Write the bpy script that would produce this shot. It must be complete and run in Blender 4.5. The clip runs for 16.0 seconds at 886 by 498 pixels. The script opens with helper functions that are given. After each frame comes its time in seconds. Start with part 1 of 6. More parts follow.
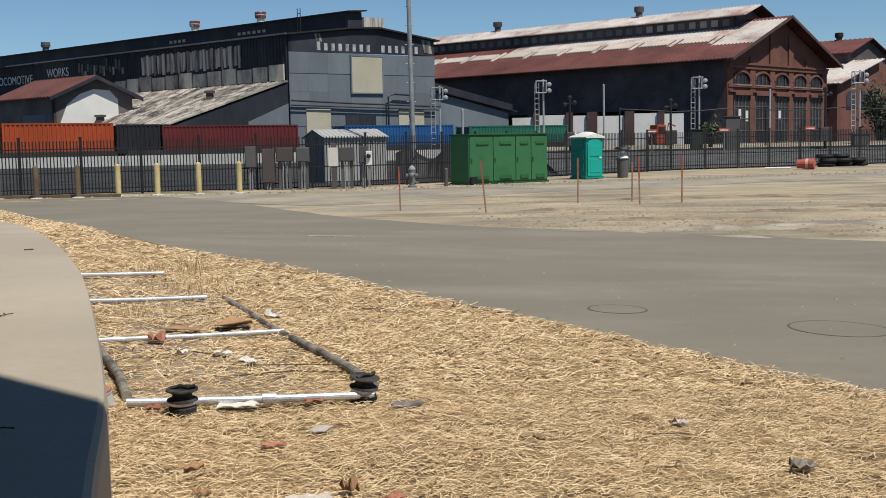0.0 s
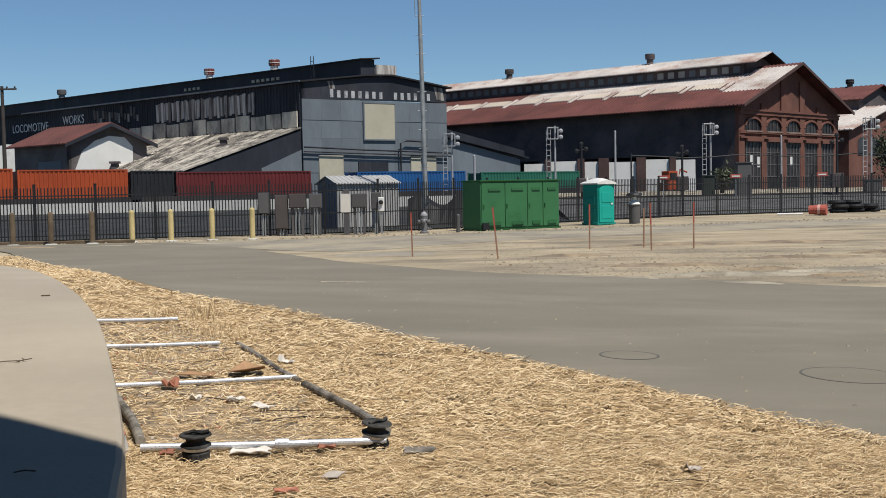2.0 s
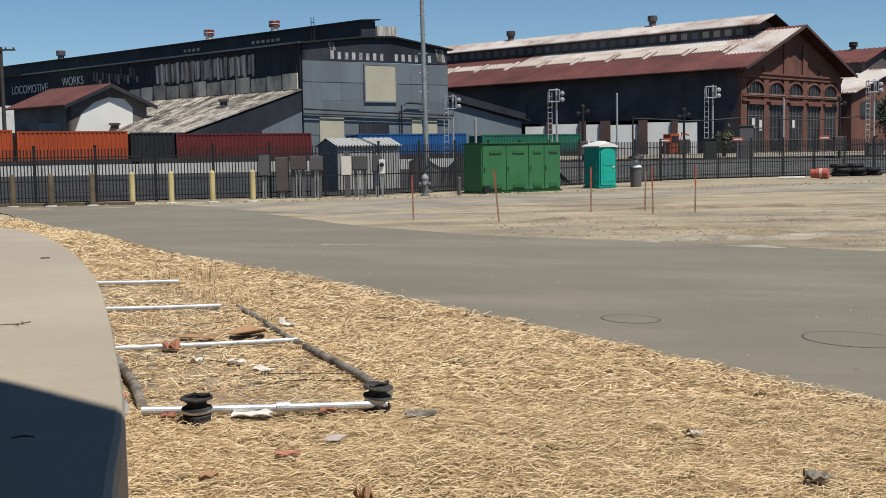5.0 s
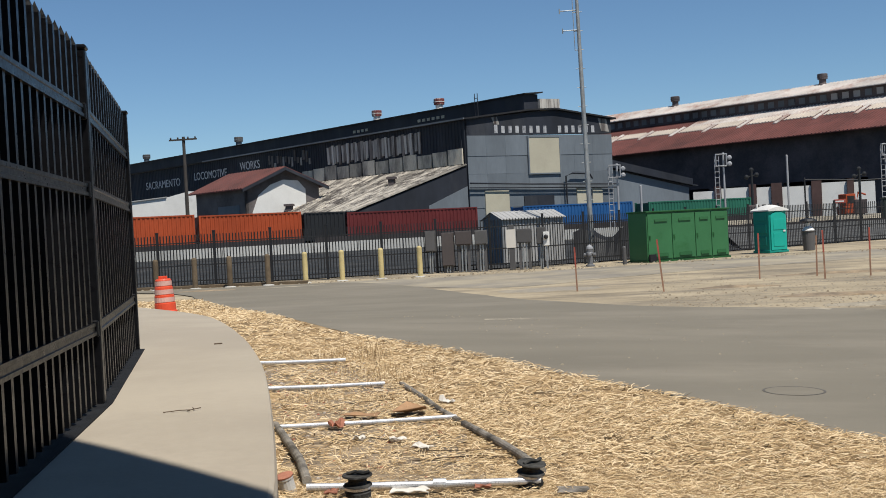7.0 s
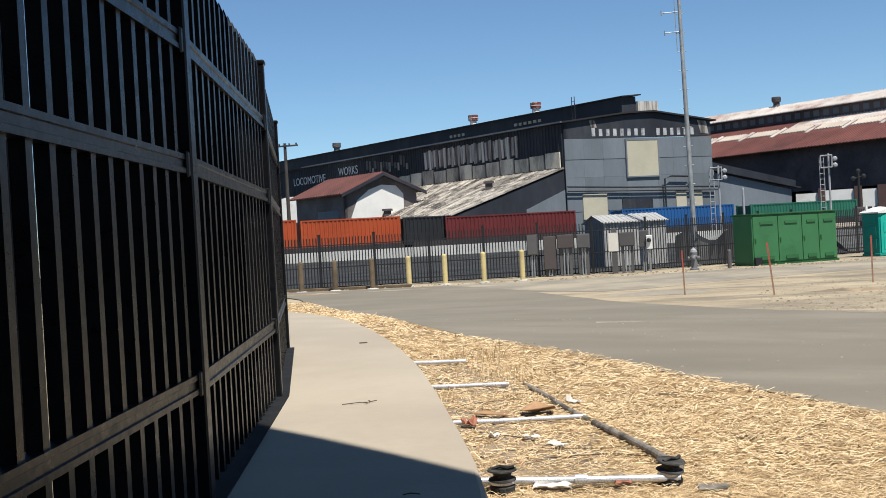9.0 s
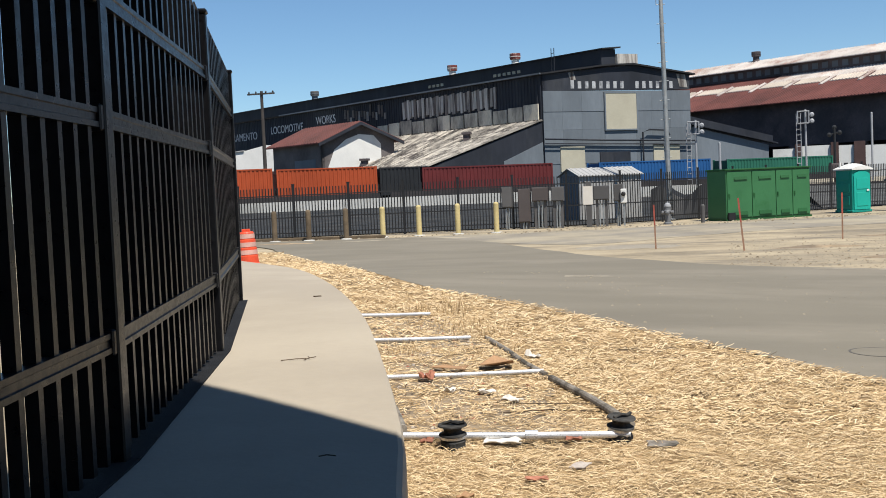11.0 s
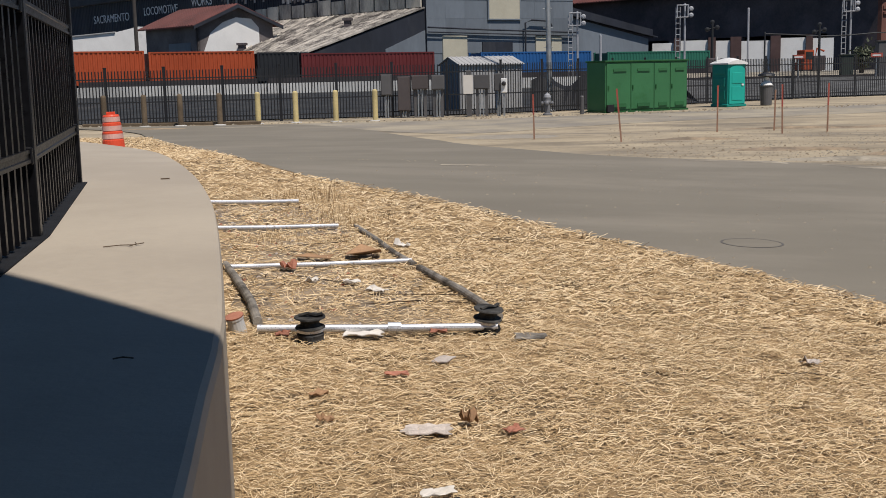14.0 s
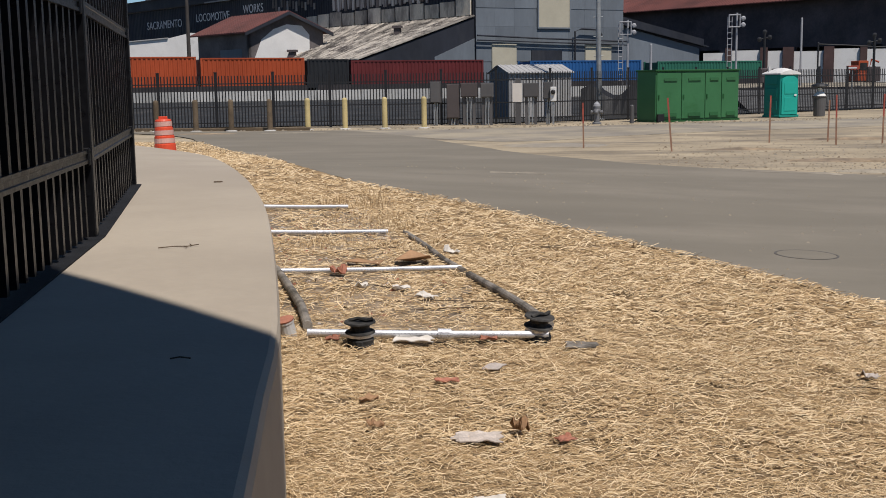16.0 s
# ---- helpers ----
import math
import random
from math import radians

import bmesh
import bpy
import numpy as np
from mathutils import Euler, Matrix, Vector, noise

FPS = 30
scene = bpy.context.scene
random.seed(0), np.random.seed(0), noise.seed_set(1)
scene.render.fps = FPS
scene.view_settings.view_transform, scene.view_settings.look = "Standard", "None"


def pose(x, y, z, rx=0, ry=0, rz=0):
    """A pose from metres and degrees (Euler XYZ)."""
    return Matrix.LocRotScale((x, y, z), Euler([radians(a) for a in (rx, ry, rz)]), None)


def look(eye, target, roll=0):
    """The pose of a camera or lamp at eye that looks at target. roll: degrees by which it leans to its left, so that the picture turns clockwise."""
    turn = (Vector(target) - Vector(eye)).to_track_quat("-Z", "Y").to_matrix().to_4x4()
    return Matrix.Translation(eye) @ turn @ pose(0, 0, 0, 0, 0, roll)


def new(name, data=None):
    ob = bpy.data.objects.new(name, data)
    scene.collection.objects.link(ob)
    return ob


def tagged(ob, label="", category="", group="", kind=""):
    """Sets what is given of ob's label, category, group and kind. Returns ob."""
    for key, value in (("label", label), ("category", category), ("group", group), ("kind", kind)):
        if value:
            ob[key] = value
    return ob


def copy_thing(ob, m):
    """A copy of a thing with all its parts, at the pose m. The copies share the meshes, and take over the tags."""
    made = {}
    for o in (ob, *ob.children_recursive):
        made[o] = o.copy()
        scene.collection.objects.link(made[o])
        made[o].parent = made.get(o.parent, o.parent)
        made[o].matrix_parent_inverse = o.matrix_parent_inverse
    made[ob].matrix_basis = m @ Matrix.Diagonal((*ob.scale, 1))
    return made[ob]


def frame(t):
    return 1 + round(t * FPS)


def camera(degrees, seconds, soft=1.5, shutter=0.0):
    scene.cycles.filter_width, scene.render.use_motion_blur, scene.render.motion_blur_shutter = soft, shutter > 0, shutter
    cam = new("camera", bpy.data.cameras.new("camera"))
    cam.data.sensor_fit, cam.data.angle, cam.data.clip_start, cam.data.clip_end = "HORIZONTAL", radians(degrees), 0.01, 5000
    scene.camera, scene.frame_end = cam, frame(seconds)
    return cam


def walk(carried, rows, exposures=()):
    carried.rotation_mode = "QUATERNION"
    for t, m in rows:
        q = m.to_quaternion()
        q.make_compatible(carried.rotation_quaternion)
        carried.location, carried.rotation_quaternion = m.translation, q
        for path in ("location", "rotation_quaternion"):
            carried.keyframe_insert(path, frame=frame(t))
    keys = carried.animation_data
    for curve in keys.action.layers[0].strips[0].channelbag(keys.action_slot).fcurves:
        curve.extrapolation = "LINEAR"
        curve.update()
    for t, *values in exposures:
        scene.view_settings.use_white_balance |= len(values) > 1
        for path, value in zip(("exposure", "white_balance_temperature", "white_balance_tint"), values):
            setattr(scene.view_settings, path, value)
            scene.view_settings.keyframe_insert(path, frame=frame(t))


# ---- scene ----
cam = camera(42.33, 16.0, soft=0.92)
walk(cam, [
    (0.0, look((0.000, -0.000, 1.850), (-0.246, 9.955, 0.938), -1.13)),
    (0.5, look((0.005, -0.049, 1.845), (-0.175, 9.934, 1.281), -1.09)),
    (1.0, look((0.006, -0.092, 1.861), (-0.267, 9.893, 1.378), -0.79)),
    (1.5, look((0.007, -0.094, 1.861), (-0.327, 9.887, 1.355), -0.88)),
    (2.0, look((0.003, -0.074, 1.860), (-0.341, 9.907, 1.349), -1.15)),
    (2.5, look((0.004, -0.072, 1.855), (-0.329, 9.911, 1.390), -1.03)),
    (3.0, look((0.008, -0.057, 1.855), (-0.365, 9.927, 1.441), -1.05)),
    (3.5, look((-0.002, -0.059, 1.861), (-0.405, 9.920, 1.351), -0.71)),
    (3.7, look((0.009, -0.057, 1.853), (-0.451, 9.918, 1.322), -0.97)),
    (5.9, look((-0.018, -0.005, 1.886), (-0.312, 9.943, 0.911), -1.03)),
    (6.0, look((-0.010, -0.032, 1.895), (-0.464, 9.934, 1.206), -1.66)),
    (6.5, look((0.074, -0.161, 1.922), (-1.079, 9.769, 1.661), -2.69)),
    (7.0, look((0.171, -0.291, 1.947), (-1.627, 9.544, 1.778), -3.00)),
    (7.5, look((0.141, -0.425, 1.957), (-2.000, 9.336, 1.585), -4.97)),
    (8.0, look((-0.026, -0.525, 1.949), (-2.296, 9.202, 1.478), -4.06)),
    (8.5, look((-0.060, -0.675, 1.943), (-2.460, 9.027, 1.594), -4.04)),
    (9.0, look((-0.109, -0.639, 1.957), (-2.707, 9.017, 1.869), -3.23)),
    (9.2, look((-0.096, -0.758, 1.995), (-2.633, 8.915, 1.941), -2.73)),
    (11.3, look((0.134, -0.493, 1.974), (-2.299, 9.190, 1.409), -2.50)),
    (11.5, look((0.247, -0.472, 1.989), (-2.315, 9.176, 1.395), -1.78)),
    (12.0, look((0.299, -0.334, 2.010), (-2.045, 9.351, 1.162), -2.22)),
    (12.5, look((0.182, -0.186, 1.995), (-0.997, 9.719, 1.276), -2.56)),
    (13.0, look((0.138, -0.088, 1.962), (-0.854, 9.798, 0.837), -1.71)),
    (13.5, look((0.171, -0.047, 1.929), (-1.911, 9.682, 0.930), -1.66)),
    (14.0, look((0.072, 0.031, 1.876), (-1.357, 9.812, 0.363), -1.32)),
    (14.5, look((0.044, 0.034, 1.861), (-1.412, 9.757, 0.032), -0.93)),
    (15.0, look((0.040, 0.036, 1.850), (-1.294, 9.763, -0.048), -0.19)),
    (15.5, look((0.031, 0.041, 1.852), (-1.415, 9.765, 0.020), -0.03)),
    (16.0, look((0.029, 0.065, 1.859), (-1.797, 9.792, 0.422), -0.85)),
], [(0.0, 0.1, 6500, 8), (3.7, 0.13, 6500, 8), (5.8, 0.13, 6500, 8), (7.0, 0.18, 6500, 8), (8.0, 0.2, 6500, 8), (8.5, 0.4, 6500, 8), (9.0, 0.53, 6500, 8), (9.2, 0.53, 6500, 8), (11.3, 0.48, 6500, 8),
    (12.0, 0.32, 6500, 9), (12.5, 0.15, 6500, 10), (13.5, 0.06, 6500, 11), (14.5, -0.04, 6500, 13), (16.0, -0.04, 6500, 13)])

# ---------------- light ----------------
SUN_AZ, SUN_EL = 138.0, 62.0          # degrees clockwise from +y, and above the horizon
world = bpy.data.worlds.new("sky")
scene.world = world
world.use_nodes = True
_n = world.node_tree.nodes
_sky = _n.new("ShaderNodeTexSky")
_sky.sky_type = 'NISHITA'
_sky.sun_disc = False
_sky.sun_elevation = radians(SUN_EL)
_sky.sun_rotation = radians(SUN_AZ)
_sky.altitude, _sky.air_density, _sky.dust_density, _sky.ozone_density = 1500.0, 1.0, 0.0, 6.2
_tint = _n.new("ShaderNodeMix")
_tint.data_type, _tint.blend_type = 'RGBA', 'MULTIPLY'
_tint.inputs[0].default_value, _tint.inputs[7].default_value = 1.0, (0.95, 1.01, 1.0, 1)
world.node_tree.links.new(_sky.outputs[0], _tint.inputs[6])
world.node_tree.links.new(_tint.outputs[2], _n["Background"].inputs[0])
_n["Background"].inputs[1].default_value = 0.08
sun = new("sun", bpy.data.lights.new("sun", 'SUN'))
sun.data.energy, sun.data.angle, sun.data.color = 5.0, radians(0.55), (1.0, 0.96, 0.90)
_e, _a = radians(SUN_EL), radians(SUN_AZ)
SUN = Vector((math.sin(_a) * math.cos(_e), math.cos(_a) * math.cos(_e), math.sin(_e)))
sun.matrix_world = look(SUN * 50, (0, 0, 0))


# ---------------- materials ----------------
def mat(name, base, rough=0.8, var=0.25, scale=1.0, bump=0.15, metal=0.0, dark=None, stain=0.0, fine=14.0, rnd=0.0, spec=0.3, stretch=(1, 1, 1), bscale=None):
    """Surface with coarse and fine variation; dark: colour of the stains, which cover about the share stain."""
    base = [0.88 * c for c in base]
    dark = [0.88 * c for c in dark] if dark else None
    m = bpy.data.materials.new(name)
    m.use_nodes = True
    nt = m.node_tree
    N, K = nt.nodes, nt.links
    p = N["Principled BSDF"]
    geo = N.new("ShaderNodeNewGeometry")
    mp = N.new("ShaderNodeMapping")
    mp.inputs["Scale"].default_value = stretch
    K.new(geo.outputs["Position"], mp.inputs["Vector"])

    def nz(s, d=5.0, r=0.55):
        t = N.new("ShaderNodeTexNoise")
        t.inputs["Scale"].default_value, t.inputs["Detail"].default_value, t.inputs["Roughness"].default_value = s, d, r
        K.new(mp.outputs[0], t.inputs["Vector"])
        return t.outputs["Fac"]

    def ramp(src, lo, hi):
        r = N.new("ShaderNodeMapRange")
        r.inputs["From Min"].default_value, r.inputs["From Max"].default_value = 0.3, 0.7
        r.inputs["To Min"].default_value, r.inputs["To Max"].default_value = lo, hi
        K.new(src, r.inputs["Value"])
        return r.outputs[0]

    def times(a, b):
        q = N.new("ShaderNodeMath")
        q.operation = 'MULTIPLY'
        K.new(a, q.inputs[0])
        K.new(b, q.inputs[1])
        return q.outputs[0]
    coarse, small = nz(scale), nz(scale * fine, 4.0, 0.7)
    v = times(ramp(coarse, 1 - var, 1 + var), ramp(small, 1 - var * 0.7, 1 + var * 0.7))
    if rnd:
        oi = N.new("ShaderNodeObjectInfo")
        r = N.new("ShaderNodeMapRange")
        r.inputs["To Min"].default_value, r.inputs["To Max"].default_value = 1 - rnd, 1 + rnd
        K.new(oi.outputs["Random"], r.inputs["Value"])
        v = times(v, r.outputs[0])
    col = N.new("ShaderNodeMix")
    col.data_type = 'RGBA'
    col.inputs[6].default_value = (*base, 1)
    col.inputs[7].default_value = (*(dark or base), 1)
    if dark and stain:
        r = N.new("ShaderNodeMapRange")
        c = 0.72 - 0.44 * stain
        r.inputs["From Min"].default_value, r.inputs["From Max"].default_value = c - 0.07, c + 0.07
        K.new(nz(scale * 0.6, 8.0, 0.68), r.inputs["Value"])
        K.new(r.outputs[0], col.inputs[0])
    else:
        col.inputs[0].default_value = 0.0
    sc = N.new("ShaderNodeVectorMath")
    sc.operation = 'SCALE'
    K.new(col.outputs[2], sc.inputs[0])
    K.new(v, sc.inputs["Scale"])
    K.new(sc.outputs[0], p.inputs["Base Color"])
    K.new(ramp(small, max(rough - 0.1, 0.02), min(rough + 0.1, 1)), p.inputs["Roughness"])
    p.inputs["Metallic"].default_value = metal
    p.inputs["Specular IOR Level"].default_value = spec
    if bump:
        b = N.new("ShaderNodeBump")
        b.inputs["Strength"].default_value, b.inputs["Distance"].default_value = bump, 0.02
        K.new(nz(bscale or scale * fine * 1.7, 5.0, 0.7), b.inputs["Height"])
        K.new(b.outputs[0], p.inputs["Normal"])
    return m


M_DIRT = mat("pale_dirt", (0.375, 0.305, 0.205), 0.95, 0.24, 0.45, 0.8, dark=(0.215, 0.178, 0.128), stain=0.42, fine=26, stretch=(0.55, 1.3, 1))
M_GRAVEL = mat("grey_gravel", (0.245, 0.215, 0.172), 0.95, 0.15, 0.4, 0.5, dark=(0.34, 0.29, 0.21), stain=0.5, fine=30)
M_ROAD = mat("old_asphalt", (0.190, 0.166, 0.126), 0.9, 0.08, 0.25, 0.25, dark=(0.222, 0.193, 0.148), stain=0.4, fine=60, stretch=(1, 2.2, 1))
M_PALEDUST = mat("pale_dust", (0.40, 0.345, 0.26), 0.95, 0.15, 0.8, 0.2, dark=(0.22, 0.19, 0.145), stain=0.5, fine=20)
M_BALLAST = mat("dark_ballast", (0.030, 0.031, 0.031), 0.95, 0.35, 0.8, 0.6, dark=(0.055, 0.052, 0.048), stain=0.35, fine=12)
M_STRAWBED = mat("straw_bed", (0.39, 0.265, 0.135), 0.95, 0.3, 1.8, 0.8, dark=(0.22, 0.15, 0.08), stain=0.42, fine=28)
M_BANK = mat("grey_stony_bank", (0.105, 0.103, 0.098), 0.95, 0.35, 1.2, 0.6, dark=(0.06, 0.058, 0.055), stain=0.4, fine=12)
M_CONC = mat("poured_concrete", (0.405, 0.345, 0.265), 0.88, 0.06, 0.5, 0.12, dark=(0.36, 0.305, 0.235), stain=0.4, fine=40)
M_CONCW = mat("white_concrete", (0.55, 0.53, 0.49), 0.9, 0.1, 0.3, 0.2, dark=(0.4, 0.39, 0.36), stain=0.3)
M_BLACK = mat("black_powder_coat", (0.005, 0.005, 0.006), 0.34, 0.25, 2.0, 0.04, spec=0.24)
M_BLACKF = mat("black_fence_paint", (0.010, 0.010, 0.011), 0.6, 0.25, 0.8, 0.0, spec=0.45)
M_GALV = mat("galvanised_steel", (0.70, 0.70, 0.71), 0.32, 0.15, 6.0, 0.05, metal=0.55)
M_GALVD = mat("dull_galvanised_steel", (0.33, 0.34, 0.34), 0.55, 0.2, 3.0, 0.1, metal=0.6)
M_PIPE = mat("weathered_grey_pipe", (0.25, 0.22, 0.18), 0.7, 0.35, 6.0, 0.3, dark=(0.09, 0.075, 0.055), stain=0.4)
M_DUSTRUB = mat("dusty_black_rubber", (0.07, 0.066, 0.06), 0.9, 0.4, 9.0, 0.3, dark=(0.02, 0.02, 0.02), stain=0.5, spec=0.15)
M_RUBBER = mat("black_rubber", (0.017, 0.017, 0.018), 0.8, 0.3, 8.0, 0.3, spec=0.15)
M_DARKTIN = mat("black_painted_corrugated_iron", (0.021, 0.024, 0.033), 0.7, 0.3, 0.25, 0.2, dark=(0.038, 0.040, 0.046), stain=0.35, fine=9, stretch=(1, 1, 0.3))
M_ROOFDARK = mat("tarred_roof", (0.018, 0.018, 0.020), 0.8, 0.3, 0.3, 0.2)
# Grey paint of the shop; also the shaded end of the storage shed.
M_GREYTIN = mat("grey_paint_and_shade_sheet", (0.145, 0.165, 0.185), 0.7, 0.10, 0.3, 0.15, dark=(0.12, 0.135, 0.15), stain=0.4, rnd=0.10, stretch=(1, 1, 0.25))
M_CREAM = mat("cream_board", (0.46, 0.42, 0.32), 0.8, 0.08, 0.5, 0.1, rnd=0.05)
M_BOARD = mat("weathered_pale_boards", (0.56, 0.50, 0.40), 0.85, 0.2, 0.5, 0.2, dark=(0.24, 0.21, 0.18), stain=0.42, rnd=0.2, stretch=(1, 1, 0.4))
M_RUSTTIN = mat("weathered_streaked_tin", (0.46, 0.43, 0.39), 0.7, 0.25, 1.6, 0.3, dark=(0.085, 0.065, 0.058), stain=0.42, fine=6, stretch=(1.6, 1.6, 0.10), rnd=0.3)
M_STREAKDARK = mat("dull_rusted_sheet", (0.17, 0.145, 0.13), 0.8, 0.3, 1.2, 0.3, dark=(0.06, 0.05, 0.047), stain=0.4, fine=6, stretch=(1.6, 1.6, 0.12), rnd=0.3)
M_VENTRED = mat("dull_red_vent_paint", (0.16, 0.045, 0.04), 0.8, 0.35, 1.5, 0.2, dark=(0.5, 0.46, 0.42), stain=0.3)
M_STONE = mat("sooty_stone", (0.24, 0.17, 0.14), 0.85, 0.2, 0.8, 0.2)
M_PIER = mat("brown_brick_pier", (0.085, 0.05, 0.045), 0.9, 0.2, 0.8, 0.2)
M_LEAF = mat("dusty_green_leaf", (0.095, 0.105, 0.065), 0.8, 0.4, 1.2, 0.0, dark=(0.06, 0.07, 0.045), stain=0.4)
M_CLOD = mat("brown_clod", (0.225, 0.178, 0.122), 0.95, 0.3, 3.0, 0.3)
M_OLDROOF = mat("weathered_tin_roof", (0.43, 0.39, 0.335), 0.75, 0.22, 0.9, 0.3, dark=(0.11, 0.095, 0.085), stain=0.42, fine=7, rnd=0.42)
M_REDROOF = mat("rust_red_tin", (0.135, 0.048, 0.040), 0.75, 0.2, 0.3, 0.25, dark=(0.09, 0.035, 0.03), stain=0.35, rnd=0.08)
M_PALEROOF = mat("faded_pale_tin", (0.52, 0.47, 0.43), 0.7, 0.15, 0.3, 0.25, dark=(0.33, 0.22, 0.18), stain=0.35, rnd=0.10)
M_SKYLIGHT = mat("milky_skylight_sheet", (0.50, 0.43, 0.36), 0.6, 0.12, 0.4, 0.1, rnd=0.10)
M_BRICK = mat("red_brick", (0.165, 0.072, 0.052), 0.9, 0.18, 0.4, 0.3, dark=(0.12, 0.055, 0.042), stain=0.3, fine=18)
# Darker, greyer brick; holds the shade of the hall's side wall.
M_BRICKD = mat("dark_shaded_brick", (0.115, 0.092, 0.090), 0.9, 0.25, 0.3, 0.3, dark=(0.075, 0.064, 0.066), stain=0.45)
M_SHED = mat("grey_brown_render", (0.15, 0.13, 0.125), 0.9, 0.2, 0.4, 0.2, dark=(0.105, 0.09, 0.085), stain=0.4)
M_WHITE = mat("white_paint", (0.72, 0.70, 0.66), 0.7, 0.06, 0.6, 0.1, dark=(0.55, 0.53, 0.5), stain=0.2)
M_LETTER = mat("faded_white_lettering", (0.40, 0.40, 0.41), 0.8, 0.25, 1.5, 0.0, dark=(0.14, 0.14, 0.155), stain=0.35, fine=6)
M_LETTERB = mat("white_sign_paint", (0.66, 0.66, 0.66), 0.8, 0.15, 1.5, 0.0, dark=(0.25, 0.25, 0.26), stain=0.25, fine=6)
M_SOIL = mat("trodden_grey_soil", (0.30, 0.225, 0.145), 0.95, 0.3, 1.5, 0.6, dark=(0.20, 0.155, 0.11), stain=0.45, fine=20)
M_GLASS = mat("dirty_dark_glass", (0.034, 0.031, 0.031), 0.42, 0.5, 0.6, 0.0, spec=0.3, rnd=0.4)
M_GREEN = mat("green_painted_steel", (0.040, 0.150, 0.058), 0.5, 0.08, 0.8, 0.05, dark=(0.022, 0.11, 0.03), stain=0.2)
M_GREEND = mat("dark_green_steel", (0.016, 0.085, 0.024), 0.55, 0.1, 0.8, 0.05)
M_TEAL = mat("teal_plastic", (0.012, 0.36, 0.28), 0.45, 0.06, 0.8, 0.03)
# Darker copy of the teal, with the shade of the cabin in it.
M_TEALD = mat("shaded_teal_plastic", (0.006, 0.23, 0.185), 0.5, 0.06, 0.8, 0.03)
M_YELLOW = mat("pale_yellow_bollard_paint", (0.54, 0.43, 0.20), 0.6, 0.15, 1.5, 0.1, dark=(0.38, 0.31, 0.16), stain=0.2)
M_WOODPOST = mat("weathered_brown_post", (0.13, 0.095, 0.06), 0.9, 0.3, 2.0, 0.3)
M_CABGREY = mat("grey_enclosure", (0.095, 0.090, 0.088), 0.6, 0.12, 1.0, 0.05, rnd=0.2)
M_CABBROWN = mat("brown_grey_enclosure", (0.085, 0.070, 0.066), 0.6, 0.12, 1.0, 0.05, rnd=0.2)
M_CABDARK = mat("dull_dark_green_steel", (0.035, 0.045, 0.035), 0.6, 0.15, 0.8, 0.05)
M_IRON = mat("worn_iron", (0.105, 0.094, 0.08), 0.7, 0.25, 3.0, 0.2)
M_PAPER = mat("white_sheet", (0.66, 0.61, 0.54), 0.8, 0.05, 3.0, 0.05)
M_HYD = mat("dull_hydrant_paint", (0.15, 0.15, 0.155), 0.5, 0.12, 4.0, 0.1)
M_SHEDMETAL = mat("pale_grey_sheet_metal", (0.37, 0.36, 0.345), 0.6, 0.1, 0.6, 0.1, rnd=0.06)
M_FADEDRED = mat("faded_red_plastic", (0.40, 0.10, 0.07), 0.6, 0.2, 1.5, 0.05)
M_ORANGE = mat("orange_plastic", (0.72, 0.085, 0.035), 0.5, 0.1, 1.5, 0.05)
M_REFLECT = mat("dull_reflective_band", (0.62, 0.36, 0.30), 0.45, 0.15, 2.0, 0.0)
M_STAKE = mat("faded_red_stake", (0.36, 0.085, 0.06), 0.85, 0.25, 3.0, 0.1)
M_STAKEW = mat("bare_wood_stake", (0.30, 0.17, 0.11), 0.9, 0.25, 3.0, 0.1)
M_CORANGE = mat("orange_container_steel", (0.36, 0.062, 0.018), 0.55, 0.12, 0.4, 0.1, rnd=0.08)
M_CMAROON = mat("maroon_container_steel", (0.115, 0.018, 0.018), 0.6, 0.15, 0.4, 0.1)
M_CBLUE = mat("blue_container_steel", (0.015, 0.085, 0.24), 0.55, 0.12, 0.4, 0.1)
M_CNAVY = mat("navy_container_steel", (0.010, 0.020, 0.062), 0.55, 0.15, 0.4, 0.1)
M_CGREEN = mat("green_container_steel", (0.022, 0.125, 0.080), 0.55, 0.12, 0.4, 0.1)
M_CBLACK = mat("black_block_steel", (0.016, 0.017, 0.019), 0.6, 0.15, 0.4, 0.1)
M_RAILCAR = mat("railcar_frame_steel", (0.035, 0.030, 0.030), 0.7, 0.3, 0.6, 0.1)
M_CARD = mat("brown_cardboard", (0.33, 0.195, 0.105), 0.9, 0.2, 4.0, 0.1)
M_RED = mat("red_scrap", (0.36, 0.15, 0.095), 0.8, 0.3, 6.0, 0.1)
M_RAG = mat("soiled_pale_cloth", (0.50, 0.43, 0.37), 0.95, 0.25, 6.0, 0.3)
M_TWIG = mat("dead_twig", (0.10, 0.07, 0.045), 0.9, 0.3, 6.0, 0.2)
M_WOOD = mat("grey_pole_wood", (0.06, 0.052, 0.046), 0.9, 0.25, 1.0, 0.2)
M_TYRE = mat("scrap_black_rubber", (0.014, 0.014, 0.015), 0.7, 0.3, 1.0, 0.2)
M_SIGNAL = mat("aluminium_signal_paint", (0.34, 0.34, 0.35), 0.5, 0.15, 1.0, 0.05)


# ---------------- mesh helpers ----------------
def link_mesh(name, bm, material, parent=None, label=""):
    me = bpy.data.meshes.new(name)
    bmesh.ops.recalc_face_normals(bm, faces=bm.faces)
    bm.to_mesh(me)
    bm.free()
    for m in (material if isinstance(material, (list, tuple)) else [material]):
        me.materials.append(m)
    ob = new(name, me)
    if parent:
        ob.parent = parent
    if label:
        ob["label"] = label
    return ob


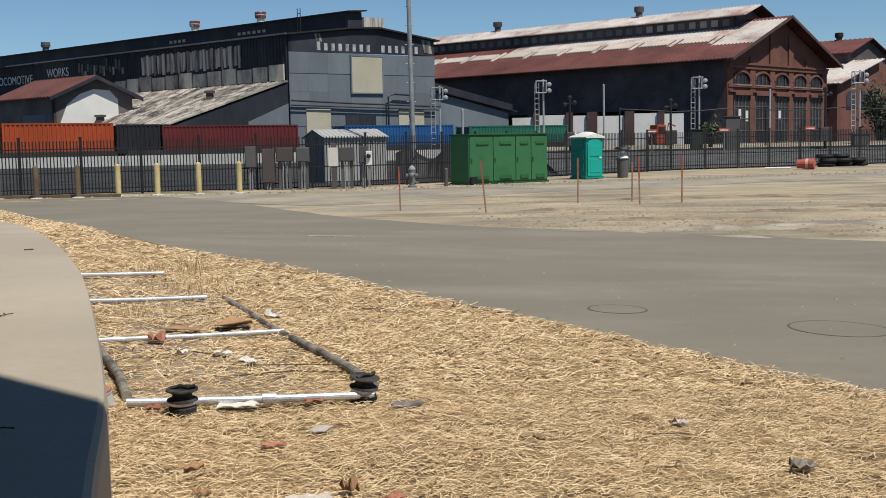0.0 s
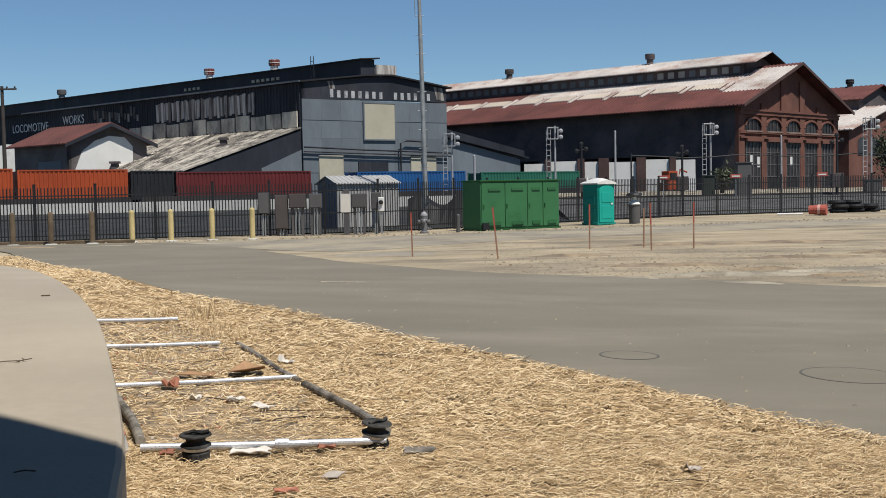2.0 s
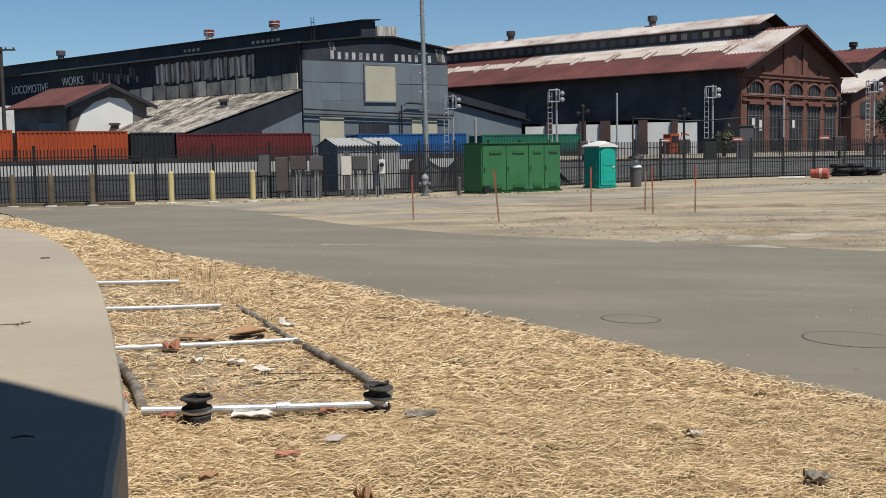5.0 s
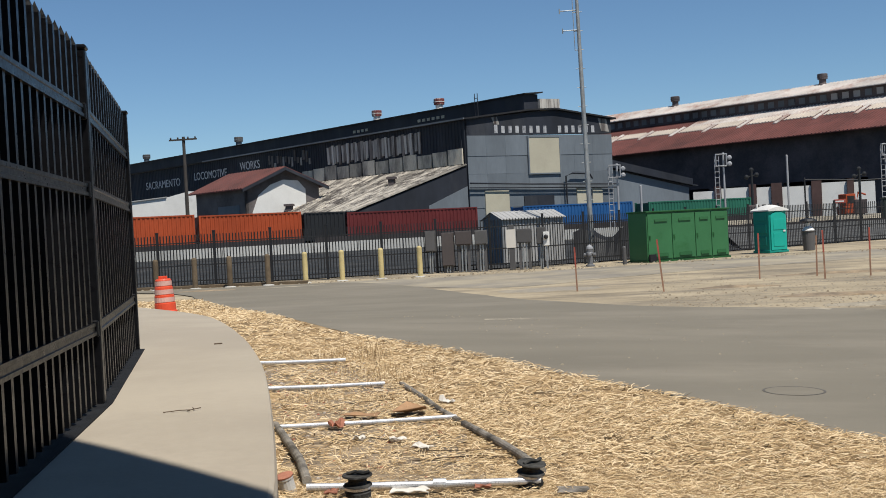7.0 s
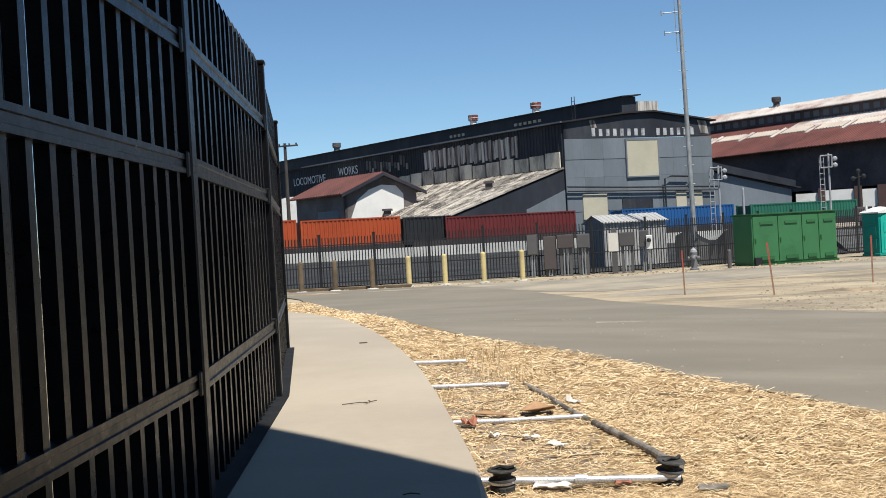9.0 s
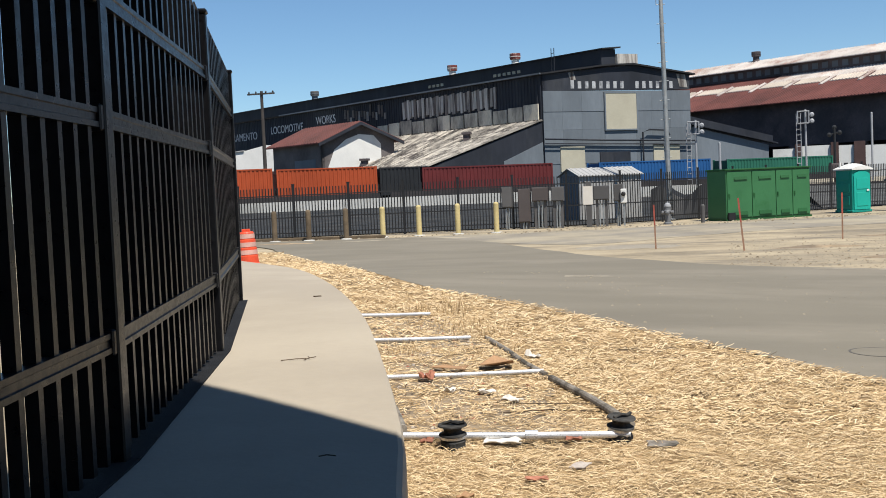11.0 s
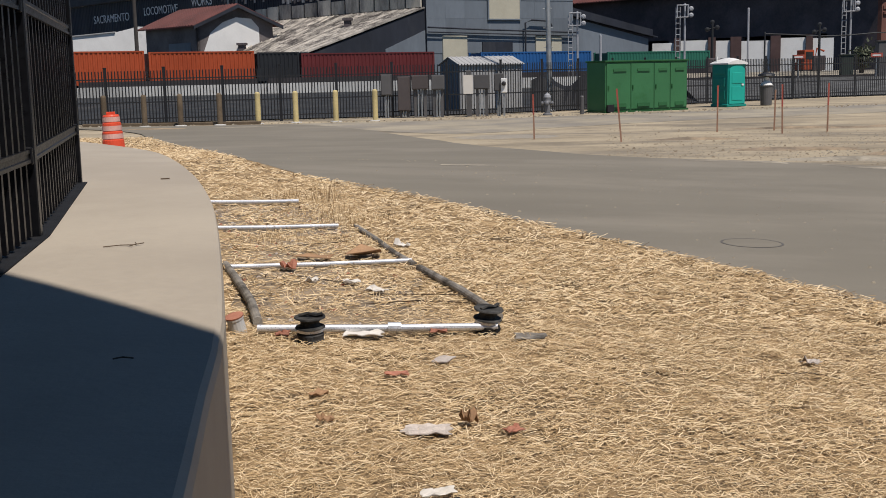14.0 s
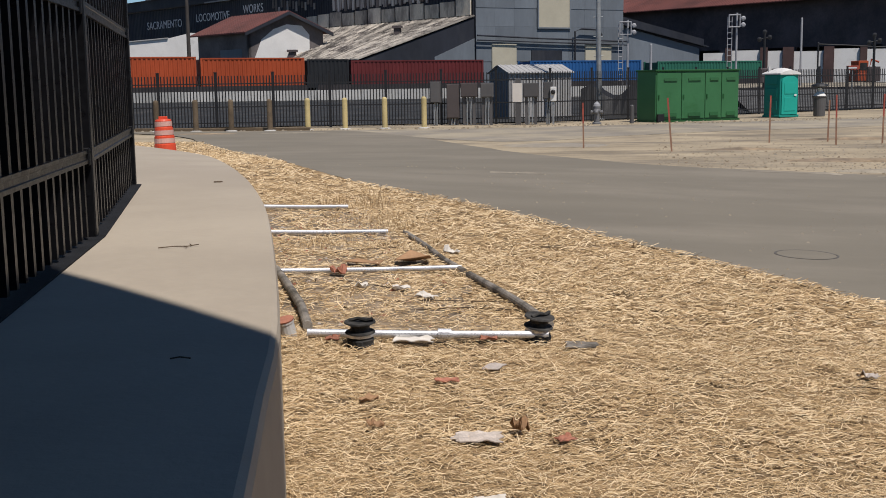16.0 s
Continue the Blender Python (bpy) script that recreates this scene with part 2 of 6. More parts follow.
def part(name, bm, material, parent, label=""):
    return link_mesh(name, bm, material, parent, label)


def thing(name, label, category, m=None, group="", kind=""):
    ob = new(name)
    ob.empty_display_size = 0.2
    if m is not None:
        ob.matrix_world = m
    return tagged(ob, label, category, group, kind)


def shared(name, me, parent, m, label=""):
    """One more object on the mesh me."""
    ob = new(name, me)
    ob.parent = parent
    ob.matrix_local = m
    if label:
        ob["label"] = label
    return ob


def hexa(bm, c):
    """A block from eight corners: bottom ring, then top ring."""
    v = [bm.verts.new(p) for p in c]
    for f in ((0, 3, 2, 1), (4, 5, 6, 7), (0, 1, 5, 4), (1, 2, 6, 5), (2, 3, 7, 6), (3, 0, 4, 7)):
        bm.faces.new([v[i] for i in f])


def box(bm, x0, x1, y0, y1, z0, z1, f=None):
    g = f or (lambda *p: Vector(p))
    hexa(bm, [g(x0, y0, z0), g(x1, y0, z0), g(x1, y1, z0), g(x0, y1, z0), g(x0, y0, z1), g(x1, y0, z1), g(x1, y1, z1), g(x0, y1, z1)])


def bev(bm, w, seg=2):
    bmesh.ops.bevel(bm, geom=list(bm.edges), offset=w, segments=seg, affect='EDGES', profile=0.6)


def lathe(bm, prof, n=20, m=None, cap=True):
    """Turned form: prof is (radius, height) from bottom to top."""
    rings = []
    for r, z in prof:
        rings.append([bm.verts.new((m @ Vector((r * math.cos(2 * math.pi * i / n), r * math.sin(2 * math.pi * i / n), z))) if m else
                                   (r * math.cos(2 * math.pi * i / n), r * math.sin(2 * math.pi * i / n), z)) for i in range(n)])
    for a, b in zip(rings, rings[1:]):
        for i in range(n):
            bm.faces.new((a[i], a[(i + 1) % n], b[(i + 1) % n], b[i]))
    if cap:
        bm.faces.new(rings[0][::-1])
        bm.faces.new(rings[-1])


def tube(bm, pts, r, n=10):
    """A round bar along pts; r one radius or one for each point."""
    pts = [Vector(p) for p in pts]
    rs = r if isinstance(r, (list, tuple)) else [r] * len(pts)
    rings = []
    for i, p in enumerate(pts):
        d = (pts[min(i + 1, len(pts) - 1)] - pts[max(i - 1, 0)]).normalized()
        u = d.cross(Vector((0, 0, 1)) if abs(d.z) < 0.95 else Vector((1, 0, 0))).normalized()
        w = d.cross(u)
        rings.append([bm.verts.new(p + (u * math.cos(2 * math.pi * k / n) + w * math.sin(2 * math.pi * k / n)) * rs[i]) for k in range(n)])
    for a, b in zip(rings, rings[1:]):
        for k in range(n):
            bm.faces.new((a[k], a[(k + 1) % n], b[(k + 1) % n], b[k]))
    bm.faces.new(rings[0][::-1])
    bm.faces.new(rings[-1])


def polyprism(bm, pts, lift):
    """A flat outline, pushed along the vector lift."""
    a = [bm.verts.new(p) for p in pts]
    b = [bm.verts.new(Vector(p) + Vector(lift)) for p in pts]
    bm.faces.new(a)
    bm.faces.new(b[::-1])
    for i in range(len(a)):
        bm.faces.new((a[i], a[(i + 1) % len(a)], b[(i + 1) % len(a)], b[i]))


def folded(bm, lo, hi, s0, s1, step, rib, up, thick):
    """One folded metal sheet from the line lo(s) to the line hi(s); its ribs stand off by the vector up, its back lies at -thick."""
    prof = [(s0, 0.0)]
    k = s0 + step * 0.4
    while k + rib * 2 < s1:
        prof += [(k, 0.0), (k + rib * 0.35, 1.0), (k + rib * 1.65, 1.0), (k + rib * 2, 0.0)]
        k += step
    prof.append((s1, 0.0))
    A = [bm.verts.new(lo(s) + up * h) for s, h in prof]
    B = [bm.verts.new(hi(s) + up * h) for s, h in prof]
    u = up.normalized() * thick
    a0, a1, b0, b1 = bm.verts.new(lo(s0) - u), bm.verts.new(lo(s1) - u), bm.verts.new(hi(s0) - u), bm.verts.new(hi(s1) - u)
    for i in range(len(prof) - 1):
        bm.faces.new((A[i], A[i + 1], B[i + 1], B[i]))
    bm.faces.new(A[::-1] + [a0, a1])
    bm.faces.new(B + [b1, b0])
    bm.faces.new((a0, b0, b1, a1))
    bm.faces.new((A[0], B[0], b0, a0))
    bm.faces.new((A[-1], a1, b1, B[-1]))


def ground_z(x, y):
    k = min(1.0, max(0.0, (31.0 - y) / 13.0))
    k = k * k * (3 - 2 * k)
    return k * (-0.035 * max(-9.0, min(x, 7.0)) - 0.02 + 0.002 * max(y, -5.0))


def along(pts, n):
    """n + 1 points at even steps along a polyline."""
    pts = [Vector((*p, 0.0) if len(p) == 2 else p) for p in pts]
    seg = [(b - a).length for a, b in zip(pts, pts[1:])]
    tot, out = sum(seg), []
    for i in range(n + 1):
        d = tot * i / n
        for a, b, l in zip(pts, pts[1:], seg):
            if d <= l + 1e-6:
                out.append(a.lerp(b, min(1, d / l)))
                break
            d -= l
    return out


def smooth_line(pts, rounds=2):
    """Corners cut off."""
    pts = [Vector(p) for p in pts]
    for _ in range(rounds):
        q = [pts[0]]
        for a, b in zip(pts, pts[1:]):
            q += [a.lerp(b, 0.25), a.lerp(b, 0.75)]
        pts = q + [pts[-1]]
    return pts


def sheet(name, left, right, lift, n, m, material, wobble=0.0, thick=0.0):
    """A surface between two lines, laid over the ground."""
    bm = bmesh.new()
    L, R = along(left, n), along(right, n)
    rows = []
    for i in range(n + 1):
        row = []
        for j in range(m + 1):
            p = L[i].lerp(R[i], j / m)
            if wobble and j in (0, m):
                p = p + Vector((noise.noise(p * 1.7) * wobble, noise.noise(p * 1.7 + Vector((9, 3, 0))) * wobble, 0))
            row.append(bm.verts.new((p.x, p.y, ground_z(p.x, p.y) + lift)))
        rows.append(row)
    for a, b in zip(rows, rows[1:]):
        for j in range(m):
            bm.faces.new((a[j], a[j + 1], b[j + 1], b[j]))
    me = bpy.data.meshes.new(name)
    bm.to_mesh(me)
    bm.free()
    me.materials.append(material)
    ob = new(name, me)
    return ob


# ---------------- ground, road, kerb-less verge ----------------
def build_ground():
    bm = bmesh.new()
    xs = sorted(set([-2500, -900, -400, -200, -120, -80] + [-60 + 1.5 * i for i in range(82)] + [70, 90, 130, 220, 450, 900, 2500]))
    ys = sorted(set([-1500, -500, -200, -80, -40] + [-20 + 0.75 * i for i in range(108)] + [65, 75, 90, 130, 200, 350, 700, 1500, 4000]))
    g = [[bm.verts.new((x, y, ground_z(x, y) - 0.022)) for x in xs] for y in ys]
    for a, b in zip(g, g[1:]):
        for i in range(len(xs) - 1):
            bm.faces.new((a[i], a[i + 1], b[i + 1], b[i]))
    ob = link_mesh("ground", bm, M_DIRT)
    return tagged(ob, "pale dusty bare earth reaching to the rail yard", "ground", kind="structure")


build_ground()
ROAD_NEAR = smooth_line([(-22, 44.5, 0), (-17.4, 40.95, 0), (-13.8, 34.0, 0), (-10.2, 28.4, 0), (-5.45, 19.5, 0), (-3.96, 17.65, 0), (-2.49, 16.2, 0), (-0.89, 13.9, 0),
                         (0.36, 12.3, 0), (1.72, 10.35, 0), (2.47, 9.3, 0), (3.0, 8.6, 0), (6.2, 4.2, 0), (11, -3.0, 0)])
ROAD_FAR = smooth_line([(-22, 45.3, 0), (-15.5, 44.9, 0), (-12.0, 45.2, 0), (-8.0, 39.0, 0), (-4.05, 30.8, 0), (-2.3, 28.2, 0), (0.2, 25.0, 0), (2.4, 24.4, 0), (5.0, 23.5, 0),
                        (7.6, 22.1, 0), (14, 19, 0), (24, 13, 0), (34, 6, 0)])
tagged(sheet("road", ROAD_NEAR, ROAD_FAR, 0.008, 70, 14, M_ROAD, 0.12), "smooth worn grey-brown asphalt road", "road", kind="structure")
LANE_NEAR = smooth_line([(-13.0, 44.2, 0), (-9.2, 40.2, 0), (-5.0, 36.0, 0), (-3.6, 36.3, 0), (-1.3, 39.7, 0), (2.9, 43.3, 0), (10, 47, 0), (17.7, 51.6, 0), (40, 62, 0)])
LANE_FAR = smooth_line([(-15.2, 44.9, 0), (-13.0, 46.0, 0), (-7.1, 46.8, 0), (-0.9, 49.4, 0), (3.4, 51.6, 0), (12.1, 56.9, 0), (20.4, 60.2, 0), (44, 72, 0)])
for k, (A, B) in enumerate((([(-15.2, 42.6, 0), (-12.9, 43.2, 0)], [(-15.0, 43.2, 0), (-12.6, 43.7, 0)]), ([(1.7, 24.1, 0), (3.6, 23.5, 0)], [(1.7, 24.45, 0), (3.7, 23.85, 0)]),
                          ([(4.2, 23.3, 0), (5.9, 22.5, 0)], [(4.3, 23.6, 0), (6.0, 22.8, 0)]), ([(-3.2, 22.2, 0), (-2.2, 22.0, 0)], [(-3.2, 22.6, 0), (-2.2, 22.5, 0)]))):
    tagged(sheet("dust_patch", A, B, 0.0105, 8, 3, M_PALEDUST, 0.3), "pale dusty scuff on the asphalt", "road", kind="structure")
tagged(sheet("road_2", LANE_NEAR, LANE_FAR, -0.016, 50, 6, M_GRAVEL, 0.3), "dusty grey lane along the yard fence", "road", kind="structure")
# rail yard bed behind the fence
YARD_NEAR = [(-60, 40, 0), (-27, 47.5, 0), (-4.4, 53.4, 0), (3.5, 62, 0), (12.5, 71.2, 0), (30, 79, 0), (90, 104, 0)]
YARD_FAR = [(-190, 150, 0), (-120, 220, 0), (-20, 260, 0), (30, 260, 0), (90, 260, 0), (150, 260, 0), (260, 260, 0)]
tagged(sheet("yard", YARD_NEAR, YARD_FAR, 0.02, 30, 14, M_BALLAST), "dark ballast bed of the rail yard", "ground", kind="structure")

# raised concrete walkway
WALK_EDGE = [(0.3, -3.0), (-0.18, 0.2), (-0.60, 1.66), (-0.71, 2.04), (-0.88, 2.61), (-1.0, 3.06), (-1.21, 3.68), (-1.51, 4.53), (-2.0, 5.88), (-2.36, 6.82), (-3.02, 8.36),
             (-3.40, 9.15), (-4.3, 11.1), (-5.1, 12.7), (-6.06, 14.25), (-7.1, 15.8), (-8.5, 17.8), (-10.6, 20.2)]
WALK_INNER = [(-1.05, -3.0), (-1.3, 0.2), (-1.62, 1.9), (-1.74, 2.3), (-1.88, 2.8), (-2.0, 3.2), (-2.14, 3.7), (-2.36, 4.4), (-2.86, 5.7), (-3.2, 6.5), (-3.78, 7.95),
              (-4.6, 9.7), (-5.9, 12.0), (-7.0, 13.6), (-8.2, 15.3), (-9.4, 17.0), (-11.0, 19.2), (-13.4, 22.0)]


def walk_z(y):
    return 1.15 - 0.028 * max(0.0, y - 9.5)


def build_walkway():
    root = thing("walkway", "raised smooth grey concrete walkway with a curved edge", "walkway", kind="structure")
    A = along(smooth_line([(*p, 0) for p in WALK_EDGE], 2), 60)
    B = along(smooth_line([(*p, 0) for p in WALK_INNER], 2), 60)
    bm = bmesh.new()
    prev = None
    for a, b in zip(A, B):
        d = (b - a).normalized()
        z = walk_z(a.y)
        ring = [(a - d * 0.0, -0.35), (a, z - 0.03), (a + d * 0.012, z - 0.008), (a + d * 0.035, z), (a.lerp(b, 0.35), z + 0.006), (a.lerp(b, 0.7), z + 0.006), (b, z), (b, -0.35)]
        ring = [bm.verts.new((p.x, p.y, h)) for p, h in ring]
        if prev:
            for i in range(len(ring) - 1):
                bm.faces.new((prev[i], prev[i + 1], ring[i + 1], ring[i]))
        else:
            bm.faces.new(ring)
        prev = ring
    bm.faces.new(prev[::-1])
    s = part("slab", bm, M_CONC, root)
    for f in s.data.polygons:
        f.use_smooth = False
    return root


build_walkway()


# unseen canopy, added above and behind the camera to cast the walkway's shadow
def build_shade_canopy():
    root = thing("canopy", "unseen dark roof added to cast shade on the walkway", "canopy", kind="structure")
    h, z = 6.6, 1.15
    off = Vector((SUN.x, SUN.y, 0)) * ((h - z) / SUN.z)
    c = Vector((-0.80, 2.93, h)) + off
    back = Vector((0.24, -0.97, 0))
    left = Vector((-1.30, 1.06, 0)).normalized()
    bm = bmesh.new()
    polyprism(bm, [c, c + left * 12, c + left * 12 + back * 12, c + back * 6.4], (0, 0, 0.18))
    part("roof", bm, M_BLACK, root)
    for k, t in ((1.2, 5.6), (5.4, 5.6)):
        p = c + left * t + back * k
        bm = bmesh.new()
        tube(bm, [(p.x, p.y, ground_z(p.x, p.y) - 0.1), (p.x, p.y, h)], 0.09, 12)
        part("post", bm, M_BLACK, root)
    # Unseen wall, added to keep sky light off the shaded concrete.
    bm = bmesh.new()
    e, f = Vector((9.0, -4.4, 0)), Vector((-6.5, -4.9, 0))
    polyprism(bm, [Vector((e.x, e.y, -0.6)), Vector((f.x, f.y, -0.6)), Vector((f.x, f.y, 5.9)), Vector((e.x, e.y, 5.9))], (0.0, -0.3, 0.0))
    part("back_wall", bm, M_SHED, root)


build_shade_canopy()


# ---------------- near fence ----------------
def build_picket(h0, h1, w=0.0182):
    bm = bmesh.new()
    box(bm, -w, w, -w, w, h0, h1 - 0.05)
    v = [q for q in bm.verts if q.co.z > h1 - 0.06]
    tip = bm.verts.new((0, 0, h1))
    top = [f for f in bm.faces if all(q in v for q in f.verts)]
    ring = [l.vert for l in top[0].loops]
    bmesh.ops.delete(bm, geom=top, context='FACES_ONLY')
    for i in range(4):
        bm.faces.new((ring[i], ring[(i + 1) % 4], tip))
    me = bpy.data.meshes.new("picket")
    bmesh.ops.recalc_face_normals(bm, faces=bm.faces)
    bm.to_mesh(me)
    bm.free()
    return me


def build_near_fence():
    posts = [(-0.70, -4.5), (-0.95, -2.1), (-1.28, 0.35), (-1.862, 2.71), (-2.64, 5.1), (-3.75, 7.86)]
    me = build_picket(1.17, 3.0)
    me.materials.append(M_BLACK)
    root = thing("steel_fence", "tall black steel picket fence with pointed tips beside the walkway", "fence")
    for i, (x, y) in enumerate(posts):
        bm = bmesh.new()
        box(bm, -0.04, 0.04, -0.04, 0.04, -0.1, 2.95)
        bev(bm, 0.006, 1)
        nxt = posts[min(i + 1, len(posts) - 1)]
        prv = posts[max(i - 1, 0)]
        m = pose(x, y, 0, 0, 0, math.degrees(math.atan2(nxt[1] - prv[1], nxt[0] - prv[0])))
        p = part("post", bm, M_BLACK, root)
        p.matrix_local = m
        bm = bmesh.new()
        box(bm, -0.047, 0.047, -0.047, 0.047, 2.95, 2.975)
        bev(bm, 0.008, 1)
        part("cap", bm, M_BLACK, p)
    # Black strips along the fence foot stand in for the shade there.
    for a, b in zip(posts, posts[1:]):
        a, b = Vector((*a, 0)), Vector((*b, 0))
        u = (b - a).normalized()
        q = Vector((u.y, -u.x, 0))
        bm = bmesh.new()
        hexa(bm, [p + Vector((0, 0, z)) for z in (-0.3, 1.158) for p in (a - q * 0.12, b - q * 0.12, b + q * 0.075, a + q * 0.075)])
        part("plinth", bm, M_RUBBER, root, "black strip under the fence, in place of its shade")
    for a, b in zip(posts, posts[1:]):
        a, b = Vector((*a, 0)), Vector((*b, 0))
        d = (b - a)
        ang = math.atan2(d.y, d.x)
        n = 18
        side = Vector((d.y, -d.x, 0)).normalized()
        for z in (1.54, 2.24, 2.635):
            bm = bmesh.new()
            sec = [(-0.029, -0.031), (0.022, -0.031), (0.022, 0.031), (-0.027, 0.031), (-0.027, 0.014), (-0.022, 0.011), (-0.022, -0.011), (-0.029, -0.014)]
            polyprism(bm, [Vector((0.04, q[0], z + q[1])) for q in sec], (d.length - 0.08, 0, 0))
            r = part("rail", bm, M_BLACK, root)
            r.matrix_local = Matrix.Translation(a) @ Matrix.Rotation(ang, 4, 'Z')
            for s in (0.055, d.length - 0.055):
                bm = bmesh.new()
                box(bm, s - 0.016, s + 0.016, -0.036, 0.036, z - 0.042, z + 0.042)
                bev(bm, 0.006, 1)
                part("bracket", bm, M_BLACK, r)
        for k in range(1, n):
            p = a.lerp(b, k / n)
            shared("picket", me, root, Matrix.Translation(p) @ Matrix.Rotation(ang, 4, 'Z'))


build_near_fence()


# ---------------- far fence ----------------
FAR_FENCE = [(-31, 45.0), (-20.6, 47.4), (-4.3, 52.4), (3.2, 61.0), (12.3, 70.2), (26.0, 76.6), (60.0, 91.0)]


def build_far_fence():
    root = thing("yard_fence", "black steel picket fence around the rail yard", "fence")
    pts = along(FAR_FENCE, 42)
    pm = bmesh.new()
    box(pm, -0.05, 0.05, -0.05, 0.05, -0.1, 2.42)
    box(pm, -0.06, 0.06, -0.06, 0.06, 2.42, 2.46)
    post = part("post", pm, M_BLACKF, root)
    post.location = pts[0]
    for p in pts[1:]:
        shared("post", post.data, root, Matrix.Translation(p))
    stuff = bmesh.new()
    for a, b in zip(pts, pts[1:]):
        d = (b - a)
        u = d.normalized()
        s = Vector((-u.y, u.x, 0))
        for z in (0.25, 0.95, 1.95):
            bm = bmesh.new()
            hexa(bm, [a - s * 0.02 + Vector((0, 0, z - 0.025)), b - s * 0.02 + Vector((0, 0, z - 0.025)), b + s * 0.02 + Vector((0, 0, z - 0.025)), a + s * 0.02 + Vector((0, 0, z - 0.025)),
                      a - s * 0.02 + Vector((0, 0, z + 0.025)), b - s * 0.02 + Vector((0, 0, z + 0.025)), b + s * 0.02 + Vector((0, 0, z + 0.025)), a + s * 0.02 + Vector((0, 0, z + 0.025))])
            part("rail", bm, M_BLACKF, root)
        n = max(4, int(d.length / 0.135))
        for k in range(1, n):
            p = a.lerp(b, k / n)
            w = 0.019
            hexa(stuff, [p + Vector((-w, -w, 0.06)), p + Vector((w, -w, 0.06)), p + Vector((w, w, 0.06)), p + Vector((-w, w, 0.06)),
                         p + Vector((-w, -w, 2.3)), p + Vector((w, -w, 2.3)), p + Vector((w, w, 2.3)), p + Vector((-w, w, 2.3))])
    ob = part("picket_run", stuff, M_BLACKF, root)
    ob["kind"] = "stuff"


build_far_fence()


def frame_of(C, az_a, az_b):
    """Maps (along the long wall, across the front, up) of a building with a corner at C to the world."""
    a, b = radians(az_a), radians(az_b)
    A, B = Vector((math.sin(a), math.cos(a), 0)), Vector((math.sin(b), math.cos(b), 0))
    return lambda s, w, z: Vector((C[0], C[1], 0)) + A * s + B * w + Vector((0, 0, z))


def quad_solid(bm, F, pts, lift=(0, 0, 0.15)):
    polyprism(bm, [F(*p) for p in pts], lift)


def ribs(bm, F, s0, s1, w0, w1, za, zb, step, r=0.05):
    """Raised ribs running down a roof slope from (w1, zb) to (w0, za)."""
    k = s0
    while k <= s1:
        hexa(bm, [F(k - r, w0, za), F(k + r, w0, za), F(k + r, w1, zb), F(k - r, w1, zb), F(k - r, w0, za + 0.09), F(k + r, w0, za + 0.09), F(k + r, w1, zb + 0.09), F(k - r, w1, zb + 0.09)])
        k += step


def vent_stack(x, y, z, mats, s=1.0, name="roof_vent", parent=None):
    """A round ventilator with a wide cap on a short neck."""
    base = bmesh.new()
    lathe(base, [(0.85 * s, -0.3), (0.75 * s, 0.12 * s), (0.52 * s, 0.2 * s), (0.5 * s, 0.85 * s)], 14)
    o = part(name, base, mats[0], parent)
    o.location = (x, y, z)
    c = bmesh.new()
    lathe(c, [(0.5 * s, 0.8 * s), (0.72 * s, 0.82 * s), (0.74 * s, 1.55 * s), (0.70 * s, 1.62 * s), (0.05, 1.66 * s)], 14)
    part("cap", c, mats[1], o)
    c = bmesh.new()
    lathe(c, [(0.78 * s, 1.14 * s), (0.78 * s, 1.22 * s)], 14, None, False)
    part("hoop", c, mats[0], o)
    return o


# ---------------- old locomotive shop ----------------
FS = frame_of((-19.45, 125.0), -50, 52)


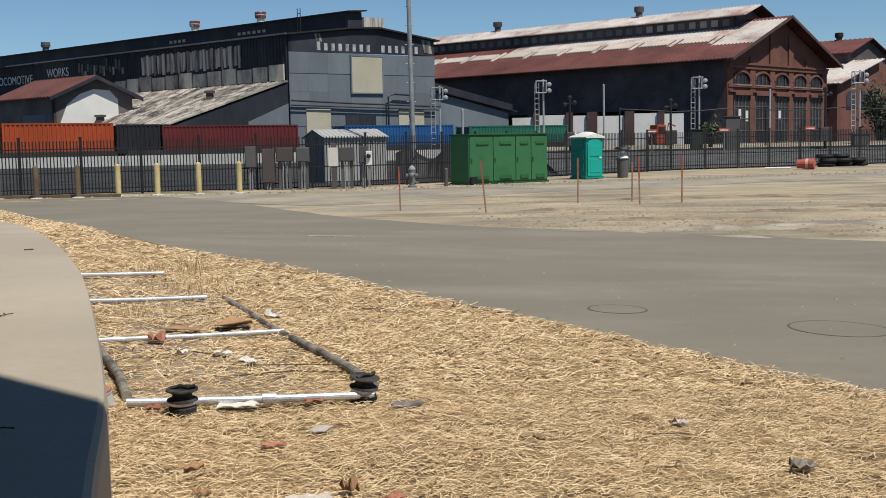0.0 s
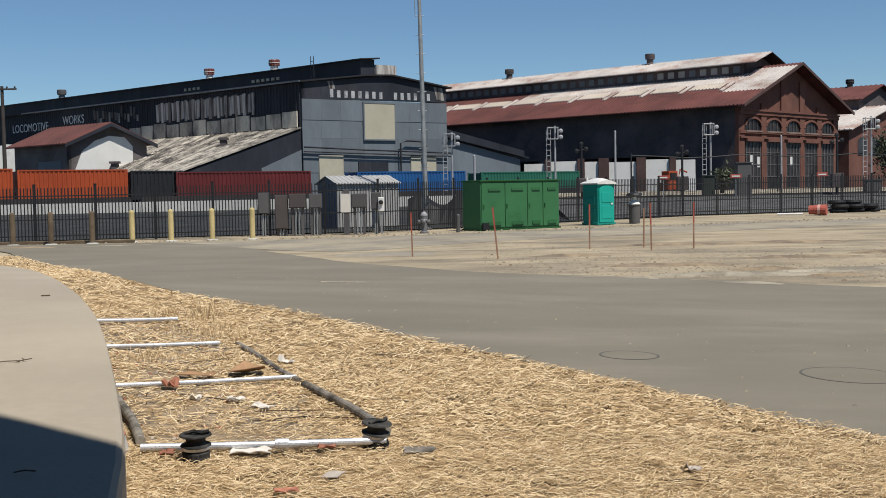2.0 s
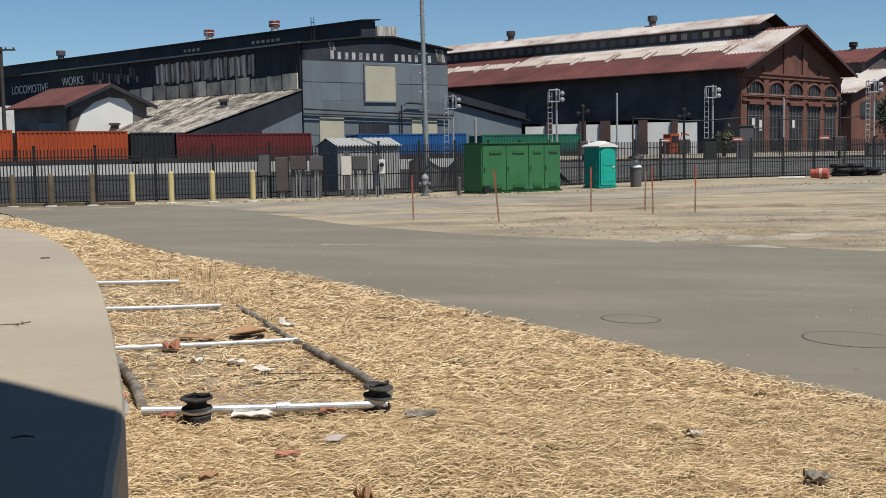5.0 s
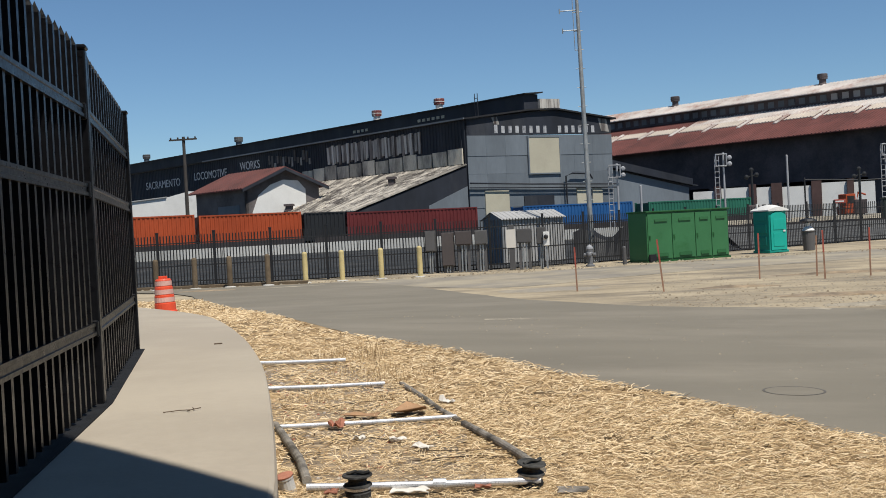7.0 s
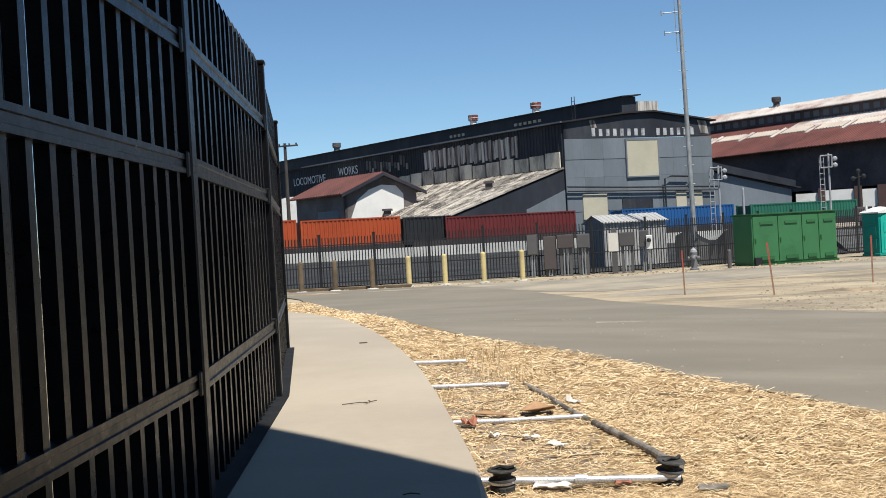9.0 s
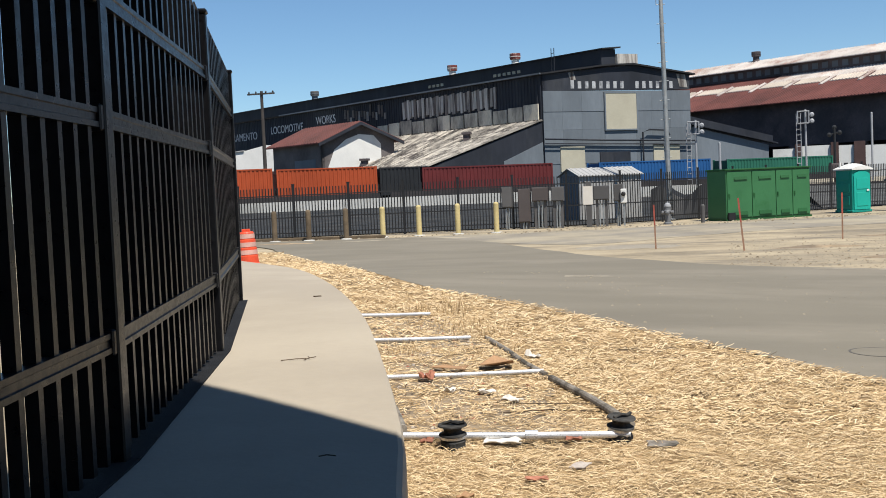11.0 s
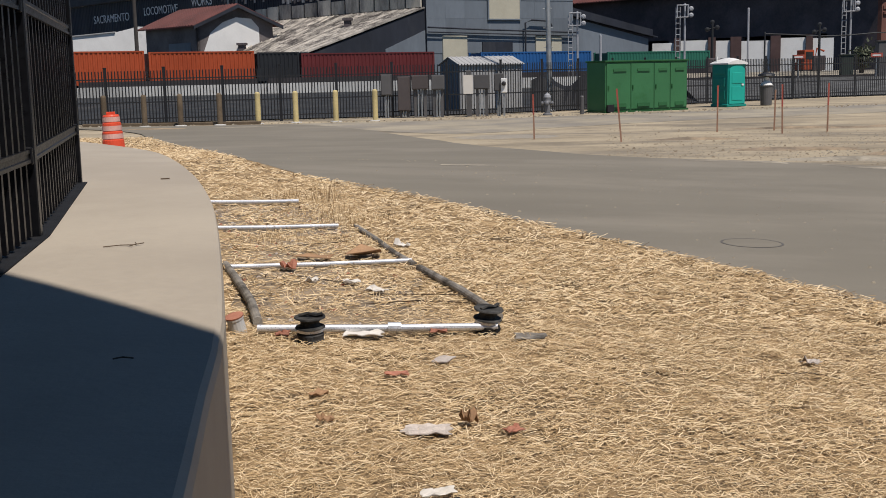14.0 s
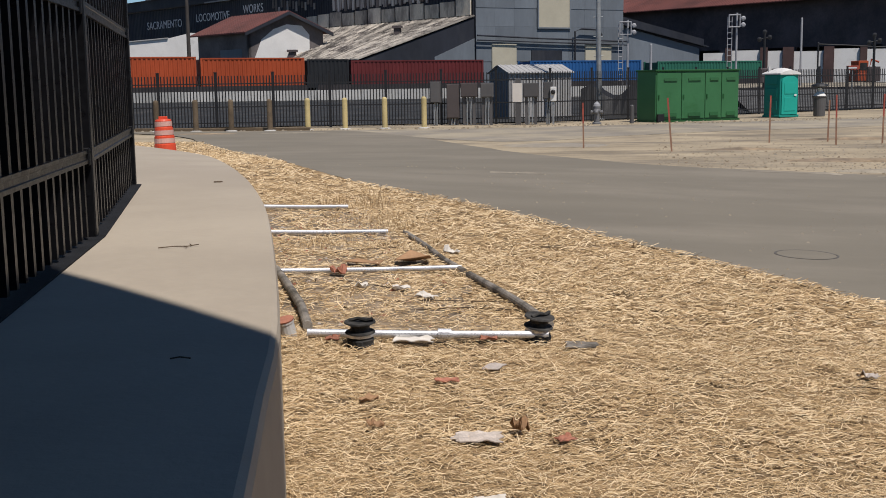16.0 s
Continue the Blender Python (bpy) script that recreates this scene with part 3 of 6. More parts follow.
def build_shop():
    root = thing("locomotive_shop", "long black and grey corrugated iron railway workshop with faded lettering", "industrial building")
    LEN, WID = 125, 19.6
    bm = bmesh.new()
    folded(bm, lambda s: FS(s, 0, 0), lambda s: FS(s, 0, 13.95), 0, LEN, 0.55, 0.11, FS(0, -0.07, 0) - FS(0, 0, 0), 0.4)
    part("wall", bm, M_DARKTIN, root, "black corrugated iron side wall")
    bm = bmesh.new()
    quad_solid(bm, FS, [(0, 0, 12.2), (0, WID, 12.3), (0, WID, 14.0), (0, 11.7, 15.1), (0, 0, 14.0)], FS(0.4, 0, 0) - FS(0, 0, 0))
    part("gable", bm, M_DARKTIN, root, "black upper front wall")
    # grey sheets of the front
    cols = [0, 2.4, 4.9, 7.9, 12.0, 14.2, 16.8, 19.6]
    rows = [0, 4.1, 6.2, 7.9, 9.9, 12.2]
    for i in range(len(cols) - 1):
        for j in range(len(rows) - 1):
            bm = bmesh.new()
            d = 0.02 * ((i * 3 + j * 5) % 3)
            z0, z1 = rows[j], rows[j + 1] - 0.025
            box(bm, -0.03 - d, 0.3, cols[i] + 0.006, cols[i + 1] - 0.006, z0, z1 + 0.012, FS)
            part("panel", bm, M_GREYTIN, root)
    bm = bmesh.new()
    box(bm, 0.34, 0.4, 0, WID, 0, 12.2, FS)
    part("front_frame", bm, M_DARKTIN, root)
    bm = bmesh.new()
    box(bm, -0.22, -0.08, 7.9, 12.0, 7.85, 11.9, FS)
    w = part("boarded_window", bm, M_CREAM, root, "large square window boarded over in cream")
    bm = bmesh.new()
    for a in ((7.75, 7.9, 7.7, 12.05), (12.0, 12.15, 7.7, 12.05)):
        box(bm, -0.26, -0.08, a[0], a[1], a[2], a[3], FS)
    box(bm, -0.26, -0.08, 7.9, 12.0, 11.9, 12.05, FS)
    box(bm, -0.26, -0.08, 7.9, 12.0, 7.7, 7.85, FS)
    part("frame", bm, M_GREYTIN, w)
    for w0, w1, z0, z1, mm, nm in ((14.2, 15.6, 3.2, 6.0, M_CREAM, "shutter"), (16.4, 17.8, 3.2, 6.0, M_CREAM, "shutter"), (1.9, 5.0, 3.2, 6.0, M_CREAM, "shutter"), (7.0, 11.0, 3.6, 5.3, M_DARKTIN, "door")):
        bm = bmesh.new()
        box(bm, -0.2, -0.06, w0, w1, z0, z1, FS)
        part(nm, bm, mm, root)
    # pipes across the front
    bm = bmesh.new()
    tube(bm, [FS(-0.5, -0.2, 6.9), FS(-0.5, 8, 6.6), FS(-0.5, 19.8, 6.3)], 0.09, 8)
    tube(bm, [FS(-0.5, -0.2, 6.4), FS(-0.5, 19.8, 5.9)], 0.07, 8)
    tube(bm, [FS(-0.5, 12.5, 3.0), FS(-0.5, 12.5, 7.4), FS(-0.5, 13.4, 7.7), FS(-0.5, 15.8, 7.6), FS(-0.5, 16.2, 7.0)], 0.1, 8)
    part("pipe", bm, M_DARKTIN, root)
    # boards under the upper wall
    k = 0.6
    i = 0
    while k < 31:
        bm = bmesh.new()
        box(bm, k, k + 2.45, -0.2, -0.08, 9.1, 10.85 - 0.12 * (i % 3), FS)
        part("board", bm, M_BOARD, root, "weathered pale boards")
        k += 2.75
        i += 1
    # streaked bare sheets: a close band, then a few loose ones further along
    k, i = 7.9, 0
    while k < 27.2:
        bm = bmesh.new()
        lean = 0.12 * math.sin(i * 2.1)
        hi, lo = 13.42 - 0.09 * (i % 3), 10.9 + 0.16 * ((i * 2) % 3)
        y0 = -0.15 - 0.04 * (i % 2)
        hexa(bm, [FS(k + lean, y0, lo), FS(k + 0.50 + lean, y0, lo), FS(k + 0.50 + lean, -0.075, lo), FS(k + lean, -0.075, lo),
                  FS(k, y0, hi), FS(k + 0.50, y0, hi), FS(k + 0.50, -0.075, hi), FS(k, -0.075, hi)])
        part("loose_sheet", bm, M_RUSTTIN if i % 4 != 2 else M_STREAKDARK, root, "bare streaked corrugated sheet")
        k += 0.52 + (0.22 if i % 11 == 7 else 0.0)
        i += 1
    k, i = 31.2, 0
    while k < 41.5:
        bm = bmesh.new()
        lo = 11.5 + 0.35 * (i % 3)
        box(bm, k, k + 0.45, -0.15, -0.075, lo, lo + 0.8 + 0.45 * ((i * 3) % 4) / 2, FS)
        part("loose_sheet", bm, M_STREAKDARK if i % 3 else M_RUSTTIN, root, "bare streaked corrugated sheet")
        k += 0.72
        i += 1
    # roof
    bm = bmesh.new()
    quad_solid(bm, FS, [(-0.4, -0.5, 13.95), (-0.4, 8.0, 14.95), (LEN, 8.0, 14.95), (LEN, -0.5, 13.95)], (0, 0, 0.18))
    quad_solid(bm, FS, [(-0.4, 8.0, 14.95), (-0.4, 11.7, 15.1), (LEN, 11.7, 15.1), (LEN, 8.0, 14.95)], (0, 0, 0.18))
    quad_solid(bm, FS, [(-0.4, 11.7, 15.1), (-0.4, WID + 0.5, 13.95), (LEN, WID + 0.5, 13.95), (LEN, 11.7, 15.1)], (0, 0, 0.18))
    part("roof", bm, M_ROOFDARK, root)
    bm = bmesh.new()
    box(bm, -0.45, 60, -0.62, -0.5, 13.98, 14.16, FS)
    part("gutter", bm, M_GREYTIN, root, "pale sagging gutter")
    bm = bmesh.new()
    hexa(bm, [FS(4.5, 8.3, 15.0), FS(LEN, 8.3, 15.0), FS(LEN, 12.8, 15.0), FS(4.5, 12.8, 15.0), FS(4.5, 8.3, 16.95), FS(LEN, 8.3, 16.95), FS(LEN, 12.8, 16.95), FS(4.5, 12.8, 16.95)])
    box(bm, 0.7, 4.5, 8.3, 10.15, 15.0, 16.95, FS)
    mon = part("roof_monitor", bm, M_DARKTIN, root, "black raised ridge along the roof")
    bm = bmesh.new()
    hexa(bm, [FS(0.2, 8.0, 16.9), FS(LEN, 8.0, 16.9), FS(LEN, 10.5, 17.25), FS(0.2, 10.5, 17.05), FS(0.2, 8.0, 17.02), FS(LEN, 8.0, 17.02), FS(LEN, 10.5, 17.4), FS(0.2, 10.5, 17.2)])
    hexa(bm, [FS(4.6, 10.5, 17.1), FS(LEN, 10.5, 17.25), FS(LEN, 13.1, 16.9), FS(4.6, 13.1, 16.65), FS(4.6, 10.5, 17.25), FS(LEN, 10.5, 17.4), FS(LEN, 13.1, 17.02), FS(4.6, 13.1, 16.8)])
    part("ridge_roof", bm, M_ROOFDARK, mon)
    bm = bmesh.new()
    box(bm, 0.4, 4.4, 10.2, 12.9, 15.0, 16.4, FS)
    part("ridge_end", bm, M_RUSTTIN, mon, "patched pale end of the roof ridge")
    k = 14
    while k < 44:
        if 14.5 < k < 20 or 31 < k < 34:
            bm = bmesh.new()
            box(bm, k, k + 0.5, 8.2, 8.3, 15.75, 16.1, FS)
            part("pane", bm, M_CREAM, mon, "small broken pane")
        k += 0.95
    for s, w in ((70, 10.5), (32.3, 10.5), (18.9, 10.5), (104, 10.5)):
        p = FS(s, w, 17.1)
        vent_stack(p.x, p.y, p.z, (M_WHITE if s < 60 else M_GREYTIN, M_VENTRED if s < 60 else M_CABGREY), 0.95, parent=root)
    for s in (7.5,):
        bm = bmesh.new()
        for q in (0, 0.5):
            tube(bm, [FS(s + q, 7.4, 14.9), FS(s + q, 7.4, 17.9)], 0.05, 6)
        for z in (15.3, 15.8, 16.3, 16.8, 17.3):
            tube(bm, [FS(s, 7.4, z), FS(s + 0.5, 7.4, z)], 0.04, 6)
        part("ladder", bm, M_DARKTIN, root)
    # faded bars where a company name stood, and a pale corner panel
    q = 3.6
    for n in (8, 6):
        for i in range(n):
            bm = bmesh.new()
            h = 1.1 if (i == 0 and q < 4) else 0.8
            box(bm, -0.012, 0.0, q, q + 0.44, 12.45, 12.45 + h, FS)
            part("sign_bar", bm, M_LETTER, root, "faded pale painted bar")
            q += 0.93
        q += 1.1
    bm = bmesh.new()
    quad_solid(bm, FS, [(-0.03, 18.2, 12.6), (-0.03, 19.3, 12.5), (-0.03, 19.0, 14.0), (-0.03, 17.8, 14.1)], FS(0.03, 0, 0) - FS(0, 0, 0))
    part("patch", bm, M_RUSTTIN, root, "bare metal patch")
    bm = bmesh.new()
    quad_solid(bm, FS, [(-0.03, 3.6, 13.4), (-0.03, 4.3, 13.4), (-0.03, 4.0, 14.3), (-0.03, 3.3, 14.2)], FS(0.03, 0, 0) - FS(0, 0, 0))
    part("patch", bm, M_RUSTTIN, root, "bare metal patch")

    def words(text, s0, s1, z, h):
        cu = bpy.data.curves.new("word", 'FONT')
        cu.body, cu.size, cu.extrude = text, 1.0, 0.01
        ob = new("lettering", cu)
        bpy.context.view_layer.update()
        me = bpy.data.meshes.new_from_object(ob)
        bpy.data.objects.remove(ob)
        xs = [v.co.x for v in me.vertices]
        ys = [v.co.y for v in me.vertices]
        w, hh = max(xs) - min(xs), max(ys) - min(ys)
        x0, y0 = min(xs), min(ys)
        for v in me.vertices:
            v.co = FS(s0 + (s1 - s0) * (v.co.x - x0) / w, -0.12 - v.co.z, z + h * (v.co.y - y0) / hh)
        me.materials.append(M_LETTERB)
        o = new("lettering", me)
        o.parent = root
        o["label"] = "faded white painted word"
    words("LOCOMOTIVE", 63.7, 53.6, 11.45, 1.15)
    words("WORKS", 49.7, 44.2, 11.95, 1.15)
    words("SACRAMENTO", 80.6, 68.5, 11.0, 1.2)
    # lean-to with a weathered roof
    n = 44
    for i in range(n):
        a0, a1 = 17.0 * i / n, 17.0 * (i + 1) / n - 0.02
        b0, b1 = 31.0 * i / n, 31.0 * (i + 1) / n - 0.02
        for j in range(2):
            f0, f1 = j / 2 + (0.06 if i % 3 else -0.04) * j, (j + 1) / 2 + (0.072 if i % 3 else -0.028) * (1 - j)
            L = lambda f, lo, hi: FS(lo + (hi - lo) * f, -14 + 13.9 * f, 4.35 + 4.6 * f + 0.03 * ((i + j) % 2) - 0.02 * j)
            bm = bmesh.new()
            hexa(bm, [L(f0, a0, b0), L(f0, a1, b1), L(f1, a1, b1), L(f1, a0, b0)] + [q + Vector((0, 0, 0.09)) for q in (L(f0, a0, b0), L(f0, a1, b1), L(f1, a1, b1), L(f1, a0, b0))])
            m0, m1 = (a0 * 0.75 + a1 * 0.25), (a0 * 0.55 + a1 * 0.45)
            k0, k1 = (b0 * 0.75 + b1 * 0.25), (b0 * 0.55 + b1 * 0.45)
            up = Vector((0, 0, 0.09))
            hexa(bm, [L(f0, m0, k0) + up, L(f0, m1, k1) + up, L(f1, m1, k1) + up, L(f1, m0, k0) + up] + [q + up * 1.8 for q in (L(f0, m0, k0), L(f0, m1, k1), L(f1, m1, k1), L(f1, m0, k0))])
            part("roof_sheet", bm, M_OLDROOF, root, "weathered pale tin sheet of the lean-to")
    bm = bmesh.new()
    quad_solid(bm, FS, [(0.15, -13.6, 0), (0.15, -0.1, 0), (0.15, -0.1, 8.8), (0.15, -13.6, 4.3)], FS(0.2, 0, 0) - FS(0, 0, 0))
    box(bm, 0.4, 16.5, -13.4, -13.1, 0, 4.3, FS)
    part("leanto_wall", bm, M_DARKTIN, root, "black end wall of the lean-to")
    bm = bmesh.new()
    quad_solid(bm, FS, [(0.08, -5.0, 0), (0.08, -0.1, 0), (0.08, -0.1, 6.6), (0.08, -5.0, 4.6)], FS(0.05, 0, 0) - FS(0, 0, 0))
    part("leanto_panel", bm, M_GREYTIN, root)
    for s, f in ((6, 0.62), (15.5, 0.12), (19.0, 0.35)):
        p = FS(s, -14 + 13.9 * f, 4.35 + 4.6 * f)
        bm = bmesh.new()
        box(bm, -0.35, 0.35, -0.35, 0.35, -0.2, 0.7)
        box(bm, -0.5, 0.5, -0.5, 0.5, 0.7, 0.95)
        o = part("stub_chimney", bm, M_BRICKD, root)
        o.location = p
    # side wing with a falling roof
    bm = bmesh.new()
    quad_solid(bm, FS, [(1.5, WID, 0), (1.5, 32.5, 0), (1.5, 32.5, 5.6), (1.5, WID, 8.4)], FS(0.3, 0, 0) - FS(0, 0, 0))
    part("wing_wall", bm, M_GREYTIN, root, "grey sheet wall of the side wing")
    bm = bmesh.new()
    quad_solid(bm, FS, [(0.9, WID, 8.45), (0.9, 33.4, 5.7), (14, 33.4, 5.7 + 1.6), (14, WID, 8.45 + 1.6)], (0, 0, 0.15))
    quad_solid(bm, FS, [(1.3, WID, 8.4), (1.3, WID, 9.5), (1.3, 33, 6.7), (1.3, 33, 5.7)], FS(0.15, 0, 0) - FS(0, 0, 0))
    part("wing_roof", bm, M_DARKTIN, root)


build_shop()


# small store with a red hipped end, in front of the shop
FT = frame_of((-45.4, 125.0), -50, 52)


def build_store():
    root = thing("brick_store", "small grey rendered store with a red tin roof and white-painted gable", "shed")
    bm = bmesh.new()
    box(bm, 0, 12, 0, 0.3, 0, 7.95, FT)
    box(bm, 11.7, 12, 0.3, 9.0, 0, 7.95, FT)
    box(bm, 0.3, 11.7, 8.7, 9.0, 0, 7.95, FT)
    quad_solid(bm, FT, [(0, 0, 0), (0, 9.0, 0), (0, 9.0, 8.0), (0, 4.5, 10.05), (0, 0, 8.0)], FT(0.3, 0, 0) - FT(0, 0, 0))
    part("wall", bm, M_SHED, root)
    bm = bmesh.new()
    quad_solid(bm, FT, [(-0.05, 0.7, 0), (-0.05, 7.3, 0), (-0.05, 7.3, 7.6), (-0.05, 6.4, 8.6), (-0.05, 4.6, 8.75), (-0.05, 3.0, 8.2), (-0.05, 1.5, 7.0), (-0.05, 0.7, 5.0)], FT(0.05, 0, 0) - FT(0, 0, 0))
    part("white_patch", bm, M_WHITE, root, "worn white paint on the gable")
    bm = bmesh.new()
    box(bm, 1.5, 6.5, -0.06, 0, 2.0, 6.0, FT)
    part("plain_panel", bm, M_GREYTIN, root)
    bm = bmesh.new()
    folded(bm, lambda s: FT(s, -0.8, 7.84), lambda s: FT(s, 4.5, 10.24), -0.8, 12.8, 0.7, 0.1, Vector((0, 0, 0.08)), 0.14)
    part("roof", bm, M_REDROOF, root, "rust-red tin roof slope")
    bm = bmesh.new()
    quad_solid(bm, FT, [(-0.8, 4.5, 10.1), (-0.8, 9.8, 7.7), (12.8, 9.8, 7.7), (12.8, 4.5, 10.1)], (0, 0, 0.16))
    part("roof", bm, M_REDROOF, root)
    bm = bmesh.new()
    for a, b in (((-0.8, 7.65), (4.5, 10.05)), ((4.5, 10.05), (9.8, 7.65))):
        hexa(bm, [FT(-0.9, a[0], a[1] - 0.25), FT(-0.75, a[0], a[1] - 0.25), FT(-0.75, b[0], b[1] - 0.25), FT(-0.9, b[0], b[1] - 0.25),
                  FT(-0.9, a[0], a[1] + 0.12), FT(-0.75, a[0], a[1] + 0.12), FT(-0.75, b[0], b[1] + 0.12), FT(-0.9, b[0], b[1] + 0.12)])
    part("bargeboard", bm, M_DARKTIN, root)


build_store()


# low white shed beside the far part of the shop
def build_white_shed():
    root = thing("white_shed", "low white-painted shed with a shallow gable beside the workshop", "shed")
    F = frame_of((-73.0, 142.5), -14, 76)
    bm = bmesh.new()
    quad_solid(bm, F, [(0, 0, 0), (0, 18, 0), (0, 18, 8.6), (0, 12.5, 8.9), (0, 9.5, 8.2), (0, 0, 7.4)], F(0.3, 0, 0) - F(0, 0, 0))
    part("front_wall", bm, M_WHITE, root)
    bm = bmesh.new()
    box(bm, 0.3, 9, 0, 0.3, 0, 7.3, F)
    box(bm, 0.3, 9, 17.7, 18, 0, 7.3, F)
    part("side_wall", bm, M_CONCW, root)
    bm = bmesh.new()
    quad_solid(bm, F, [(-0.2, -0.2, 7.4), (-0.2, 9.5, 8.2), (9.2, 9.5, 8.2), (9.2, -0.2, 7.4)], (0, 0, 0.12))
    quad_solid(bm, F, [(0.3, 9.5, 8.0), (0.3, 18, 8.3), (9.2, 18, 8.3), (9.2, 9.5, 8.0)], (0, 0, 0.12))
    part("roof", bm, M_SHEDMETAL, root)


build_white_shed()


# ---------------- brick erecting shop ----------------
FR = frame_of((33.65, 149.86), -50, 42)


def arch_outline(w, z0, zs, rise, n=8):
    """Outline of a window with an arched head, centred on 0: (across, up)."""
    pts = [(-w / 2, z0), (w / 2, z0)]
    for i in range(n + 1):
        t = math.pi * i / n
        pts.append((w / 2 * math.cos(t), zs + rise * math.sin(t)))
    return pts


def build_brick_hall():
    root = thing("brick_hall", "long red brick railway hall with a rust-red and pale tin roof", "industrial building")
    LEN, W, EZ, PZ = 66, 29.3, 12.4, 18.15
    one = FR(1, 0, 0) - FR(0, 0, 0)
    # front wall of piers, bands and panels
    centres = [3.9, 9.5, 15.0, 20.4, 25.5]
    bm = bmesh.new()
    quad_solid(bm, FR, [(0.45, 0, 0), (0.45, W, 0), (0.45, W, EZ), (0.45, W / 2, PZ), (0.45, 0, EZ)], one * 0.3)
    part("front_wall", bm, M_BRICK, root, "red brick gable wall")
    for i, c in enumerate([0.75] + [(a + b) / 2 for a, b in zip(centres, centres[1:])] + [W - 1.1]):
        bm = bmesh.new()
        hw = 0.7 if 0 < i < 5 else 0.75
        top = EZ - 0.9 if i in (0, 5) else (12.6 if i in (1, 4) else 16.0)
        box(bm, 0.22, 0.45, c - hw, c + hw, 0, top, FR)
        part("pier", bm, M_BRICK, root)
    for z0, z1, d in ((11.0, 11.5, 0.1), (11.5, 11.75, 0.25), (8.55, 8.95, 0.1), (7.9, 8.15, 0.2)):
        bm = bmesh.new()
        box(bm, 0.2 - d, 0.45, 0.2, W - 0.3, z0, z1, FR)
        part("brick_band", bm, M_BRICK, root)
    for c in centres:
        bm = bmesh.new()
        polyprism(bm, [FR(0.42, c + x, z) for x, z in arch_outline(3.9, 8.95, 9.6, 0.95)], one * -0.04)
        w = part("arched_window", bm, M_GLASS, root, "dark arched window")
        bm = bmesh.new()
        o, q = arch_outline(4.5, 8.95, 9.6, 1.2), arch_outline(3.85, 8.95, 9.6, 0.92)
        for i in range(2, len(o) - 1):
            a, b, e, f = o[i], o[i + 1], q[i + 1], q[i]
            hexa(bm, [FR(0.14, c + a[0], a[1]), FR(0.14, c + b[0], b[1]), FR(0.14, c + e[0], e[1]), FR(0.14, c + f[0], f[1]),
                      FR(0.45, c + a[0], a[1]), FR(0.45, c + b[0], b[1]), FR(0.45, c + e[0], e[1]), FR(0.45, c + f[0], f[1])])
        part("arch", bm, M_BRICK, w)
        bm = bmesh.new()
        box(bm, 0.05, 0.42, c - 2.2, c + 2.2, 8.75, 8.95, FR)
        part("sill", bm, M_STONE, w, "pale stone sill")
        for x in (-1.05, 0, 1.05):
            bm = bmesh.new()
            box(bm, 0.3, 0.36, c + x - 0.06, c + x + 0.06, 8.95, 10.35, FR)
            part("mullion", bm, M_BRICKD, w)
        bm = bmesh.new()
        box(bm, 0.36, 0.42, c - 1.9, c + 1.9, 1.2, 7.5, FR)
        w = part("window", bm, M_GLASS, root, "tall dark many-paned window")
        bm = bmesh.new()
        for x in (-1.9, -0.95, 0, 0.95, 1.9):
            box(bm, 0.28, 0.36, c + x - 0.06, c + x + 0.06, 1.2, 7.5, FR)
        for z in (1.2, 2.8, 4.4, 6.0, 7.4):
            box(bm, 0.28, 0.36, c - 1.9, c + 1.9, z, z + 0.1, FR)
        part("glazing_frame", bm, M_SHED, w)
        for x, z in ((-0.5, 5.0), (0.5, 3.4), (1.4, 4.8)):
            if (c * 7 + x * 3) % 2 > 1.45:
                bm = bmesh.new()
                box(bm, 0.345, 0.358, c + x - 0.4, c + x + 0.4, z - 0.7, z + 0.7, FR)
                part("pane", bm, M_WHITE, w, "pane patched in white")
        for z in (7.5,):
            bm = bmesh.new()
            box(bm, -0.1, 0.45, c - 2.2, c + 2.2, z, z + 0.4, FR)
            part("lintel", bm, M_BRICK, w)
    # long side; the eave's shade is put into its darker brick colour
    bm = bmesh.new()
    box(bm, 0.75, LEN, 0, 0.5, 5.9, EZ, FR)
    box(bm, 0.75, 7.5, 0, 0.5, 0, 5.9, FR)
    part("side_wall", bm, M_BRICKD, root, "brick side wall with its deep shade put into the colour")
    k = 9.0
    while k < LEN:
        bm = bmesh.new()
        box(bm, k, k + 1.0, -0.2, 0.6, 0, 5.9, FR)
        part("column", bm, M_BRICKD, root)
        k += 5.6
    bm = bmesh.new()
    box(bm, LEN - 0.4, LEN, 0.5, W, 0, EZ, FR)
    box(bm, 0.75, LEN - 0.4, W - 0.5, W, 0, EZ, FR)
    part("back_wall", bm, M_BRICKD, root)
    # roof sheets in bays
    sl = (PZ - EZ) / (W / 2)
    rz = lambda w: EZ + 0.15 + sl * w

    def slope(s0, s1, w0, w1, material, lift=0.0, nm="roof_sheet", lb=""):
        bm = bmesh.new()
        folded(bm, lambda s: FR(s, w0, rz(w0) + lift + 0.12), lambda s: FR(s, w1, rz(w1) + lift + 0.12), s0, s1, 0.55, 0.1, Vector((0, 0, 0.1)), 0.12)
        part(nm, bm, material, root, lb)
    bay = 6.3
    for i in range(11):
        s0, s1 = -1.3 + bay * i, -1.3 + bay * (i + 1) - 0.02
        pale = i < 7
        slope(s0, s1, -1.5, 4.2, M_REDROOF, lb="rust-red roof sheet")
        slope(s0, s1, 4.2, 8.0, M_PALEROOF if i == 0 else M_REDROOF)
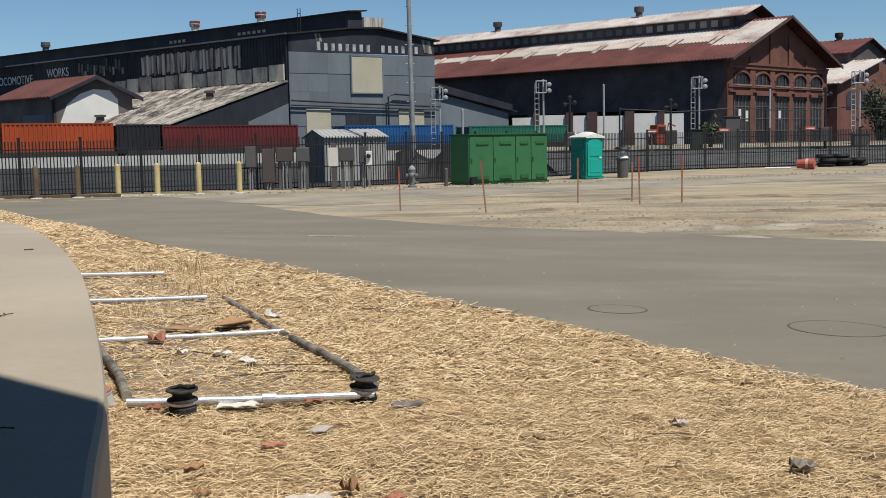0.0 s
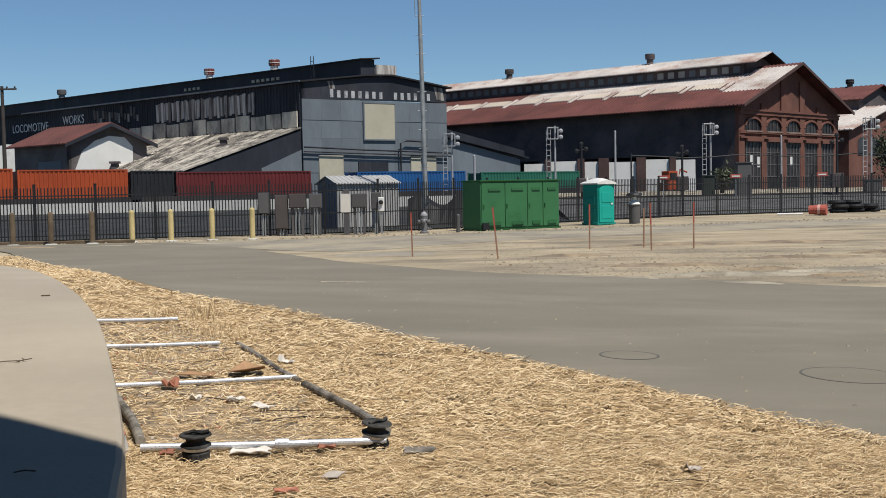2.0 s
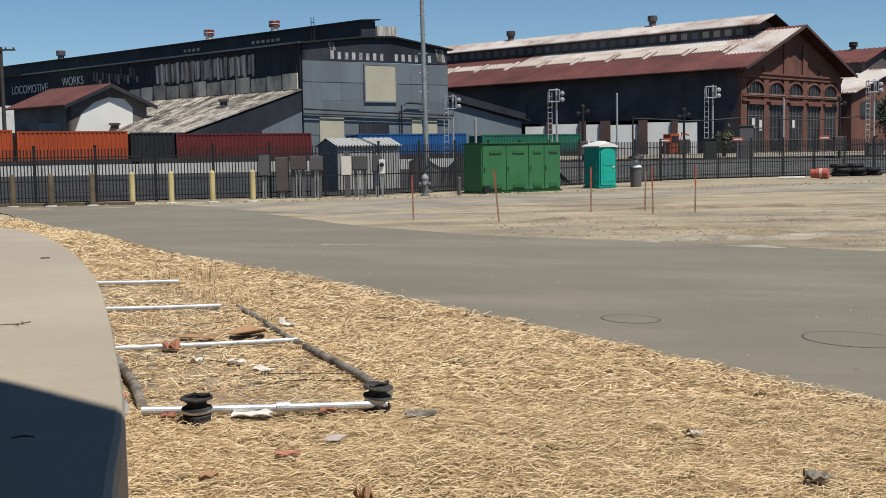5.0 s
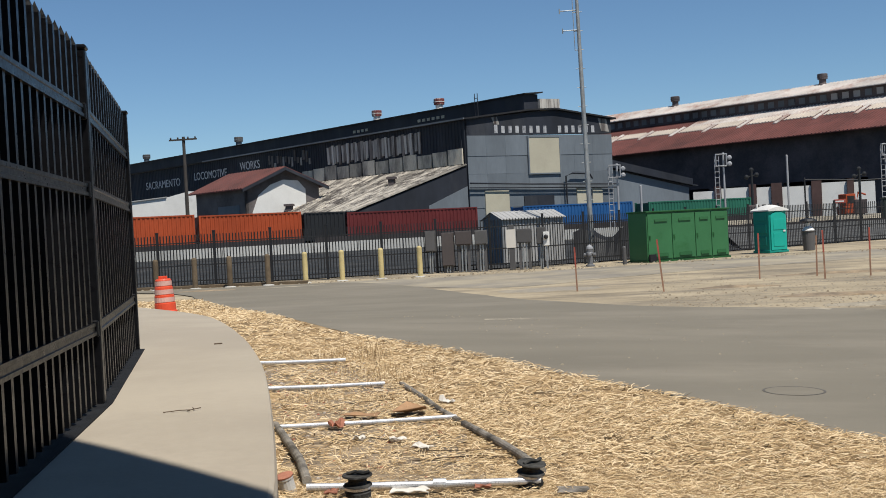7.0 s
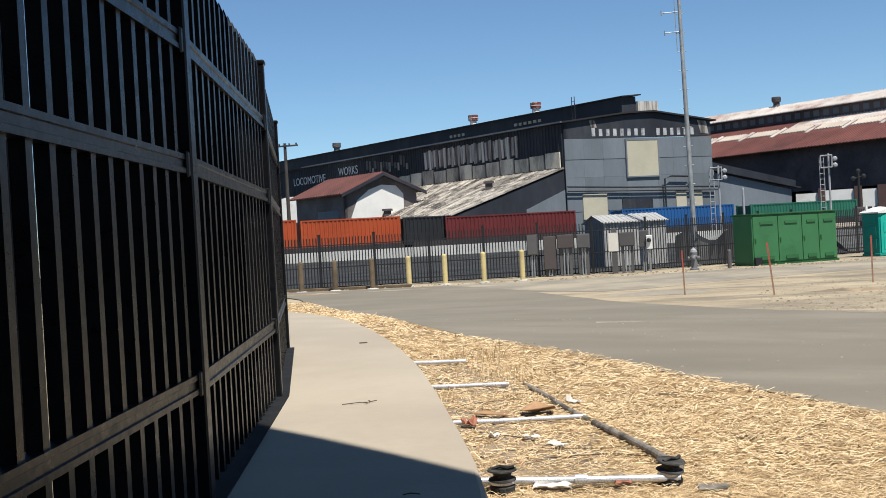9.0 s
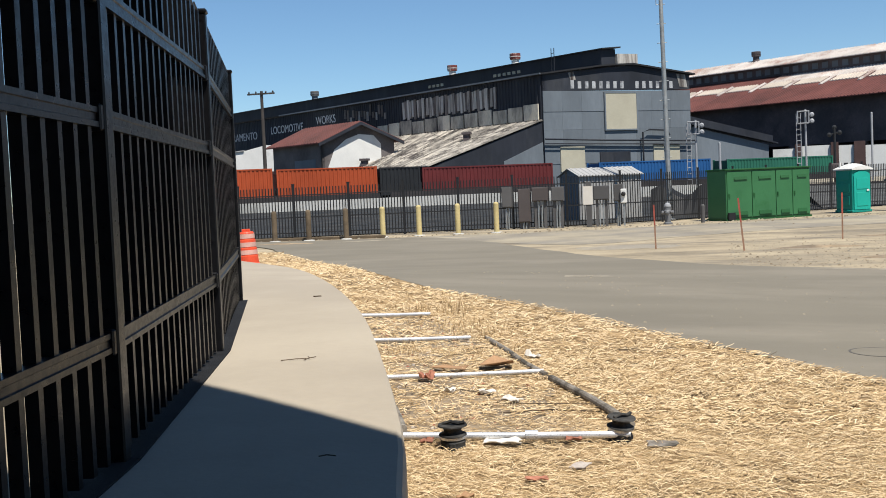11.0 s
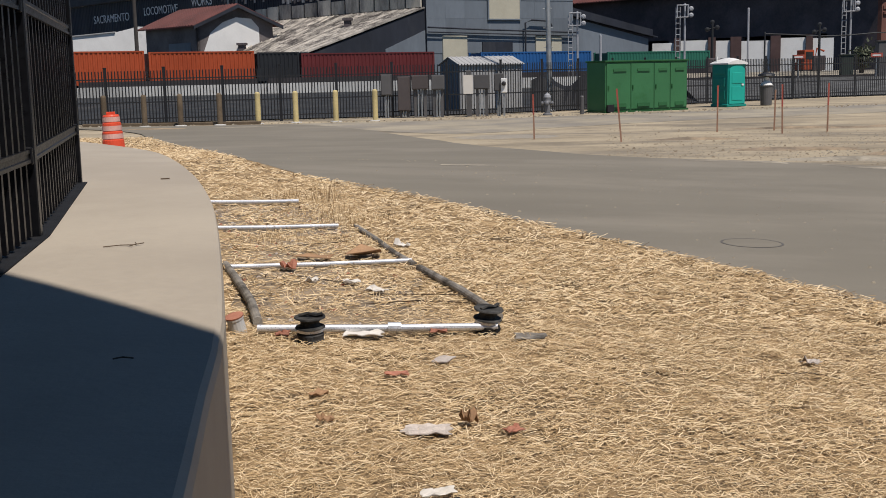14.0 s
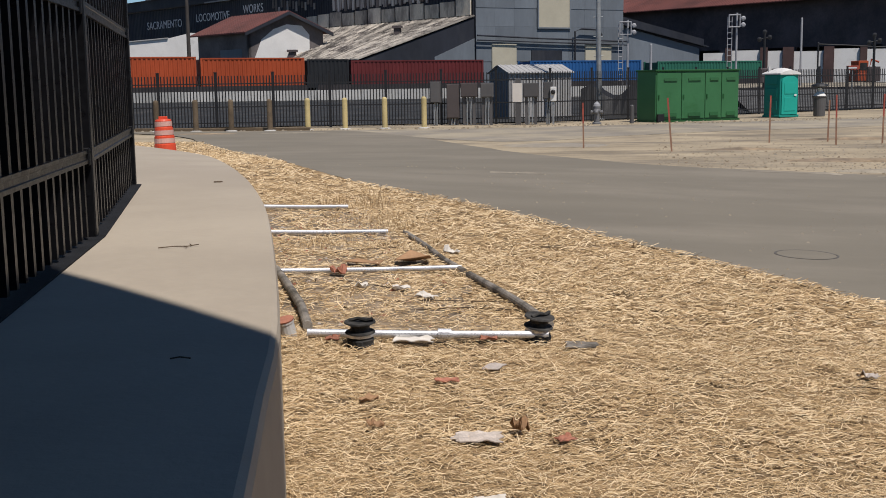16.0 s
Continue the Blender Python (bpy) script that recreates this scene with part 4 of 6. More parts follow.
        slope(s0, s1, 8.0, 11.8 if i else 13.6, M_PALEROOF if pale else M_REDROOF, lb="faded pale roof sheet" if pale else "rust-red roof sheet")
        if i:
            slope(s0 + 1.2, s1 - 0.35, 5.6, 7.7, M_SKYLIGHT, 0.16, "skylight", "milky roof light sheet")
            slope(s0 + 0.15, s0 + 0.7, 4.6, 8.2, M_PALEROOF, 0.16, "patch_strip", "pale tin strip between the roof lights")
    slope(-1.3, 4.4, 13.6, W / 2, M_REDROOF)
    bm = bmesh.new()
    quad_solid(bm, FR, [(-1.3, W / 2, PZ + 0.15), (-1.3, W + 1.5, rz(-1.5)), (LEN, W + 1.5, rz(-1.5)), (LEN, W / 2, PZ + 0.15)], (0, 0, 0.14))
    part("roof_slope", bm, M_REDROOF, root)
    bm = bmesh.new()
    for a, b in (((-1.5, rz(-1.5)), (W / 2, PZ + 0.15)), ((W / 2, PZ + 0.15), (W + 1.5, rz(-1.5)))):
        hexa(bm, [FR(-1.45, a[0], a[1] - 0.2), FR(-1.3, a[0], a[1] - 0.2), FR(-1.3, b[0], b[1] - 0.2), FR(-1.45, b[0], b[1] - 0.2),
                  FR(-1.45, a[0], a[1] + 0.2), FR(-1.3, a[0], a[1] + 0.2), FR(-1.3, b[0], b[1] + 0.2), FR(-1.45, b[0], b[1] + 0.2)])
    part("bargeboard", bm, M_PIER, root)
    # clerestory
    bm = bmesh.new()
    box(bm, 5.4, LEN, 11.3, 11.7, 17.0, 18.75, FR)
    box(bm, 5.4, LEN, 18.5, 18.9, 17.0, 18.75, FR)
    quad_solid(bm, FR, [(5.4, 11.3, 17.0), (5.4, 18.9, 17.0), (5.4, 18.9, 18.75), (5.4, 15.1, 20.28), (5.4, 11.3, 18.75)], one * 0.2)
    cl = part("clerestory", bm, M_BRICKD, root, "dark glazed clerestory along the ridge")
    k = 6.2
    while k < LEN - 2:
        bm = bmesh.new()
        box(bm, k, k + 1.0, 11.22, 11.28, 17.5, 18.4, FR)
        part("pane", bm, M_SHEDMETAL if 6 < k < 19 and int(k * 3) % 3 else M_GREYTIN, cl)
        k += 1.75
    for i in range(10):
        s0, s1 = 3.4 + 6.3 * i, 3.4 + 6.3 * (i + 1) - 0.05
        bm = bmesh.new()
        folded(bm, lambda s: FR(s, 10.4, 18.75), lambda s: FR(s, 15.1, 20.42), s0, s1, 0.55, 0.1, Vector((0, 0, 0.1)), 0.12)
        part("clerestory_roof", bm, M_PALEROOF, cl, "pale tin sheet")
    bm = bmesh.new()
    quad_solid(bm, FR, [(3.4, 15.1, 20.3), (3.4, 19.8, 18.65), (LEN, 19.8, 18.65), (LEN, 15.1, 20.3)], (0, 0, 0.13))
    part("clerestory_roof", bm, M_ROOFDARK, cl)
    for s in (23.2, 50.5):
        p = FR(s, 15.1, 20.3)
        vent_stack(p.x, p.y, p.z, (M_BRICKD, M_BRICKD), 1.0, parent=root)


build_brick_hall()


# white hoarding with brown piers, standing clear of the long side of the hall
def build_hoarding():
    root = thing("hoarding", "sunlit white sheet hoarding between brown brick piers", "hoarding", kind="structure")
    # Added line of panels, angled off the hall wall to face the sun.
    a, b = Vector((5.6, 149.2, 0)), Vector((27.5, 147.6, 0))
    u = (b - a).normalized()
    n = Vector((u.y, -u.x, 0))
    cuts = [0.0, 2.7, 3.5, 6.9, 7.8, 9.6, 10.9, 14.4, 15.6, 18.6, 19.4, 21.9]
    for i, (p, q) in enumerate(zip(cuts, cuts[1:])):
        bm = bmesh.new()
        F = lambda s, w, z: a + u * s + n * w + Vector((0, 0, z))
        if i % 2:
            box(bm, p, q, -0.15, 0.45, 0, 5.6, F)
            part("pier", bm, M_PIER, root, "brown brick pier")
        else:
            box(bm, p + 0.03, q - 0.03, 0.0, 0.1, 0.1, 5.05 + 0.12 * (i % 3), F)
            part("panel", bm, M_WHITE, root)
            if i in (2, 4):
                bm = bmesh.new()
                for k in (0.6, 1.35):
                    box(bm, p + k, p + k + 0.45, 0.1, 0.12, 1.9, 3.0, F)
                part("vent", bm, M_GLASS, root)


build_hoarding()


# smaller brick building beyond, with a pale lean-to roof
FQ = frame_of((64.9, 199.0), -50, 42)
FV = frame_of((58.9, 185.7), -50, 42)


def build_far_hall():
    root = thing("brick_annex", "weathered brick annex with rust-red and pale tin roofs", "industrial building")
    one = FQ(1, 0, 0) - FQ(0, 0, 0)
    bm = bmesh.new()
    quad_solid(bm, FQ, [(0, 0, 0), (0, 16, 0), (0, 16, 16.1), (0, 8, 18.7), (0, 0, 16.1)], one * 0.5)
    box(bm, 0.5, 24, 0, 0.5, 0, 16.1, FQ)
    part("wall", bm, M_BRICKD, root)
    for w0, w1, z0, z1 in ((-0.9, 8, 15.9, 18.8), (8, 16.9, 18.8, 15.9)):
        bm = bmesh.new()
        folded(bm, lambda s: FQ(s, w0, z0 + 0.12), lambda s: FQ(s, w1, z1 + 0.12), -0.9, 24, 0.9, 0.12, Vector((0, 0, 0.1)), 0.15)
        part("roof", bm, M_REDROOF, root)
    p = FQ(5.2, 8, 18.6)
    vent_stack(p.x, p.y, p.z, (M_BRICKD, M_ROOFDARK), 1.0, parent=root)
    # nearer wing
    bm = bmesh.new()
    quad_solid(bm, FV, [(0, 0, 0), (0, 32, 0), (0, 32, 10.2), (0, 16, 14.5), (0, 0, 10.3)], one * 0.5)
    box(bm, 0.5, 9, 0, 0.5, 0, 10.2, FV)
    part("wing_wall", bm, M_BRICK, root)
    bm = bmesh.new()
    folded(bm, lambda s: FV(s, -1.0, 10.3), lambda s: FV(s, 16, 14.8), -1.0, 9, 0.8, 0.12, Vector((0, 0, 0.1)), 0.15)
    part("wing_roof", bm, M_PALEROOF, root, "faded pale tin roof")
    for w in (5.0, 10.0, 15.0):
        bm = bmesh.new()
        polyprism(bm, [FV(-0.02, w + x, z) for x, z in arch_outline(3.4, 6.2, 8.2, 1.0)], one * -0.05)
        part("arched_window", bm, M_GLASS, root)


build_far_hall()
# Added backdrop block that closes off the sky behind the annex.
bm = bmesh.new()
hexa(bm, [Vector(q) for q in ((30, 300, 0), (220, 230, 0), (224, 242, 0), (34, 312, 0), (30, 300, 8), (220, 230, 8), (224, 242, 9), (34, 312, 9))])
tagged(link_mesh("far_warehouse", bm, M_BRICKD), "long low dark backdrop block far beyond the yard", "warehouse")

# ---------------- tracks and train ----------------
TR0, TRD = Vector((-19.3, 101.0, 0)), Vector((math.sin(radians(55)), math.cos(radians(55)), 0))
TRN = Vector((-TRD.y, TRD.x, 0))


def FTR(s, w, z):
    return TR0 + TRD * s + TRN * w + Vector((0, 0, z))


def build_track():
    root = thing("railway_track", "steel rails on a low ballast bank", "railway track", kind="structure")
    bm = bmesh.new()
    hexa(bm, [FTR(-120, -1.6, 0.03), FTR(220, -1.6, 0.03), FTR(220, 4.4, 0.03), FTR(-120, 4.4, 0.03), FTR(-120, -0.7, 0.42), FTR(220, -0.7, 0.42), FTR(220, 3.4, 0.42), FTR(-120, 3.4, 0.42)])
    part("bank", bm, M_BALLAST, root)
    for w in (0.55, 2.0):
        bm = bmesh.new()
        box(bm, -120, 220, w - 0.035, w + 0.035, 0.42, 0.58, FTR)
        part("rail", bm, M_RAILCAR, root)


build_track()


def build_container(s0, s1, z0, z1, material, label):
    root = thing("shipping_container", label, "shipping container", Matrix.Translation(FTR(s0, 0, z0)), "containers on the train")
    o = FTR(s0, 0, z0)
    F = lambda s, w, z: FTR(s, w, z) - o
    bm = bmesh.new()
    folded(bm, lambda s: F(s, 0.07, z0 + 0.12), lambda s: F(s, 0.07, z1 - 0.1), s0 + 0.06, s1 - 0.06, 0.36, 0.11, F(s0, -0.05, z0) - F(s0, 0, z0), 2.3)
    part("body", bm, material, root)
    for s in (s0, s1 - 0.16):
        for w in (0.0, 2.28):
            bm = bmesh.new()
            box(bm, s, s + 0.16, w, w + 0.16, z0, z1, F)
            part("corner_post", bm, material, root)
    for z in (z0, z1 - 0.12):
        bm = bmesh.new()
        box(bm, s0 + 0.16, s1 - 0.16, 0, 0.1, z, z + 0.12, F)
        part("side_rail", bm, material, root)
    for w in (0.35, 0.85, 1.5, 2.0):
        bm = bmesh.new()
        tube(bm, [F(s1 - 0.04, w, z0 + 0.2), F(s1 - 0.04, w, z1 - 0.2)], 0.025, 6)
        part("lock_rod", bm, M_GALVD, root)
    return root, F


def build_railcar(s0, s1):
    root = thing("well_car", "dark steel well car standing on the rails", "railcar", Matrix.Translation(FTR(s0, 0, 0.58)), "railcars of the train")
    o = FTR(s0, 0, 0.58)
    F = lambda s, w, z: FTR(s, w, z) - o
    bm = bmesh.new()
    box(bm, s0 - 0.9, s1 + 0.9, 0.0, 2.5, 0.78, 1.0, F)
    part("deck", bm, M_RAILCAR, root)
    for w in (-0.12, 2.48):
        bm = bmesh.new()
        hexa(bm, [F(s0 - 0.3, w, 0.9), F(s1 + 0.3, w, 0.9), F(s1 + 0.3, w + 0.12, 0.9), F(s0 - 0.3, w + 0.12, 0.9), F(s0 - 0.1, w, 1.85), F(s1 + 0.1, w, 1.85), F(s1 + 0.1, w + 0.12, 1.85), F(s0 - 0.1, w + 0.12, 1.85)])
        part("side_sill", bm, M_RAILCAR, root)
    for s in (s0 - 1.1, s0 + 0.1, s1 - 0.1, s1 + 1.1):
        for w in (0.48, 1.95):
            bm = bmesh.new()
            lathe(bm, [(0.12, -0.08), (0.42, -0.08), (0.46, 0.0), (0.42, 0.06), (0.12, 0.06)], 16, Matrix.Translation(F(s, w, 1.04)) @ Matrix.Rotation(radians(35), 4, 'Z') @ Matrix.Rotation(radians(90), 4, 'X'))
            part("wheel", bm, M_RAILCAR, root)
    bm = bmesh.new()
    tube(bm, [F(s1 + 1.0, 0.1, 1.1), F(s1 + 1.0, 0.1, 2.3), F(s1 + 1.0, 0.6, 2.3), F(s1 + 1.0, 0.6, 1.1)], 0.03, 6)
    part("handrail", bm, M_GALVD, root)


TRAIN = [(-57.0, -44.6), (-40.6, -28.2), (-26.4, -12.15), (-10.9, 4.7), (9.4, 21.7), (23.6, 36.3)]
for s0, s1 in TRAIN:
    build_railcar(s0, s1)
build_container(-57.0, -44.6, 1.6, 4.3, M_CMAROON, "maroon steel shipping container riding in a well car")
build_container(-40.6, -28.2, 1.6, 4.05, M_CMAROON, "maroon steel shipping container under a navy one")
navy, FN = build_container(-40.6, -28.2, 4.06, 6.9, M_CNAVY, "navy steel shipping container with a white emblem, stacked on another")
bm = bmesh.new()                                             # emblem: two arcs and a plain bar
for sgn in (1, -1):
    pts = [(-34.0 + sgn * 1.0 * math.cos(t), 5.6 + sgn * 0.95 * math.sin(t)) for t in [0.5 + 0.2 * i for i in range(8)]]
    for (a, b), (c, d) in zip(pts, pts[1:]):
        hexa(bm, [FN(a, -0.02, b - 0.07), FN(a, 0.01, b - 0.07), FN(c, 0.01, d - 0.07), FN(c, -0.02, d - 0.07), FN(a, -0.02, b + 0.07), FN(a, 0.01, b + 0.07), FN(c, 0.01, d + 0.07), FN(c, -0.02, d + 0.07)])
part("emblem", bm, M_WHITE, navy, "white curved emblem")
for a0, a1, z in ((-35.5, -34.3, 5.5), (-34.1, -32.5, 5.5), (-31.4, -29.4, 5.1), (-31.3, -29.5, 4.7)):
    bm = bmesh.new()
    box(bm, a0, a1, -0.02, 0.01, z, z + (0.42 if z > 5.3 else 0.2), FN)
    part("marking_bar", bm, M_WHITE, navy, "plain white painted bar")
build_container(-27.0, -21.3, 1.6, 4.25, M_CORANGE, "short orange steel shipping container riding in a well car")
build_container(-20.95, -12.15, 1.6, 4.14, M_CORANGE, "orange steel shipping container riding in a well car")
# Container form stands in for a dark structure between the cars.
build_container(-11.9, -8.2, 1.6, 4.0, M_CBLACK, "short black steel block riding in a well car")
build_container(-8.0, 4.7, 1.6, 3.88, M_CMAROON, "maroon steel shipping container riding in a well car")
build_container(9.5, 21.7, 1.6, 3.76, M_CBLUE, "bright blue steel shipping container riding in a well car")
build_container(23.6, 36.3, 1.6, 3.62, M_CGREEN, "sea green steel shipping container riding in a well car")


# low white wall and dark bank behind the fence
def build_low_wall():
    line = along([(-60, 70), (-38, 80.0), (-20, 84.0), (-3, 85.5), (5, 88.5)], 20)
    near = along([(-60, 56), (-38, 60), (-20, 63), (-3, 66), (5, 70)], 20)
    bm = bmesh.new()
    for (a, b), (c, d) in zip(zip(line, line[1:]), zip(near, near[1:])):
        v = [bm.verts.new(p) for p in ((c.x, c.y, 0.03), (d.x, d.y, 0.03), (b.x, b.y, 0.72), (a.x, a.y, 0.72))]
        bm.faces.new(v)
    tagged(link_mesh("bank", bm, M_BALLAST), "dark gravel bank rising behind the fence", "bank", kind="structure")
    root = thing("low_wall", "long low whitish concrete wall beside the tracks", "wall", kind="structure")
    for a, b in zip(line, line[1:]):
        u = (b - a).normalized()
        n = Vector((-u.y, u.x, 0)) * 0.25
        a2, b2 = a + u * 0.02, b - u * 0.02
        bm = bmesh.new()
        hexa(bm, [Vector((*p.xy, 0.0)) for p in (a2, b2, b2 + n, a2 + n)] + [Vector((*p.xy, 1.46)) for p in (a2, b2, b2 + n, a2 + n)])
        part("segment", bm, M_CONCW, root)


build_low_wall()


def build_right_bank():
    foot = along([(5.0, 65.0), (12.6, 71.6), (26.0, 78.0), (60.0, 92.4), (110, 113)], 26)
    top = along([(5.0, 88.3), (15.0, 89.0), (32.0, 92.0), (66.0, 104.0), (116, 124)], 26)
    back = along([(5.0, 100.0), (17.0, 103.0), (34.0, 106.0), (68.0, 118.0), (118, 138)], 26)
    bm = bmesh.new()
    for A, B, za, zb in ((foot, top, 0.04, 1.02),):
        va = [bm.verts.new((p.x, p.y, za)) for p in A]
        vm = [bm.verts.new((*p.lerp(q, 0.55).xy, 0.62 + 0.05 * noise.noise(p * 0.3))) for p, q in zip(A, B)]
        vb = [bm.verts.new((p.x, p.y, zb - 0.16 * i / 26)) for i, p in enumerate(B)]
        for P, Q in ((va, vm), (vm, vb)):
            for i in range(26):
                bm.faces.new((P[i], P[i + 1], Q[i + 1], Q[i]))
    tagged(link_mesh("bank_2", bm, M_BANK), "grey stony bank rising behind the fence", "bank", kind="structure")
    bm = bmesh.new()
    va = [bm.verts.new((p.x, p.y, 1.02 - 0.16 * i / 26)) for i, p in enumerate(top)]
    vb = [bm.verts.new((p.x, p.y, 1.42 - 0.16 * i / 26)) for i, p in enumerate(back)]
    vc = [bm.verts.new((p.x, p.y + 3.0, 0.0)) for p in back]
    for P, Q in ((va, vb), (vb, vc)):
        for i in range(26):
            bm.faces.new((P[i], P[i + 1], Q[i + 1], Q[i]))
    tagged(link_mesh("gravel_strip", bm, M_PALEDUST), "pale gravel strip beside the tracks", "ground", kind="structure")
    root = thing("railway_track", "dark steel rails along the top of the bank", "railway track", kind="structure")
    for d in (-0.35, 1.1):
        bm = bmesh.new()
        pts = [Vector((p.x, p.y + d, 1.06 - 0.16 * i / 26)) for i, p in enumerate(top)]
        for a, b in zip(pts, pts[1:]):
            h = Vector((0, 0, 0.17))
            w = Vector((0, 0.07, 0))
            hexa(bm, [a - h, b - h, b + w - h, a + w - h, a + h * 0.5, b + h * 0.5, b + w + h * 0.5, a + w + h * 0.5])
        part("rail", bm, M_RAILCAR, root)


build_right_bank()


# ---------------- signals and poles ----------------
def build_mast(x, y, h, lab="slim aluminium signal mast with ladder and cage"):
    root = thing("signal_mast", lab, "signal mast", Matrix.Translation((x, y, 0)), "signal masts in the yard")
    bm = bmesh.new()
    tube(bm, [(0.25, 0, 0), (0.25, 0, h)], 0.08, 8)
    part("pole", bm, M_SIGNAL, root)
    lad = bmesh.new()
    for q in (-0.45, -0.12):
        tube(lad, [(q, 0, 0), (q, 0, h - 0.3)], 0.035, 6)
    z = 0.5
    while z < h - 0.5:
        tube(lad, [(-0.45, 0, z), (-0.12, 0, z)], 0.025, 5)
        z += 0.45
    part("ladder", lad, M_SIGNAL, root)
    cage = bmesh.new()
    for z in (h - 1.1, h - 0.15):
        tube(cage, [(-0.35, -0.3, z), (0.5, -0.3, z), (0.5, 0.3, z), (-0.35, 0.3, z), (-0.35, -0.3, z)], 0.04, 5)
    for q in ((-0.35, -0.3), (0.5, -0.3), (0.5, 0.3), (-0.35, 0.3)):
        tube(cage, [(*q, h - 1.1), (*q, h - 0.1)], 0.04, 5)
    part("cage", cage, M_SIGNAL, root)
    for z in (h - 0.95, h - 0.45):
        bm = bmesh.new()
        lathe(bm, [(0.14, -0.12), (0.19, -0.08), (0.19, 0.1), (0.1, 0.16)], 12, pose(0.72, -0.2, z, 90, 0, 0))
        part("signal_head", bm, M_SIGNAL, root)


for a in ((5.9, 95, 7.0), (19.65, 100, 7.3), (33.4, 100, 7.5), (-2.5, 90, 6.4)):
    build_mast(*a)


def build_signal(x, y, h):
    root = thing("crossing_signal", "black post with round signal lamps", "signal", Matrix.Translation((x, y, 0)), "crossing signals")
    bm = bmesh.new()
    lathe(bm, [(0.28, 0), (0.2, 0.3), (0.11, 0.4), (0.09, h)], 10)
    part("post", bm, M_BLACKF, root)
    for q, z in ((-0.38, h - 0.6), (0.38, h - 0.45), (0, h - 0.05)):
        bm = bmesh.new()
        lathe(bm, [(0.04, 0.08), (0.16, 0.05), (0.18, -0.05), (0.15, -0.2)], 12, pose(q, 0, z, 90, 0, 0), True)
        part("lamp", bm, M_BLACKF, root)
    bm = bmesh.new()
    tube(bm, [(-0.42, 0, h - 0.6), (0.42, 0, h - 0.45)], 0.04, 6)
    part("arm", bm, M_BLACKF, root)
    bm = bmesh.new()
    box(bm, -0.45, 0.45, -0.3, 0.3, 1.5, 2.6)
    bev(bm, 0.03, 1)
    part("relay_box", bm, M_BRICKD, root)


for a in ((8.05, 92, 5.4), (16.05, 92, 5.0), (27.65, 90, 5.6)):
    build_signal(*a)


def build_pole(x, y, h, r=0.14, name="steel_post", lab="plain grey steel post in the yard", m=None):
    bm = bmesh.new()
    lathe(bm, [(r * 1.6, 0), (r * 1.6, 0.05), (r, 0.1), (r * 0.9, h - 0.05), (r * 0.5, h)], 10)
    ob = link_mesh(name, bm, m or M_SIGNAL)
    ob.location = (x, y, 0)
    return tagged(ob, lab, "post")


build_pole(11.1, 95, 6.5, 0.09)
build_pole(27.0, 104, 6.2, 0.09)
build_pole(-0.5, 91, 4.6, 0.1)

for x, y, w, d, h, mm, lb in ((20.4, 90, 1.15, 1.0, 3.5, M_CABGREY, "tall grey signal equipment cabinet"), (17.7, 90, 0.9, 0.8, 2.55, M_CABDARK, "dull dark green signal equipment cabinet"),
                              (31.0, 92, 1.2, 0.8, 2.0, M_CABGREY, "grey signal equipment cabinet")):
    root = thing("equipment_cabinet", lb, "cabinet", Matrix.Translation((x, y, 0)))
    bm = bmesh.new()
    box(bm, -w / 2, w / 2, -d / 2, d / 2, 0.15, h)
    bev(bm, 0.03, 1)
    part("body", bm, mm, root)
    bm = bmesh.new()
    box(bm, -w / 2 - 0.08, w / 2 + 0.08, -d / 2 - 0.08, d / 2 + 0.08, h, h + 0.08)
    part("lid", bm, mm, root)
    bm = bmesh.new()
    box(bm, -w / 2, w / 2, -d / 2, d / 2, 0, 0.15)
    part("plinth", bm, M_CONCW, root)
    bm = bmesh.new()
    box(bm, -w / 2 + 0.06, w / 2 - 0.06, -d / 2 - 0.02, -d / 2, 0.3, h - 0.1)
    dd = part("door", bm, mm, root)
    bm = bmesh.new()
    box(bm, w / 2 - 0.2, w / 2 - 0.15, -d / 2 - 0.06, -d / 2 - 0.02, h * 0.5, h * 0.5 + 0.2)
    part("handle", bm, M_GALVD, dd)

def build_hoist(x, y):
    root = thing("yard_hoist", "small orange yard machine with a boxy cab", "machine", pose(x, y, 0, 0, 0, 20) @ Matrix.Scale(0.62, 4))
    for q in (-1.2, 1.2):
        bm = bmesh.new()
        box(bm, q - 0.18, q + 0.18, -1.4, 1.4, 0.0, 2.4)
        bev(bm, 0.05, 1)
        part("leg_frame", bm, M_RAILCAR, root)
    bm = bmesh.new()
    box(bm, -1.5, 1.5, -1.3, 1.3, 2.4, 3.5)
    bev(bm, 0.06, 1)
    part("body", bm, M_CORANGE, root)
    bm = bmesh.new()
    box(bm, -1.3, 0.2, -1.2, 1.0, 3.5, 5.2)
    bev(bm, 0.06, 1)
    cab = part("cab", bm, M_CORANGE, root)
    bm = bmesh.new()
    box(bm, -1.1, 0.0, -1.24, -1.2, 3.9, 4.9)
    part("window", bm, M_GLASS, cab)
    bm = bmesh.new()
    tube(bm, [(0.8, 0, 3.5), (1.3, 0, 5.4), (2.4, 0, 5.0)], 0.14, 8)
    part("boom", bm, M_CORANGE, root)


build_hoist(17.6, 106.0)


